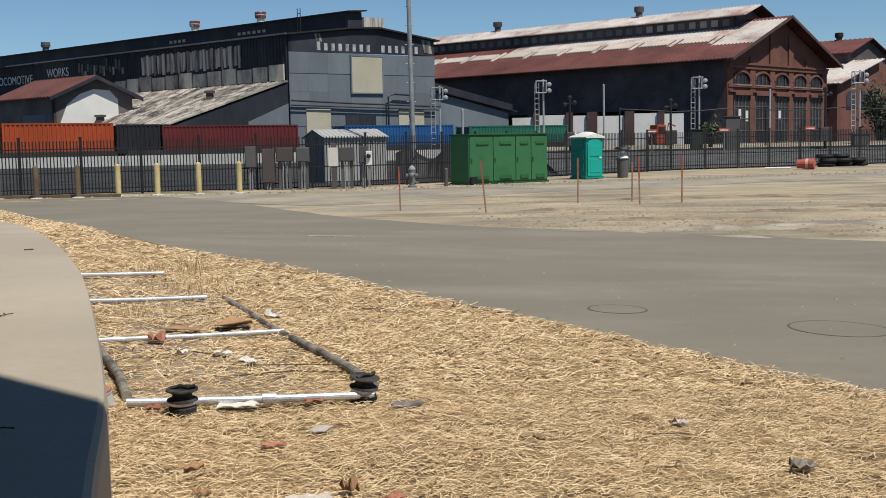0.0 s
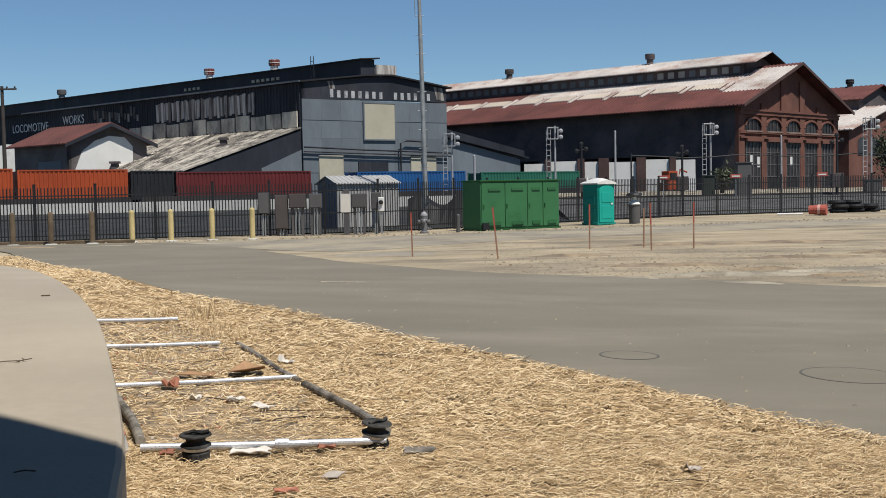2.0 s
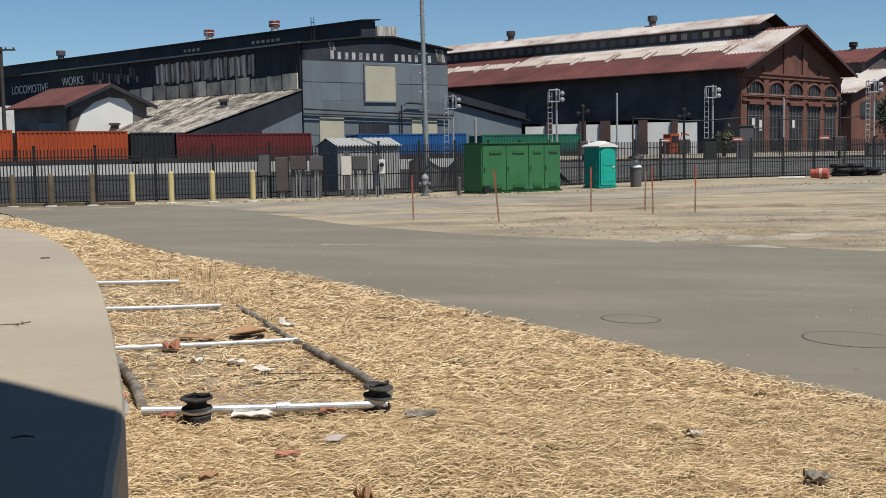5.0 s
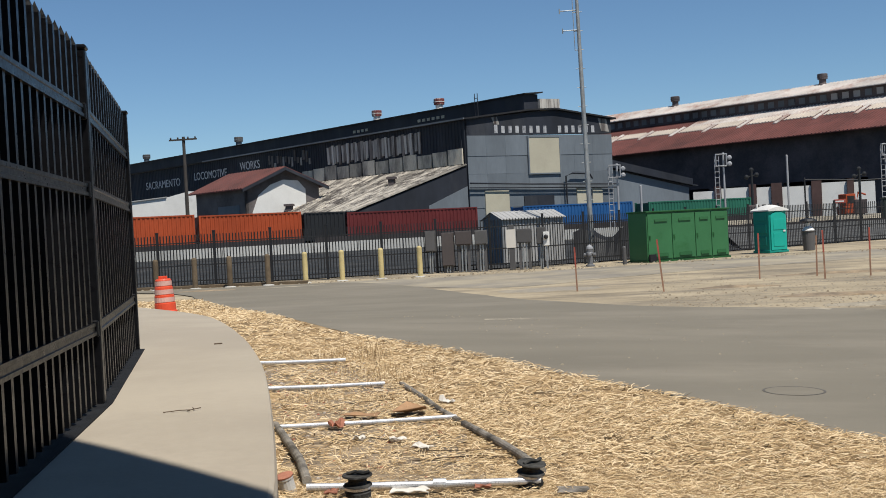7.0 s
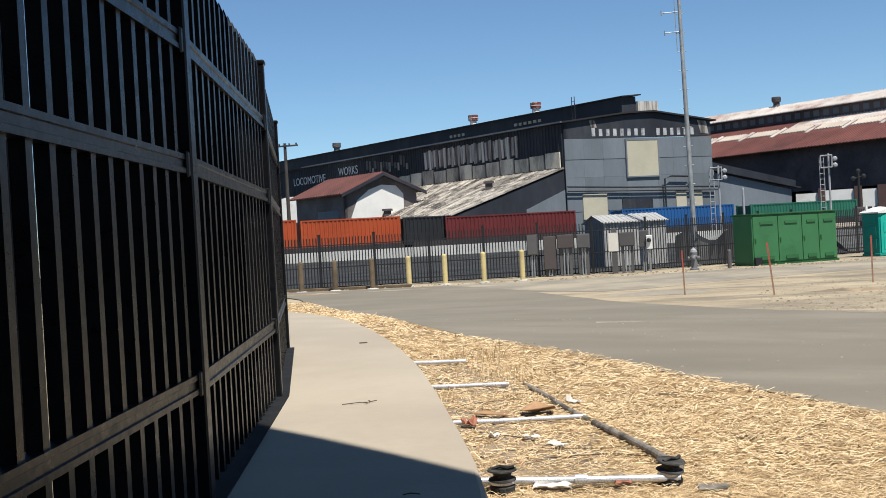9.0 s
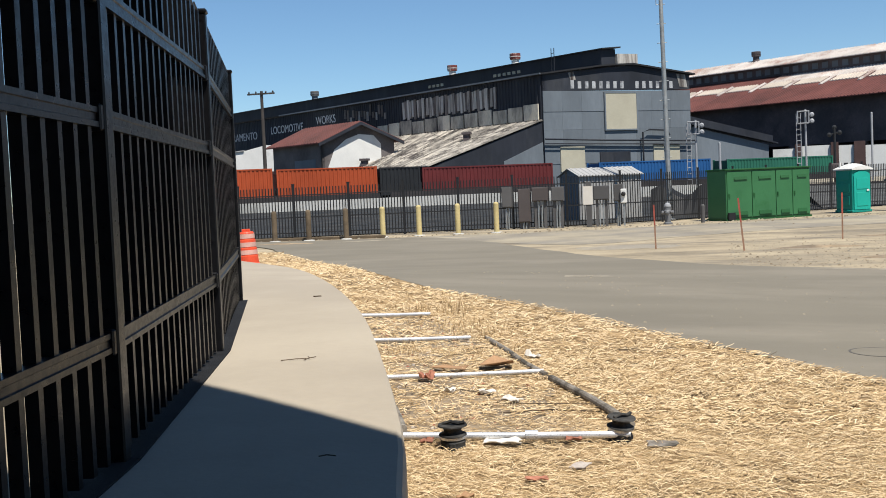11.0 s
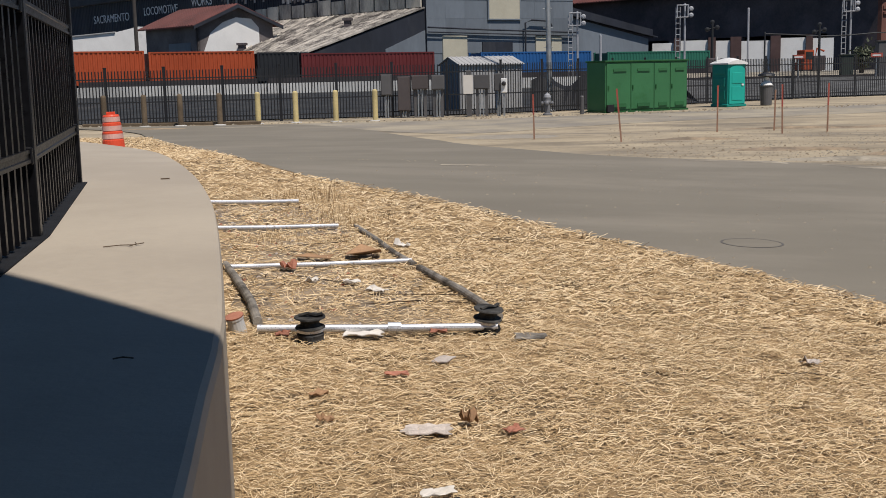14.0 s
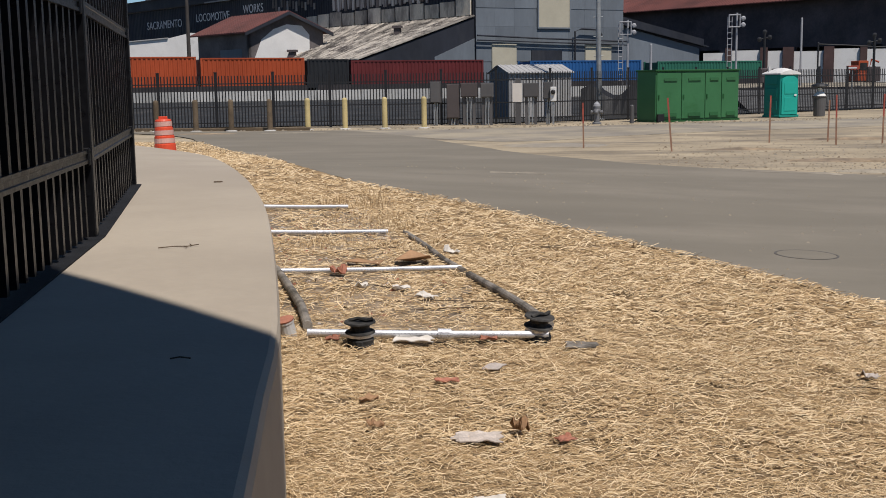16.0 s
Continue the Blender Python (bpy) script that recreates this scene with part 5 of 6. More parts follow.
def build_shrub(x, y, z, r, h, n, leaf, seed, name, label, category):
    """Leaves scattered through an uneven crown over a few tapered stems."""
    rng = np.random.RandomState(seed)
    root = thing(name, label, category, Matrix.Translation((x, y, z)))
    bm = bmesh.new()
    tips = []
    for i in range(7):
        a = i * 2.4 + rng.uniform(-0.4, 0.4)
        q = (math.cos(a) * r * 0.55, math.sin(a) * r * 0.55, h * rng.uniform(0.55, 0.85))
        tips.append(q)
        tube(bm, [(q[0] * 0.08, q[1] * 0.08, 0), (q[0] * 0.5, q[1] * 0.5, q[2] * 0.6), q], [0.05 * h, 0.03 * h, 0.01 * h], 6)
    part("trunk", bm, M_TWIG, root)
    V, F = [], []
    for i in range(n):
        q = tips[i % 7]
        d = rng.normal(0, 1, 3)
        p = np.array(q) + d * np.array((r * 0.34, r * 0.34, h * 0.16))
        u, v = rng.normal(0, 1, 3), rng.normal(0, 1, 3)
        u, v = u / np.linalg.norm(u) * leaf, v / np.linalg.norm(v) * leaf * 0.45
        k = len(V)
        V += [tuple(p - u), tuple(p + v), tuple(p + u), tuple(p - v)]
        F.append((k, k + 1, k + 2, k + 3))
    me = bpy.data.meshes.new("crown")
    me.from_pydata(V, [], F)
    me.materials.append(M_LEAF)
    ob = new("crown", me)
    ob.parent = root
    return root


build_shrub(53.2, 150.0, 0.0, 2.1, 7.6, 1500, 0.30, 4, "tree", "dusty green broad-leaved tree in front of the brick annex", "tree")
build_shrub(20.05, 96.0, 1.0, 0.8, 2.3, 420, 0.22, 9, "shrub", "grey-green shrub beside the signal cabinets", "shrub")

# red crossing boards
for x, y, z in ((13.9, 88, 2.5), (19.4, 88, 2.5), (25.9, 88, 2.5), (33.0, 88, 2.8)):
    root = thing("warning_sign", "small red and white warning board on a thin post", "sign", Matrix.Translation((x, y, 0)), "warning boards")
    bm = bmesh.new()
    tube(bm, [(0, 0, 0), (0, 0, z)], 0.04, 6)
    part("post", bm, M_GALVD, root)
    bm = bmesh.new()
    box(bm, -0.42, 0.42, -0.07, -0.045, z - 0.16, z + 0.16)
    bev(bm, 0.01, 1)
    b = part("board", bm, M_STAKE, root)
    bm = bmesh.new()
    box(bm, -0.3, 0.3, -0.078, -0.074, z - 0.05, z + 0.05)
    part("bar", bm, M_WHITE, b)

# cables strung over the right side of the yard
bm = bmesh.new()
prev = None
for i in range(24):
    t = i / 23
    p = (12 + 52 * t, 92 + 22 * t, 4.35 - 0.25 * math.sin(t * math.pi * 5) ** 2)
    if prev:
        tube(bm, [prev, p], 0.045, 5)
    prev = p
tagged(link_mesh("overhead_cable", bm, M_BLACKF), "thick black cable slung between yard posts", "cable")
for i in range(5):
    t = i / 4
    build_pole(12 + 52 * t, 92 + 22 * t, 4.5, 0.07, "cable_post", "thin dark post carrying a cable", M_BLACKF)


def build_antenna():
    root = thing("antenna_mast", "tall thin grey steel antenna mast behind the fence", "mast", pose(-2.66, 55.0, 0, 0, -0.7, 0))
    bm = bmesh.new()
    lathe(bm, [(0.26, 0), (0.26, 0.06), (0.125, 0.1), (0.10, 9.0), (0.06, 16.0), (0.02, 16.1)], 12)
    part("pole", bm, M_GALVD, root)
    for z, l in ((12.1, 0.85), (11.15, 0.75), (13.4, 0.6)):
        bm = bmesh.new()
        tube(bm, [(0, 0, z), (-l, -0.1, z)], 0.025, 6)
        tube(bm, [(-l, -0.1, z - 0.12), (-l, -0.1, z + 0.12)], 0.03, 6)
        part("antenna_arm", bm, M_GALVD, root)
    bm = bmesh.new()
    tube(bm, [(-0.22, 0, 10.2), (-0.22, 0, 15.0)], 0.02, 6)
    part("whip", bm, M_GALVD, root)
    z = 3.0
    while z < 15:
        bm = bmesh.new()
        tube(bm, [(-0.24, 0, z), (0.2, 0, z)], 0.018, 5)
        part("step", bm, M_GALVD, root)
        z += 0.9


build_antenna()


def build_utility_pole(x, y, h):
    root = thing("utility_pole", "dark wooden utility pole with a crossarm", "utility pole", Matrix.Translation((x, y, 0)))
    bm = bmesh.new()
    lathe(bm, [(0.22, 0), (0.2, 2), (0.14, h)], 10)
    part("pole", bm, M_WOOD, root)
    bm = bmesh.new()
    box(bm, -1.35, 1.35, -0.2, -0.08, h - 0.35, h - 0.2)
    part("crossarm", bm, M_WOOD, root)
    for q in (-1.2, -0.5, 0.5, 1.2):
        bm = bmesh.new()
        lathe(bm, [(0.06, 0), (0.09, 0.08), (0.05, 0.18)], 8, Matrix.Translation((q, -0.14, h - 0.2)))
        part("insulator", bm, M_GLASS, root)


build_utility_pole(-42.05, 100, 11.8)


# ---------------- along the yard fence ----------------
def build_bollard(x, y, material, label):
    root = thing("bollard", label, "bollard", Matrix.Translation((x, y, ground_z(x, y))), "bollards by the fence")
    bm = bmesh.new()
    lathe(bm, [(0.115, -0.1), (0.115, 1.22), (0.10, 1.27), (0.06, 1.30), (0.01, 1.31)], 14)
    part("pipe", bm, material, root)
    bm = bmesh.new()
    lathe(bm, [(0.26, -0.08), (0.24, 0.015), (0.13, 0.03)], 14)
    part("footing", bm, M_CONCW, root)


for i, (x, y) in enumerate(((-20.6, 45.3), (-18.9, 45.4), (-17.4, 45.55), (-15.8, 45.8), (-14.35, 46.4), (-12.9, 47.0), (-11.25, 47.3), (-9.6, 47.5))):
    build_bollard(x, y, M_YELLOW if i > 3 else M_WOODPOST, "pale yellow painted steel bollard with a domed top" if i > 3 else "weathered brown bollard post beside the fence")
# Low dark bar along the foot of the fence.
bm = bmesh.new()
box(bm, -22, -14.2, 46.1, 46.3, -0.05, 0.11)
bev(bm, 0.02, 1)
tagged(link_mesh("ground_beam", bm, M_WOODPOST), "long low dark bar along the fence foot", "beam")


def build_big_box():
    root = thing("utility_enclosure", "large green painted steel utility enclosure with four doors", "utility enclosure", pose(-0.03, 51.9, 0, 0, 0, 35.7))
    L, D, H = 4.6, 1.45, 2.22
    bm = bmesh.new()
    box(bm, 0, L, 0.03, D, 0.06, H)
    bev(bm, 0.015, 1)
    part("body", bm, M_GREEN, root)
    bm = bmesh.new()
    box(bm, -0.06, L + 0.06, -0.06, D + 0.06, H, H + 0.07)
    bev(bm, 0.012, 1)
    part("lid", bm, M_GREEND, root)
    bm = bmesh.new()
    box(bm, -0.05, L + 0.05, -0.02, D + 0.05, -0.05, 0.06)
    part("base", bm, M_GREEND, root)
    x = 0.03
    for w in (1.34, 1.30, 0.92, 0.98):
        bm = bmesh.new()
        box(bm, x + 0.02, x + w - 0.02, -0.012, 0.03, 0.12, H - 0.06)
        bev(bm, 0.008, 1)
        d = part("door", bm, M_GREEN, root)
        for z0, z1 in ((H - 0.42, H - 0.3), (0.22, 0.38)):
            bm = bmesh.new()
            a, b = x + w * 0.28, x + w * 0.80
            hexa(bm, [Vector(p) for p in ((a, -0.06, z0), (b, -0.06, z0), (b, -0.012, z0), (a, -0.012, z0), (a, -0.02, z1), (b, -0.02, z1), (b, -0.012, z1), (a, -0.012, z1))])
            part("vent_hood", bm, M_GREEND, d)
        bm = bmesh.new()
        box(bm, x + 0.07, x + 0.13, -0.05, -0.012, 1.0, 1.18)
        part("handle", bm, M_GREEND, d)
        x += w
    bm = bmesh.new()
    box(bm, 0.02, 0.36, -0.14, -0.02, 0.02, 0.34)
    part("stub_box", bm, M_BLACKF, root)


build_big_box()
for x, y in ((-1.05, 50.6),):
    bm = bmesh.new()
    lathe(bm, [(0.09, 0), (0.09, 0.75), (0.06, 0.8)], 12)
    ob = link_mesh("marker_post", bm, M_CABGREY)
    ob.location = (x, y, 0)
    tagged(ob, "short grey marker post beside the green enclosure", "post")


def build_toilet():
    root = thing("portable_toilet", "teal plastic portable toilet with a white domed roof", "portable toilet", pose(5.72, 56.6, 0, 0, 0, 36))
    S, H = 1.16, 2.05
    bm = bmesh.new()
    box(bm, 0.03, S - 0.03, 0.03, S - 0.03, 0.1, H)
    bev(bm, 0.04, 2)
    part("cabin", bm, M_TEALD, root)
    bm = bmesh.new()
    box(bm, -0.02, S + 0.02, -0.02, S + 0.02, 0, 0.12)
    bev(bm, 0.02, 1)
    part("skid_base", bm, M_TEALD, root)
    bm = bmesh.new()
    pts = [(0.1, 0.14)] + [(S - 0.1, 0.14)]
    pts += [(S / 2 + (S / 2 - 0.1) * math.cos(t), 1.72 + 0.24 * math.sin(t)) for t in [math.pi * i / 8 for i in range(9)]]
    polyprism(bm, [Vector((a, 0.04, b)) for a, b in pts], (0, -0.07, 0))
    d = part("door", bm, M_TEAL, root, "bright teal door with a moulded arch")
    for z0, z1 in ((0.3, 0.95), (1.1, 1.62)):
        bm = bmesh.new()
        box(bm, 0.24, S - 0.24, -0.05, -0.028, z0, z1)
        bev(bm, 0.01, 1)
        part("moulded_panel", bm, M_TEAL, d)
    bm = bmesh.new()
    box(bm, S - 0.34, S - 0.2, -0.075, -0.05, 1.0, 1.08)
    part("latch", bm, M_WHITE, d)
    # Side mouldings in the darker teal that holds this face's shade.
    for z in (0.35, 0.95, 1.55):
        bm = bmesh.new()
        box(bm, -0.0, 0.032, 0.2, S - 0.2, z, z + 0.42)
        bev(bm, 0.012, 1)
        part("side_panel", bm, M_TEALD, root)
    bm = bmesh.new()
    rows = []
    for i in range(9):
        u = i / 8
        rows.append([bm.verts.new((-0.05 + (S + 0.1) * u, -0.07 + (S + 0.14) * v, H + 0.26 * math.sin(math.pi * u) * (0.55 + 0.45 * math.sin(math.pi * v)) + (0.02))) for v in [j / 6 for j in range(7)]])
    low = [[bm.verts.new((v.co.x, v.co.y, H - 0.04)) for v in r] for r in rows]
    for i in range(8):
        for j in range(6):
            bm.faces.new((rows[i][j], rows[i + 1][j], rows[i + 1][j + 1], rows[i][j + 1]))
            bm.faces.new((low[i][j], low[i][j + 1], low[i + 1][j + 1], low[i + 1][j]))
    for i in range(8):
        bm.faces.new((rows[i][0], low[i][0], low[i + 1][0], rows[i + 1][0]))
        bm.faces.new((rows[i][6], rows[i + 1][6], low[i + 1][6], low[i][6]))
    for j in range(6):
        bm.faces.new((rows[0][j], rows[0][j + 1], low[0][j + 1], low[0][j]))
        bm.faces.new((rows[8][j], low[8][j], low[8][j + 1], rows[8][j + 1]))
    part("roof", bm, M_WHITE, root, "translucent white domed roof")
    bm = bmesh.new()
    lathe(bm, [(0.05, H - 0.1), (0.05, H + 0.35)], 10, Matrix.Translation((0.16, S - 0.2, 0)))
    part("vent_pipe", bm, M_WHITE, root)


build_toilet()


def build_hydrant(x, y):
    root = thing("fire_hydrant", "silver-grey fire hydrant with side caps", "fire hydrant", Matrix.Translation((x, y, 0)))
    bm = bmesh.new()
    lathe(bm, [(0.2, -0.02), (0.2, 0.05), (0.13, 0.08), (0.125, 0.5), (0.17, 0.53), (0.17, 0.58), (0.14, 0.62), (0.14, 0.74)], 16)
    part("barrel", bm, M_HYD, root)
    bm = bmesh.new()
    lathe(bm, [(0.15, 0.74), (0.155, 0.78), (0.13, 0.86), (0.07, 0.92), (0.04, 0.93), (0.04, 0.98)], 16)
    part("bonnet", bm, M_SIGNAL, root, "silver painted bonnet")
    for a in (0, 180, 270):
        bm = bmesh.new()
        lathe(bm, [(0.07, 0.1), (0.075, 0.2), (0.09, 0.2), (0.09, 0.25), (0.03, 0.28)], 12, pose(0, 0, 0.5, 0, 90, 0) if a == 0 else (pose(0, 0, 0.5, 0, -90, 0) if a == 180 else pose(0, 0, 0.5, 90, 0, 0)))
        part("side_cap", bm, M_HYD, root)


build_hydrant(-2.55, 50.5)


def build_trash(x, y):
    root = thing("litter_bin", "grey round litter bin with a hooded top", "litter bin", Matrix.Translation((x, y, 0)))
    bm = bmesh.new()
    lathe(bm, [(0.27, 0), (0.31, 0.9), (0.34, 0.92), (0.34, 0.97)], 18)
    part("bin", bm, M_CABGREY, root)
    bm = bmesh.new()
    lathe(bm, [(0.3, 0.97), (0.22, 1.1), (0.1, 1.2), (0.1, 1.35)], 18)
    part("rubbish_bag", bm, M_WHITE, root)
    bm = bmesh.new()
    lathe(bm, [(0.12, 1.35), (0.42, 1.42), (0.36, 1.52), (0.1, 1.58)], 18)
    part("hood", bm, M_BLACKF, root)


build_trash(7.75, 58.3)


def build_cabinet_row():
    specs = [(-9.91, -9.43, 0.98, 1.92, M_CABGREY, "grey electric meter box on a post"), (-9.16, -8.61, 0.29, 1.80, M_CABBROWN, "brown-grey electrical cabinet on a rack"),
             (-8.53, -7.80, 1.21, 1.84, M_CABBROWN, "brown-grey wall-mount electrical box on posts"), (-7.64, -7.08, 1.19, 1.83, M_CABGREY, "grey electrical box with conduit"),
             (-5.76, -5.08, 1.17, 1.80, M_CABGREY, "grey electrical box on a post"), (-4.87, -4.46, 1.08, 1.84, M_CABGREY, "narrow grey electrical box on a post")]
    for x0, x1, z0, z1, m, lb in specs:
        root = thing("electrical_box", lb, "electrical box", Matrix.Translation(((x0 + x1) / 2, 50.5, 0)), "electrical boxes by the fence")
        w = (x1 - x0) / 2
        bm = bmesh.new()
        box(bm, -w, w, -0.12, 0.16, z0, z1)
        bev(bm, 0.015, 1)
        bx = part("enclosure", bm, m, root)
        bm = bmesh.new()
        box(bm, -w + 0.03, w - 0.03, -0.14, -0.122, z0 + 0.04, z1 - 0.04)
        bev(bm, 0.006, 1)
        part("door", bm, m, bx)
        for q in ((-w * 0.6, w * 0.6) if w > 0.27 else (0.0,)):
            bm = bmesh.new()
            box(bm, q - 0.06, q + 0.06, 0.0, 0.1, -0.05, z0)
            part("post", bm, M_CABGREY, root)
        for q in (-w * 0.25, w * 0.2):
            bm = bmesh.new()
            tube(bm, [(q, -0.02, 0), (q, -0.02, z0 * 0.5), (q + 0.03, -0.02, z0 * 0.8), (q + 0.03, -0.02, z0)], 0.035, 8)
            part("conduit", bm, M_GALVD, root)
    bm = bmesh.new()
    box(bm, -6.21, -5.79, 50.36, 50.38, 0.98, 1.80)
    ob = link_mesh("notice", bm, M_PAPER)
    tagged(ob, "blank white notice sheet fixed to an electrical post", "notice")
    root = thing("electrical_post", "dark steel post carrying a white notice", "post", Matrix.Translation((-5.98, 50.45, 0)))
    bm = bmesh.new()
    box(bm, -0.12, 0.12, -0.065, 0.08, 0, 2.0)
    bev(bm, 0.01, 1)
    part("post", bm, M_CABGREY, root)
    root = thing("meter", "round glass electric meter in a pale housing", "meter", Matrix.Translation((-4.42, 50.3, 0)))
    bm = bmesh.new()
    box(bm, -0.13, 0.13, -0.07, 0.07, 1.0, 1.62)
    bev(bm, 0.02, 1)
    part("housing", bm, M_WHITE, root)
    bm = bmesh.new()
    lathe(bm, [(0.1, 0), (0.1, 0.08), (0.06, 0.12)], 12, pose(0, -0.07, 1.4, 90, 0, 0))
    part("dial", bm, M_GLASS, root)
    bm = bmesh.new()
    box(bm, -0.04, 0.04, 0.0, 0.06, 0, 1.0)
    part("leg", bm, M_GALVD, root)


build_cabinet_row()


def build_storage_shed():
    root = thing("storage_shed", "small pale corrugated metal storage shed behind the fence", "shed", pose(-7.2, 56.9, 0, 0, 0, 33))
    L, D, H = 3.5, 2.3, 2.3
    bm = bmesh.new()
    box(bm, 0.03, L - 0.03, 0.03, D - 0.03, 0, H)
    part("frame", bm, M_SHEDMETAL, root)
    k = 0.02
    while k < L - 0.1:
        bm = bmesh.new()
        hexa(bm, [Vector(p) for p in ((k, 0.03, 0.05), (k + 0.2, 0.03, 0.05), (k + 0.15, -0.02, 0.05), (k + 0.05, -0.02, 0.05), (k, 0.03, H), (k + 0.2, 0.03, H), (k + 0.15, -0.02, H), (k + 0.05, -0.02, H))])
        part("cladding", bm, M_SHEDMETAL, root)
        k += 0.22
    # End wall and gable are greyer: their shade is put into the colour.
    k = 0.03
    while k < D - 0.1:
        bm = bmesh.new()
        hexa(bm, [Vector(p) for p in ((0.03, k, 0.05), (0.03, k + 0.2, 0.05), (-0.02, k + 0.15, 0.05), (-0.02, k + 0.05, 0.05), (0.03, k, H), (0.03, k + 0.2, H), (-0.02, k + 0.15, H), (-0.02, k + 0.05, H))])
        part("cladding", bm, M_GREYTIN, root)
        k += 0.22
    bm = bmesh.new()
    polyprism(bm, [Vector((0.0, 0.0, H)), Vector((0.0, D / 2, H + 0.36)), Vector((0.0, D, H))], (L, 0, 0))
    part("gable", bm, M_GREYTIN, root)
    for y0, y1, z0, z1 in ((-0.15, D / 2, H - 0.03, H + 0.38), (D / 2, D + 0.15, H + 0.38, H - 0.03)):
        bm = bmesh.new()
        folded(bm, lambda q: Vector((q, y0, z0 + 0.03)), lambda q: Vector((q, y1, z1 + 0.03)), -0.1, L + 0.1, 0.3, 0.05, Vector((0, 0, 0.025)), 0.03)
        part("roof", bm, M_SHEDMETAL, root, "low pale metal roof")


build_storage_shed()

# dark sheeted load behind the mast
bm = bmesh.new()
rows = []
for i in range(9):
    rows.append([bm.verts.new((-3.9 + 0.42 * i, 60.0 + 0.5 * j, 0 if j in (0, 4) else 1.3 + 0.35 * math.sin(i * 1.1) + 0.15 * math.sin(j * 2 + i))) for j in range(5)])
for a, b in zip(rows, rows[1:]):
    for j in range(4):
        bm.faces.new((a[j], a[j + 1], b[j + 1], b[j]))
bm.faces.new(rows[0])
bm.faces.new(rows[-1][::-1])
tagged(link_mesh("tarpaulin", bm, M_BLACKF), "heap under a black tarpaulin behind the fence", "tarpaulin")

# ---------------- survey stakes ----------------
for i, (x, y, h, tx, ty) in enumerate(((-2.0, 32.6, 1.28, -1.0, 3), (0.42, 30.9, 1.42, -5.0, 2), (3.28, 35.0, 1.38, 0.5, 0), (4.98, 35.4, 1.22, 1.0, 2), (4.97, 33.7, 1.40, -1.0, 0), (6.33, 34.4, 1.40, 0.5, 2))):
    root = thing("survey_stake", "thin wooden survey stake with a faded red painted top", "stake", pose(x, y, ground_z(x, y) - 0.03, 0, tx, ty), "survey stakes")
    bm = bmesh.new()
    box(bm, -0.022, 0.022, -0.012, 0.012, -0.05, h * 0.55)
    part("shaft", bm, M_STAKEW, root)
    bm = bmesh.new()
    box(bm, -0.022, 0.022, -0.012, 0.012, h * 0.55, h)
    part("painted_top", bm, M_STAKE if i != 3 else M_STAKEW, root, "red painted top" if i != 3 else "")

# ---------------- loose things by the far fence ----------------
root = thing("fallen_drum", "orange-red plastic traffic drum lying on its side", "traffic drum", pose(19.5, 67.0, 0.3, 90, 0, 62))
bm = bmesh.new()
lathe(bm, [(0.26, -0.5), (0.27, -0.2), (0.29, -0.18), (0.29, 0.2), (0.31, 0.22), (0.31, 0.48)], 18)
part("shell", bm, M_FADEDRED, root)
bm = bmesh.new()
lathe(bm, [(0.315, 0.0), (0.315, 0.15)], 18)
part("band", bm, M_REFLECT, root)
bm = bmesh.new()
tube(bm, [(17.3, 67.6, 0.07), (18.7, 67.3, 0.07)], 0.07, 10)
tagged(link_mesh("white_pipe", bm, M_WHITE), "length of white plastic pipe lying on the dirt", "pipe")
bm = bmesh.new()
lathe(bm, [(0.3, 0.02), (0.5, 0.0), (0.56, 0.12), (0.5, 0.25), (0.3, 0.23), (0.3, 0.02)], 20, None, False)
tyre = tagged(link_mesh("old_tyre", bm, M_TYRE), "worn black tyre lying flat in a low pile", "tyre", "pile of tyres")
tyre.location = (22.2, 72.0, 0)
for c in range(3):
    for k in range(3 - (c == 2)):
        if c or k:
            copy_thing(tyre, pose(22.2 + 1.13 * c + 0.1 * math.sin(k * 2 + c), 72.0 + 0.42 * c + 0.08 * math.cos(k * 3), 0.255 * k, 0, 0, 40 * k))


def build_drum(x, y):
    root = thing("traffic_drum", "orange plastic traffic drum with dull reflective bands", "traffic drum", pose(x, y, ground_z(x, y), 0, -2, 0))
    bm = bmesh.new()
    lathe(bm, [(0.33, 0.0), (0.33, 0.06), (0.30, 0.08), (0.295, 0.28), (0.28, 0.29), (0.275, 0.50), (0.26, 0.51), (0.25, 0.74), (0.235, 0.75), (0.225, 0.93), (0.20, 0.97), (0.05, 0.98)], 22)
    part("shell", bm, M_ORANGE, root)
    for z, r in ((0.32, 0.285), (0.54, 0.266), (0.78, 0.24)):
        bm = bmesh.new()
        lathe(bm, [(r, z), (r - 0.004, z + 0.13)], 22, None, False)
        part("band", bm, M_REFLECT, root)
    bm = bmesh.new()
    box(bm, -0.13, 0.13, -0.02, 0.02, 0.97, 1.05)
    bev(bm, 0.012, 1)
    part("grip", bm, M_ORANGE, root)


build_drum(-13.35, 29.9)


# ---------------- straw verge ----------------
def x_at(line, y):
    for a, b in zip(line, line[1:]):
        lo, hi = (a, b) if a[1] <= b[1] else (b, a)
        if lo[1] <= y <= hi[1] and hi[1] > lo[1]:
            return lo[0] + (hi[0] - lo[0]) * (y - lo[1]) / (hi[1] - lo[1])
    return line[0][0] if abs(y - line[0][1]) < abs(y - line[-1][1]) else line[-1][0]


RN = [(p.x, p.y) for p in ROAD_NEAR]
WE = [(p[0], p[1]) for p in WALK_EDGE] + [(-12.5, 24.0), (-16.0, 31.0), (-18.0, 39.0)]


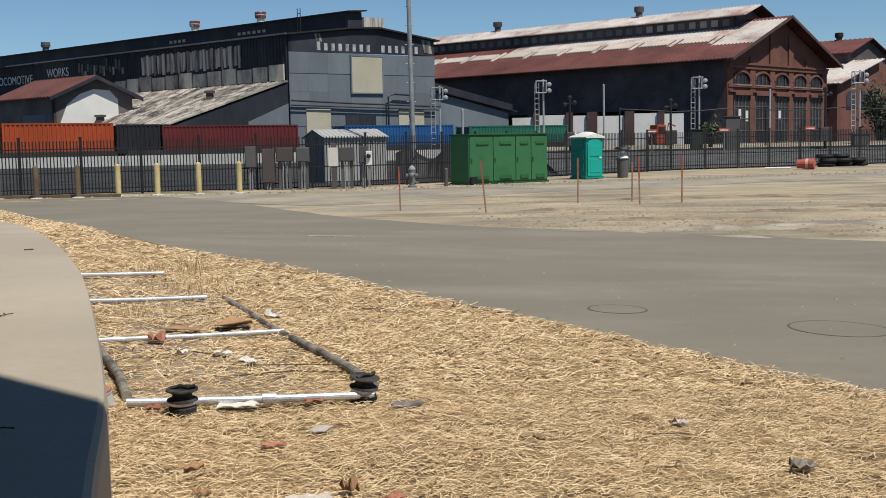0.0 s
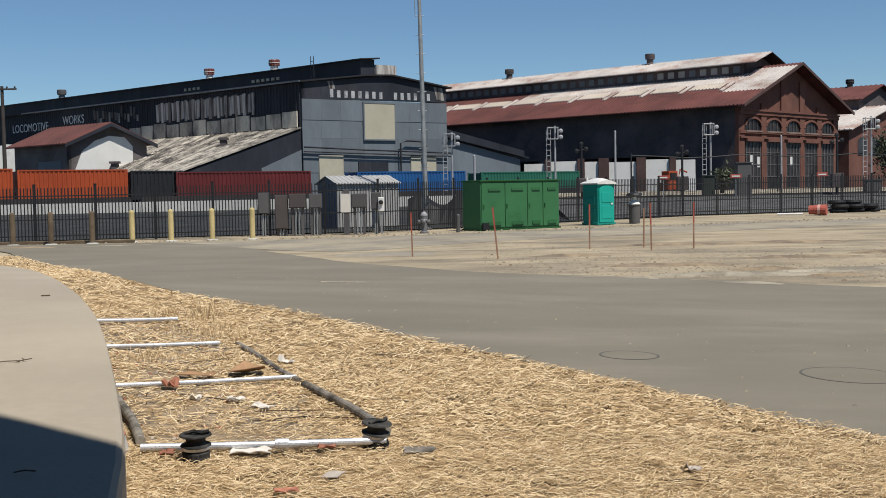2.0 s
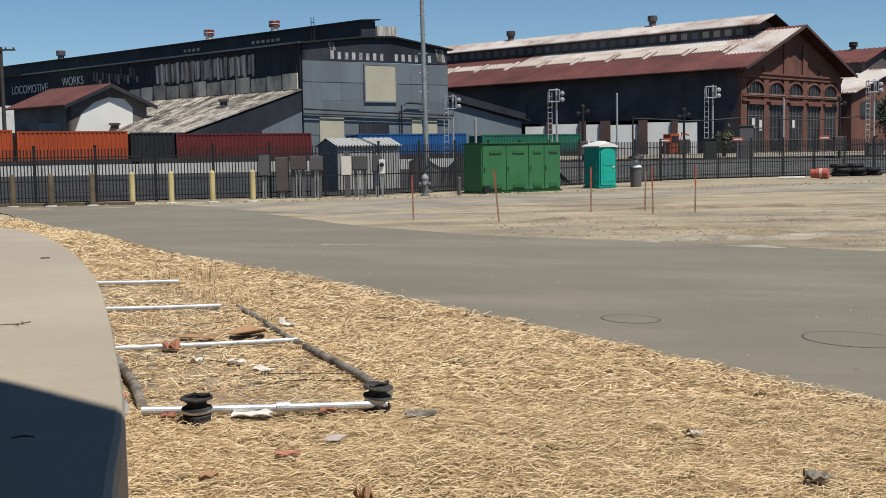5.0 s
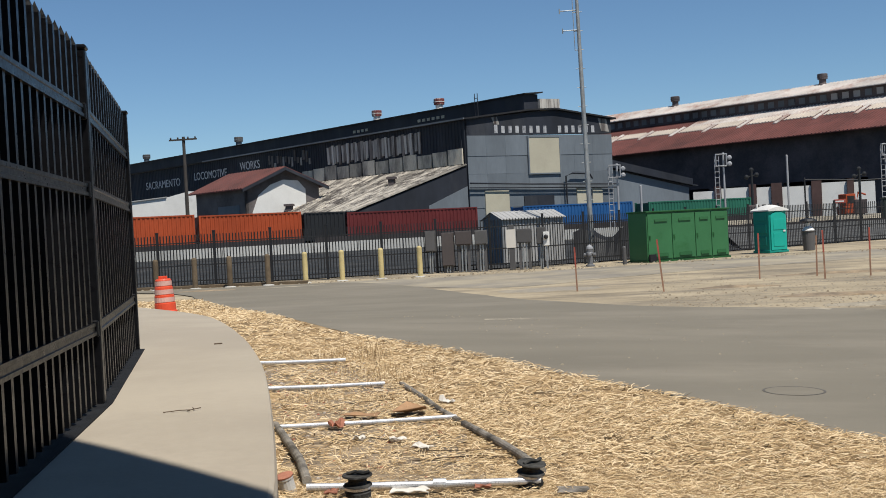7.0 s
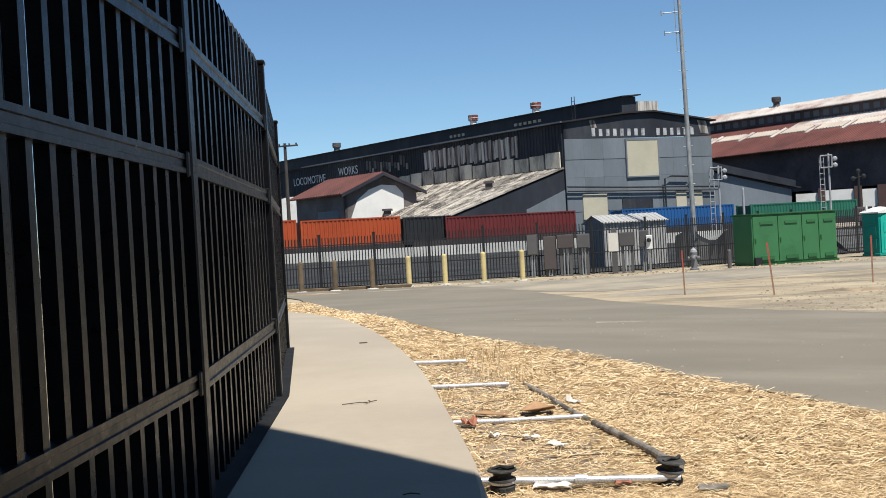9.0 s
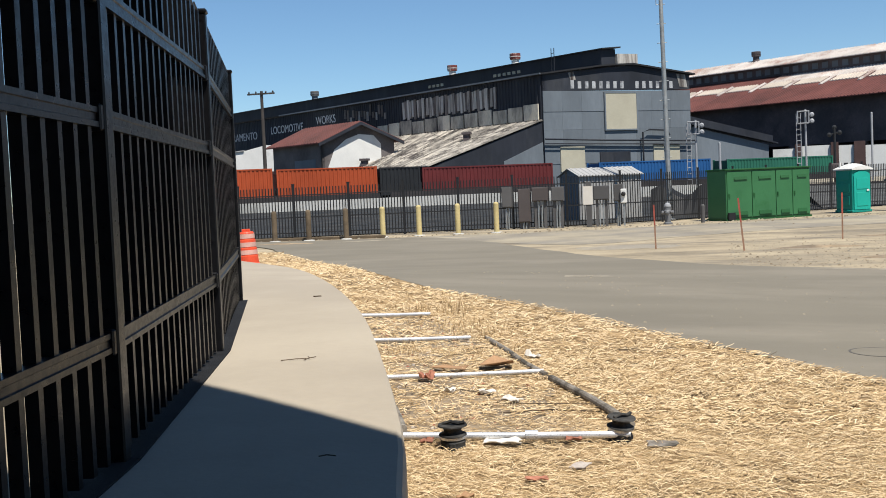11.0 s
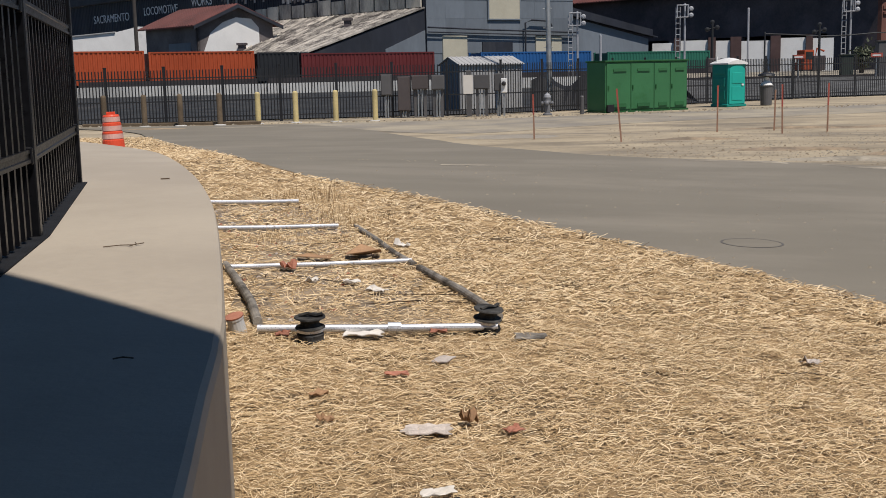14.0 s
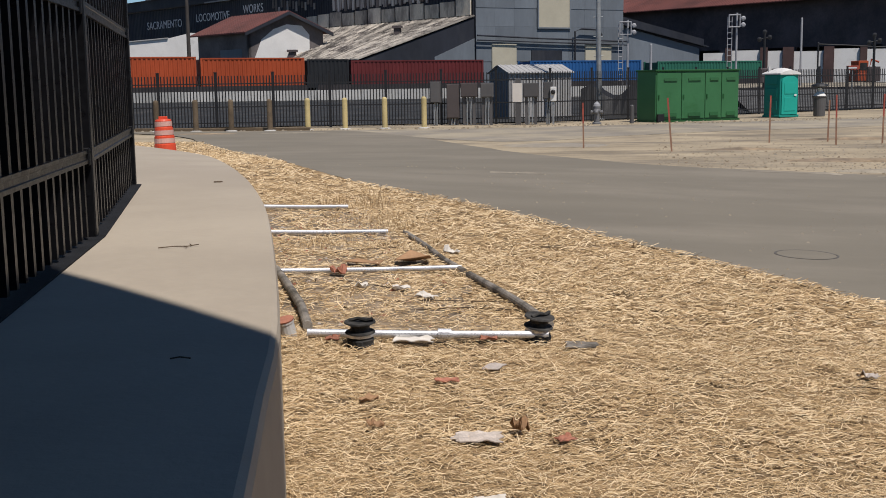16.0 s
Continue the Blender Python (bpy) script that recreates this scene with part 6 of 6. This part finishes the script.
def build_verge():
    bm = bmesh.new()
    ys = [-8.0 + 0.9 * i for i in range(10)] + [1.0 + 0.16 * i for i in range(70)] + [12.2 + 0.4 * i for i in range(60)]
    rows = []
    m = 48
    for y in ys:
        a, b = x_at(WE, y) - 0.05, x_at(RN, y)
        row = []
        for j in range(m + 1):
            x = a + (b - a) * j / m
            e = min(1.0, (m - j) / 3)
            z = ground_z(x, y) + 0.006 + e * (0.018 + 0.022 * noise.noise(Vector((x * 2.3, y * 2.3, 0))) + 0.012 * noise.noise(Vector((x * 7, y * 7, 4))))
            if j == m:
                x += 0.07 * noise.noise(Vector((y * 2.1, 0, 7))) + 0.03 * noise.noise(Vector((y * 9, 0, 2)))
            row.append(bm.verts.new((x, y, z)))
        rows.append(row)
    for p, q in zip(rows, rows[1:]):
        for j in range(m):
            bm.faces.new((p[j], p[j + 1], q[j + 1], q[j]))
    ob = link_mesh("verge", bm, M_STRAWBED)
    tagged(ob, "verge matted with cut dry straw between walkway and road", "ground", kind="structure")


build_verge()


def straw_material():
    m = bpy.data.materials.new("dry_straw")
    m.use_nodes = True
    N, K = m.node_tree.nodes, m.node_tree.links
    g = N.new("ShaderNodeNewGeometry")
    r = N.new("ShaderNodeValToRGB")
    r.color_ramp.elements[0].color = (0.20, 0.125, 0.06, 1)
    r.color_ramp.elements[1].color = (0.74, 0.58, 0.37, 1)
    e = r.color_ramp.elements.new(0.5)
    e.color = (0.47, 0.325, 0.165, 1)
    K.new(g.outputs["Random Per Island"], r.inputs[0])
    K.new(r.outputs[0], N["Principled BSDF"].inputs["Base Color"])
    N["Principled BSDF"].inputs["Roughness"].default_value = 0.75
    N["Principled BSDF"].inputs["Specular IOR Level"].default_value = 0.25
    return m


M_STRAW = straw_material()


def build_straw():
    rng = np.random.RandomState(7)
    V, F = [], []
    bands = [(2.6, 5.5, 4200, 0.0015, 0.105), (5.5, 8.5, 3000, 0.0020, 0.115), (8.5, 12.0, 1350, 0.0034, 0.14), (12.0, 18.0, 480, 0.0045, 0.16), (18.0, 36.0, 150, 0.007, 0.17)]
    for y0, y1, dens, wid, ln in bands:
        wmax = max(x_at(RN, y) - x_at(WE, y) for y in (y0, (y0 + y1) / 2, y1))
        lim = 4.2 if y0 < 5 else 99
        n = int(dens * (y1 - y0) * min(wmax, lim + 1.2) * 1.0)
        for _ in range(n):
            y = rng.uniform(y0, y1)
            a, b = x_at(WE, y), x_at(RN, y)
            x = a + rng.uniform(-0.0, min(wmax, lim + 1.2))
            if x > b + rng.normal(0, 0.05) or x < a + 0.02:
                continue
            if -0.62 * (y - 7.5) - 2.4 < x < -0.62 * (y - 7.6) - 0.8 and 7.5 < y < 15 and rng.uniform() < 0.45:
                continue                                    # thinner inside the old gate frame
            if noise.noise(Vector((x * 4.3, y * 4.3, 2.0))) + 0.6 * noise.noise(Vector((x * 11, y * 11, 5.0))) < -0.12 and rng.uniform() < 0.5:
                continue                                    # worn thin in places
            t = rng.normal(0.12, 0.75) if rng.uniform() < 0.7 else rng.uniform(0, math.pi)
            l = ln * rng.uniform(0.3, 1.1)
            dx, dy = math.cos(t) * l / 2, math.sin(t) * l / 2
            bend = rng.normal(0, 0.12) * l
            nx, ny = -math.sin(t) * wid * rng.uniform(0.6, 1.3), math.cos(t) * wid * rng.uniform(0.6, 1.3)
            z = ground_z(x, y) + 0.03 + 0.022 * noise.noise(Vector((x * 2.3, y * 2.3, 0))) + rng.uniform(-0.004, 0.022)
            tilt = rng.normal(0, 0.13) * l
            k = len(V)
            mx, my, mz = x - math.sin(t) * bend, y + math.cos(t) * bend, z + rng.uniform(0, 0.012)
            for px, py, pz in ((x - dx, y - dy, z - tilt), (mx, my, mz), (x + dx, y + dy, z + tilt)):
                V.append((px - nx, py - ny, pz))
                V.append((px + nx, py + ny, pz + wid * 0.8))
            F.append((k, k + 1, k + 3, k + 2))
            F.append((k + 2, k + 3, k + 5, k + 4))
    me = bpy.data.meshes.new("straw")
    me.from_pydata(V, [], F)
    me.materials.append(M_STRAW)
    ob = new("straw", me)
    tagged(ob, "loose cut straw scattered over the verge", "straw", kind="stuff")


build_straw()


def build_weeds():
    """Upright dry weeds near the far bars of the old frame and along the dirt."""
    rng = np.random.RandomState(3)
    V, F = [], []
    spots = [(-3.85, 15.25, 0.35, 60, 0.32), (-3.4, 13.9, 0.6, 120, 0.16), (-3.0, 13.3, 0.7, 120, 0.16), (-2.6, 11.9, 0.5, 60, 0.12), (-3.4, 11.8, 0.6, 90, 0.14), (-2.3, 8.9, 0.5, 60, 0.10), (-4.35, 15.3, 0.4, 60, 0.16)]
    for cx, cy, r, n, h in spots:
        for _ in range(n):
            x, y = cx + rng.normal(0, r * 0.5), cy + rng.normal(0, r * 0.5)
            z = ground_z(x, y) + 0.01
            hh = h * rng.uniform(0.4, 1.1)
            lx, ly = rng.normal(0, 0.35) * hh, rng.normal(0, 0.35) * hh
            w = 0.004
            k = len(V)
            for f in (0, 0.55, 1):
                px, py, pz = x + lx * f * f, y + ly * f * f, z + hh * f
                ww = w * (1 - 0.7 * f)
                V.append((px - ww, py, pz))
                V.append((px + ww, py, pz))
            F.append((k, k + 1, k + 3, k + 2))
            F.append((k + 2, k + 3, k + 5, k + 4))
    me = bpy.data.meshes.new("dry_weeds")
    me.from_pydata(V, [], F)
    me.materials.append(M_STRAW)
    tagged(new("dry_weeds", me), "sparse upright dry weeds", "weeds", kind="stuff")


build_weeds()


# ---------------- old sliding-gate frame lying in the straw ----------------
def on(x, y, z=0.0):
    return Vector((x, y, ground_z(x, y) + 0.03 + z))


def build_gate_frame():
    root = thing("pipe_gate", "old galvanised pipe gate frame lying flat in the straw", "gate")
    bars = [((-2.33, 7.50), (-0.70, 7.88), 0.027, 0.06), ((-3.34, 9.87), (-1.77, 10.56), 0.022, 0.045), ((-4.38, 12.17), (-2.98, 12.69), 0.024, 0.05), ((-5.25, 14.39), (-4.02, 14.80), 0.026, 0.06)]
    for a, b, r, z in bars:
        bm = bmesh.new()
        tube(bm, [on(*a, z), on((a[0] + b[0]) / 2, (a[1] + b[1]) / 2, z - 0.006), on(*b, z)], r, 12)
        part("crossbar", bm, M_GALV, root, "bright galvanised crossbar")
    bm = bmesh.new()
    tube(bm, [on(-1.45, 7.70, 0.06), on(-1.36, 7.72, 0.06)], 0.037, 12)
    part("coupling", bm, M_GALV, root)
    bm = bmesh.new()
    tube(bm, [on(-2.40, 7.74, 0.05), on(-2.66, 8.4, 0.06), on(-3.1, 9.36, 0.05), on(-3.42, 10.05, 0.03)], 0.036, 12)
    part("side_rail", bm, M_PIPE, root, "dull weathered side pipe")
    bm = bmesh.new()
    tube(bm, [on(-0.72, 8.2, 0.06), on(-0.95, 8.8, 0.05), on(-1.13, 9.21, 0.045), on(-1.64, 10.23, 0.035)], 0.035, 12)
    part("side_rail", bm, M_PIPE, root, "dull weathered side pipe")
    bm = bmesh.new()
    tube(bm, [on(-1.72, 10.42, 0.03), on(-2.02, 11.02, 0.03), on(-2.36, 11.84, 0.03), on(-2.85, 13.0, 0.005)], 0.032, 10)
    part("side_rail", bm, M_PIPE, root, "half-buried side pipe")


build_gate_frame()


tagged(sheet("soil_patch", [(-2.45, 7.75, 0), (-3.5, 10.2, 0), (-5.3, 14.9, 0)], [(-1.0, 8.1, 0), (-1.95, 10.6, 0), (-3.7, 14.6, 0)], 0.034, 30, 8, M_SOIL, 0.25), "trodden grey soil inside the fallen gate", "ground", kind="structure")


def rubble():
    rng = np.random.RandomState(5)
    V, F = [], []
    for i in range(420):
        t = rng.uniform(0, 1)
        y = 7.9 + 7.0 * t
        a, b = -2.45 - 0.41 * (y - 7.75), -0.95 - 0.42 * (y - 8.1)
        x = rng.uniform(a, b)
        s = rng.uniform(0.006, 0.022)
        z = ground_z(x, y) + 0.035
        k = len(V)
        for dx, dy, dz in ((-1, -0.6, 0), (1, -0.8, 0), (0.8, 0.9, 0), (-0.7, 0.8, 0), (-0.4, -0.3, 0.8), (0.5, -0.2, 0.9), (0.2, 0.5, 0.7)):
            V.append((x + dx * s * rng.uniform(0.6, 1.4), y + dy * s * rng.uniform(0.6, 1.4), z + dz * s))
        F += [(k, k + 1, k + 5, k + 4), (k + 1, k + 2, k + 6, k + 5), (k + 2, k + 3, k + 6), (k + 3, k, k + 4), (k + 3, k + 4, k + 6), (k + 4, k + 5, k + 6)]
    me = bpy.data.meshes.new("rubble")
    me.from_pydata(V, [], F)
    for m in (M_RAG, M_RED, M_SOIL):
        me.materials.append(m)
    for i, f in enumerate(me.polygons):
        f.material_index = (i // 6 * 7) % 11 % 3
    tagged(new("rubble", me), "small pale and brick-red crumbs of rubble", "rubble", kind="stuff")


rubble()


def build_roller(x, y, turn, tip):
    root = thing("gate_roller", "black rubber gate roller with a steel band", "gate roller", Matrix.Translation(on(x, y, -0.02)) @ pose(0, 0, 0, tip, 0, turn) @ Matrix.Scale(0.74, 4), "gate rollers")
    bm = bmesh.new()
    lathe(bm, [(0.07, 0.0), (0.125, 0.0), (0.13, 0.02), (0.12, 0.075), (0.125, 0.11), (0.10, 0.13)], 20)
    part("lower_block", bm, M_DUSTRUB, root)
    bm = bmesh.new()
    box(bm, -0.035, 0.035, -0.145, -0.10, 0.0, 0.12)
    bev(bm, 0.01, 1)
    part("lug", bm, M_DUSTRUB, root)
    bm = bmesh.new()
    lathe(bm, [(0.10, 0.13), (0.122, 0.135), (0.122, 0.16), (0.10, 0.165)], 20)
    part("steel_band", bm, M_GALV, root)
    bm = bmesh.new()
    lathe(bm, [(0.085, 0.165), (0.14, 0.17), (0.135, 0.18), (0.095, 0.195), (0.085, 0.22), (0.10, 0.245), (0.145, 0.262), (0.14, 0.275), (0.05, 0.27)], 22)
    part("wheel", bm, M_DUSTRUB, root)
    bm = bmesh.new()
    tube(bm, [(-0.1, 0.02, 0.275), (-0.02, 0.0, 0.30), (0.06, -0.02, 0.285), (0.12, -0.02, 0.30)], 0.018, 8)
    part("clip", bm, M_DUSTRUB, root)


build_roller(-1.93, 7.42, 10, 3)
build_roller(-0.79, 7.93, 60, 9)

# length of black hose
bm = bmesh.new()
pts = [on(-1.12, 4.13, 0.0), on(-1.0, 4.25, 0.02), on(-0.86, 4.38, 0.025), on(-0.81, 4.415, 0.02), on(-0.68, 4.51, 0.03), on(-0.55, 4.61, 0.035)]
tube(bm, pts, [0.016, 0.026, 0.029, 0.026, 0.037, 0.034], 14)
tagged(link_mesh("black_hose", bm, M_RUBBER), "cut length of thick black hose lying in the straw", "hose")


def crumpled(name, x, y, w, d, h, material, label, category, seed, turn=0.0, n=7):
    """A thin bent sheet with thickness, folded at random."""
    rng = random.Random(seed)
    bm = bmesh.new()
    top = []
    for i in range(n):
        row = []
        for j in range(n):
            u, v = i / (n - 1) - 0.5, j / (n - 1) - 0.5
            edge = 1 - 0.25 * rng.random() * (i in (0, n - 1) or j in (0, n - 1))
            row.append(bm.verts.new((u * w * edge, v * d * edge, 0.012 + h * abs(noise.noise(Vector((u * 3 + seed, v * 3, seed * 0.7)))) * 1.6)))
        top.append(row)
    for a, b in zip(top, top[1:]):
        for j in range(n - 1):
            bm.faces.new((a[j], a[j + 1], b[j + 1], b[j]))
    bm.normal_update()
    bmesh.ops.solidify(bm, geom=list(bm.faces), thickness=0.006)
    ob = link_mesh(name, bm, material)
    ob.matrix_world = Matrix.Translation(on(x, y, 0.018)) @ pose(0, 0, 0, 0, 0, turn)
    return tagged(ob, label, category)


crumpled("pale_rag", -0.84, 5.57, 0.28, 0.17, 0.02, M_RAG, "soiled pale cloth lying in the straw", "rag", 2, 8)
crumpled("card_scrap", -0.65, 5.76, 0.07, 0.11, 0.06, M_CARD, "torn corner of brown cardboard", "cardboard", 5, 30)
crumpled("tile_scrap", -0.96, 7.0, 0.12, 0.17, 0.006, M_RAG, "small pale broken tile", "scrap", 9, -12, 4)
crumpled("red_scrap", -1.19, 6.61, 0.16, 0.09, 0.015, M_RED, "faded red torn plastic", "litter", 11, 10)
crumpled("red_scrap", -0.41, 5.66, 0.11, 0.08, 0.025, M_RED, "faded red torn plastic", "litter", 14, 40)
crumpled("white_bag", -1.60, 7.58, 0.30, 0.15, 0.022, M_PAPER, "crumpled white plastic bag against a pipe", "plastic bag", 16, 5)
crumpled("white_scrap", -0.66, 4.72, 0.17, 0.05, 0.03, M_PAPER, "crumpled white paper behind the hose", "litter", 18, 25)
crumpled("grey_plate", -0.46, 7.74, 0.24, 0.20, 0.006, M_PIPE, "flat dull grey plate half covered by straw", "scrap", 21, 5, 5)
crumpled("cardboard_sheet", -2.30, 10.80, 0.40, 0.30, 0.11, M_CARD, "folded brown cardboard between the pipes", "cardboard", 23, 15, 3)
crumpled("cardboard_sheet", -2.72, 10.58, 0.42, 0.16, 0.04, M_CARD, "flattened brown cardboard between the pipes", "cardboard", 25, -6, 4)
crumpled("white_scrap", -2.03, 11.5, 0.18, 0.12, 0.06, M_PAPER, "crumpled pale paper scrap among the straw", "litter", 27, 0)
crumpled("red_scrap", -2.80, 9.98, 0.16, 0.12, 0.07, M_RED, "crumpled orange-red plastic by a crossbar", "litter", 29, 0)
crumpled("white_scrap", -2.43, 9.4, 0.10, 0.10, 0.04, M_PAPER, "crumpled pale paper scrap among the straw", "litter", 31, 0)
crumpled("white_scrap", -2.1, 9.43, 0.16, 0.1, 0.03, M_PAPER, "crumpled pale paper scrap among the straw", "litter", 33, 20)
crumpled("white_scrap", -1.82, 9.13, 0.2, 0.12, 0.03, M_PAPER, "crumpled pale paper scrap among the straw", "litter", 34, -20)
crumpled("red_scrap", -2.14, 7.46, 0.11, 0.08, 0.03, M_RED, "broken orange brick crumbs along the pipe", "rubble", 36, 8)
crumpled("red_scrap", -1.1, 7.74, 0.13, 0.06, 0.025, M_RED, "broken orange brick crumbs along the pipe", "rubble", 38, 8)
crumpled("leaf_clod", -1.39, 5.65, 0.10, 0.07, 0.035, M_CARD, "dark curled dead leaf on straw", "leaf", 40, 0, 5)
crumpled("leaf_clod", -1.54, 6.11, 0.12, 0.06, 0.03, M_CARD, "dark curled dead leaf on straw", "leaf", 42, 30, 5)
crumpled("leaf_clod", 1.0, 4.85, 0.11, 0.08, 0.04, M_CARD, "dark curled dead leaf on straw", "leaf", 44, 30, 5)
crumpled("glass_shard", 1.35, 7.35, 0.12, 0.1, 0.04, M_RAG, "pale shard among the straw", "litter", 45, 30, 5)
crumpled("grey_rag", 1.85, 6.35, 0.16, 0.12, 0.06, M_PIPE, "crumpled grey rag in the straw", "rag", 47, 0, 5)
root = thing("paint_can", "dented pale paint can beside the walkway", "can", Matrix.Translation(on(-2.50, 7.62, -0.02)) @ pose(0, 0, 0, 14, -8, 0) @ Matrix.Scale(0.7, 4))
bm = bmesh.new()
lathe(bm, [(0.08, 0.0), (0.085, 0.01), (0.083, 0.17), (0.09, 0.18), (0.09, 0.2), (0.075, 0.2)], 16)
part("can", bm, M_CONCW, root)
bm = bmesh.new()
lathe(bm, [(0.092, 0.2), (0.095, 0.215), (0.06, 0.22)], 16)
part("lid", bm, M_RED, root)


def sticks(name, x, y, z, branches, r, label):
    bm = bmesh.new()
    for b in branches:
        tube(bm, [Vector((x + p[0], y + p[1], z + p[2])) for p in b], r, 6)
    return tagged(link_mesh(name, bm, M_TWIG), label, "twig")


sticks("twig", -2.02, 4.77, 1.160, [[(-0.10, -0.04, 0), (-0.03, -0.015, 0.004), (0.02, 0.0, 0.003), (0.055, 0.04, 0.006)], [(0.0, 0.0, 0.003), (0.03, -0.03, 0.003)], [(0.03, 0.02, 0.004), (0.01, 0.05, 0.005)]], 0.0024, "forked dead twig lying on the concrete")
sticks("twig", -1.18, 2.78, 1.162, [[(-0.025, 0.0, 0), (0.0, 0.006, 0.004), (0.03, 0.004, 0.002)]], 0.0022, "short dark twig lying on the shaded concrete")
sticks("twig", -3.15, 8.05, 1.160, [[(-0.035, 0, 0), (0.03, 0.006, 0.002)]], 0.005, "short dead twig lying on the concrete")
for k, (x, y, l, a) in enumerate(((-1.75, 9.0, 1.3, 0.1), (-1.5, 8.75, 0.8, 0.16), (-2.5, 9.6, 0.9, -0.5), (-3.0, 11.4, 0.9, 0.7), (1.3, 7.1, 0.35, -0.25), (-1.3, 8.85, 0.5, -0.1))):
    sticks("twig", x, y, ground_z(x, y) + 0.045, [[(-l / 2 * math.cos(a), -l / 2 * math.sin(a), 0), (0, 0.02, 0.012), (l / 2 * math.cos(a), l / 2 * math.sin(a), 0)]], 0.004, "thin dead stick lying in the straw")


# ---------------- road details ----------------
def build_manhole(x, y, r):
    root = thing("manhole_cover", "round worn iron manhole cover set flush in the asphalt", "manhole cover", Matrix.Translation((x, y, ground_z(x, y) + 0.008)) @ pose(0, 0, 0, 0.1, 2.0, 0), "manhole covers")
    bm = bmesh.new()
    lathe(bm, [(r, -0.01), (r, 0.003), (r - 0.024, 0.004), (r - 0.024, -0.01)], 44, None, False)
    part("ring", bm, M_IRON, root)
    bm = bmesh.new()
    lathe(bm, [(r - 0.026, -0.01), (r - 0.026, 0.003), (r * 0.5, 0.005), (0.02, 0.005)], 44)
    part("lid", bm, M_ROAD, root)


build_manhole(1.64, 12.85, 0.34)
build_manhole(3.78, 11.75, 0.52)


def pebbles():
    rng = np.random.RandomState(11)
    V, F = [], []
    for i in range(4600):
        if i < 160:
            y = rng.uniform(9, 24)
            x = x_at(RN, y) + rng.uniform(0.2, 8)
            s = rng.uniform(0.01, 0.025)
        elif i < 3900:
            x = rng.uniform(0, 18)
            y = 25.6 - 0.33 * x + abs(rng.normal(0, 5.5))
            s = rng.uniform(0.01, 0.026) * (1.8 if rng.uniform() < 0.08 else 0.9)
        else:
            x, y = rng.uniform(-22, 28), 0
            y = 46.5 + (x + 8) * 0.42 + rng.uniform(-0.5, 2.5) if x > -8 else 46.2 + rng.uniform(-0.5, 1.2)
            s = rng.uniform(0.02, 0.07)
        z = ground_z(x, y) - (0.022 if i >= 160 else -0.006)
        k = len(V)
        for dx, dy, dz in ((-1, -0.6, 0), (1, -0.8, 0), (0.8, 0.9, 0), (-0.7, 0.8, 0), (-0.4, -0.3, 0.8), (0.5, -0.2, 0.9), (0.2, 0.5, 0.7)):
            V.append((x + dx * s * rng.uniform(0.7, 1.2), y + dy * s * rng.uniform(0.7, 1.2), z + dz * s))
        F += [(k, k + 1, k + 5, k + 4), (k + 1, k + 2, k + 6, k + 5), (k + 2, k + 3, k + 6), (k + 3, k, k + 4), (k + 3, k + 4, k + 6), (k + 4, k + 5, k + 6)]
    me = bpy.data.meshes.new("pebbles")
    me.from_pydata(V, [], F)
    me.materials.append(M_GRAVEL)
    me.materials.append(M_CLOD)
    for i, f in enumerate(me.polygons):
        f.material_index = 1 if i // 6 > 160 and i // 6 % 2 else 0
    tagged(new("pebbles", me), "scattered small stones on road and dirt", "stones", kind="stuff")


pebbles()


def dirt_patches():
    """Low ridges of paler and darker soil on the open lot, and dry tufts."""
    spec = [(-2.9, 34.0, 1.6, 0.8, M_GRAVEL), (8.5, 28.0, 3.0, 0.7, M_DIRT), (12.5, 25.5, 2.2, 0.5, M_DIRT), (9.8, 37.0, 2.0, 0.6, M_SOIL), (4.5, 27.5, 1.6, 0.35, M_SOIL), (13.2, 22.8, 1.6, 0.7, M_STAKEW), (15, 40, 3, 0.8, M_DIRT), (-17.3, 42.6, 1.8, 0.5, M_SOIL), (8.2, 29.5, 1.5, 0.28, M_SOIL), (10.6, 30.6, 0.9, 0.22, M_SOIL), (6.4, 26.2, 0.8, 0.2, M_SOIL), (7.6, 24.6, 0.7, 0.16, M_SOIL), (11.2, 27.2, 1.6, 0.22, M_SOIL), (2.4, 31.5, 1.2, 0.2, M_SOIL), (6.0, 36.5, 2.2, 0.3, M_SOIL), (13.5, 33.0, 1.8, 0.3, M_SOIL), (9.0, 25.8, 2.4, 0.4, M_PALEDUST), (5.6, 24.9, 2.0, 0.35, M_PALEDUST)]
    for k, (x, y, a, b, m) in enumerate(spec):
        bm = bmesh.new()
        rows = []
        for i in range(13):
            row = []
            for j in range(7):
                u, v = i / 6 - 1, j / 3 - 1
                rr = 1 + 0.35 * noise.noise(Vector((u * 2 + k, v * 2, k)))
                f = max(0, 1 - u * u) * max(0, 1 - v * v)
                row.append(bm.verts.new((x + u * a * rr, y + v * b * rr, ground_z(x + u * a * rr, y + v * b * rr) - 0.026 + f * (0.07 + 0.04 * noise.noise(Vector((u * 4, v * 4, k + 3)))))))
            rows.append(row)
        for p, q in zip(rows, rows[1:]):
            for j in range(6):
                bm.faces.new((p[j], p[j + 1], q[j + 1], q[j]))
        tagged(link_mesh("dirt_heap", bm, m), "low flattened heap of soil and dry weeds", "dirt heap", kind="structure")


dirt_patches()
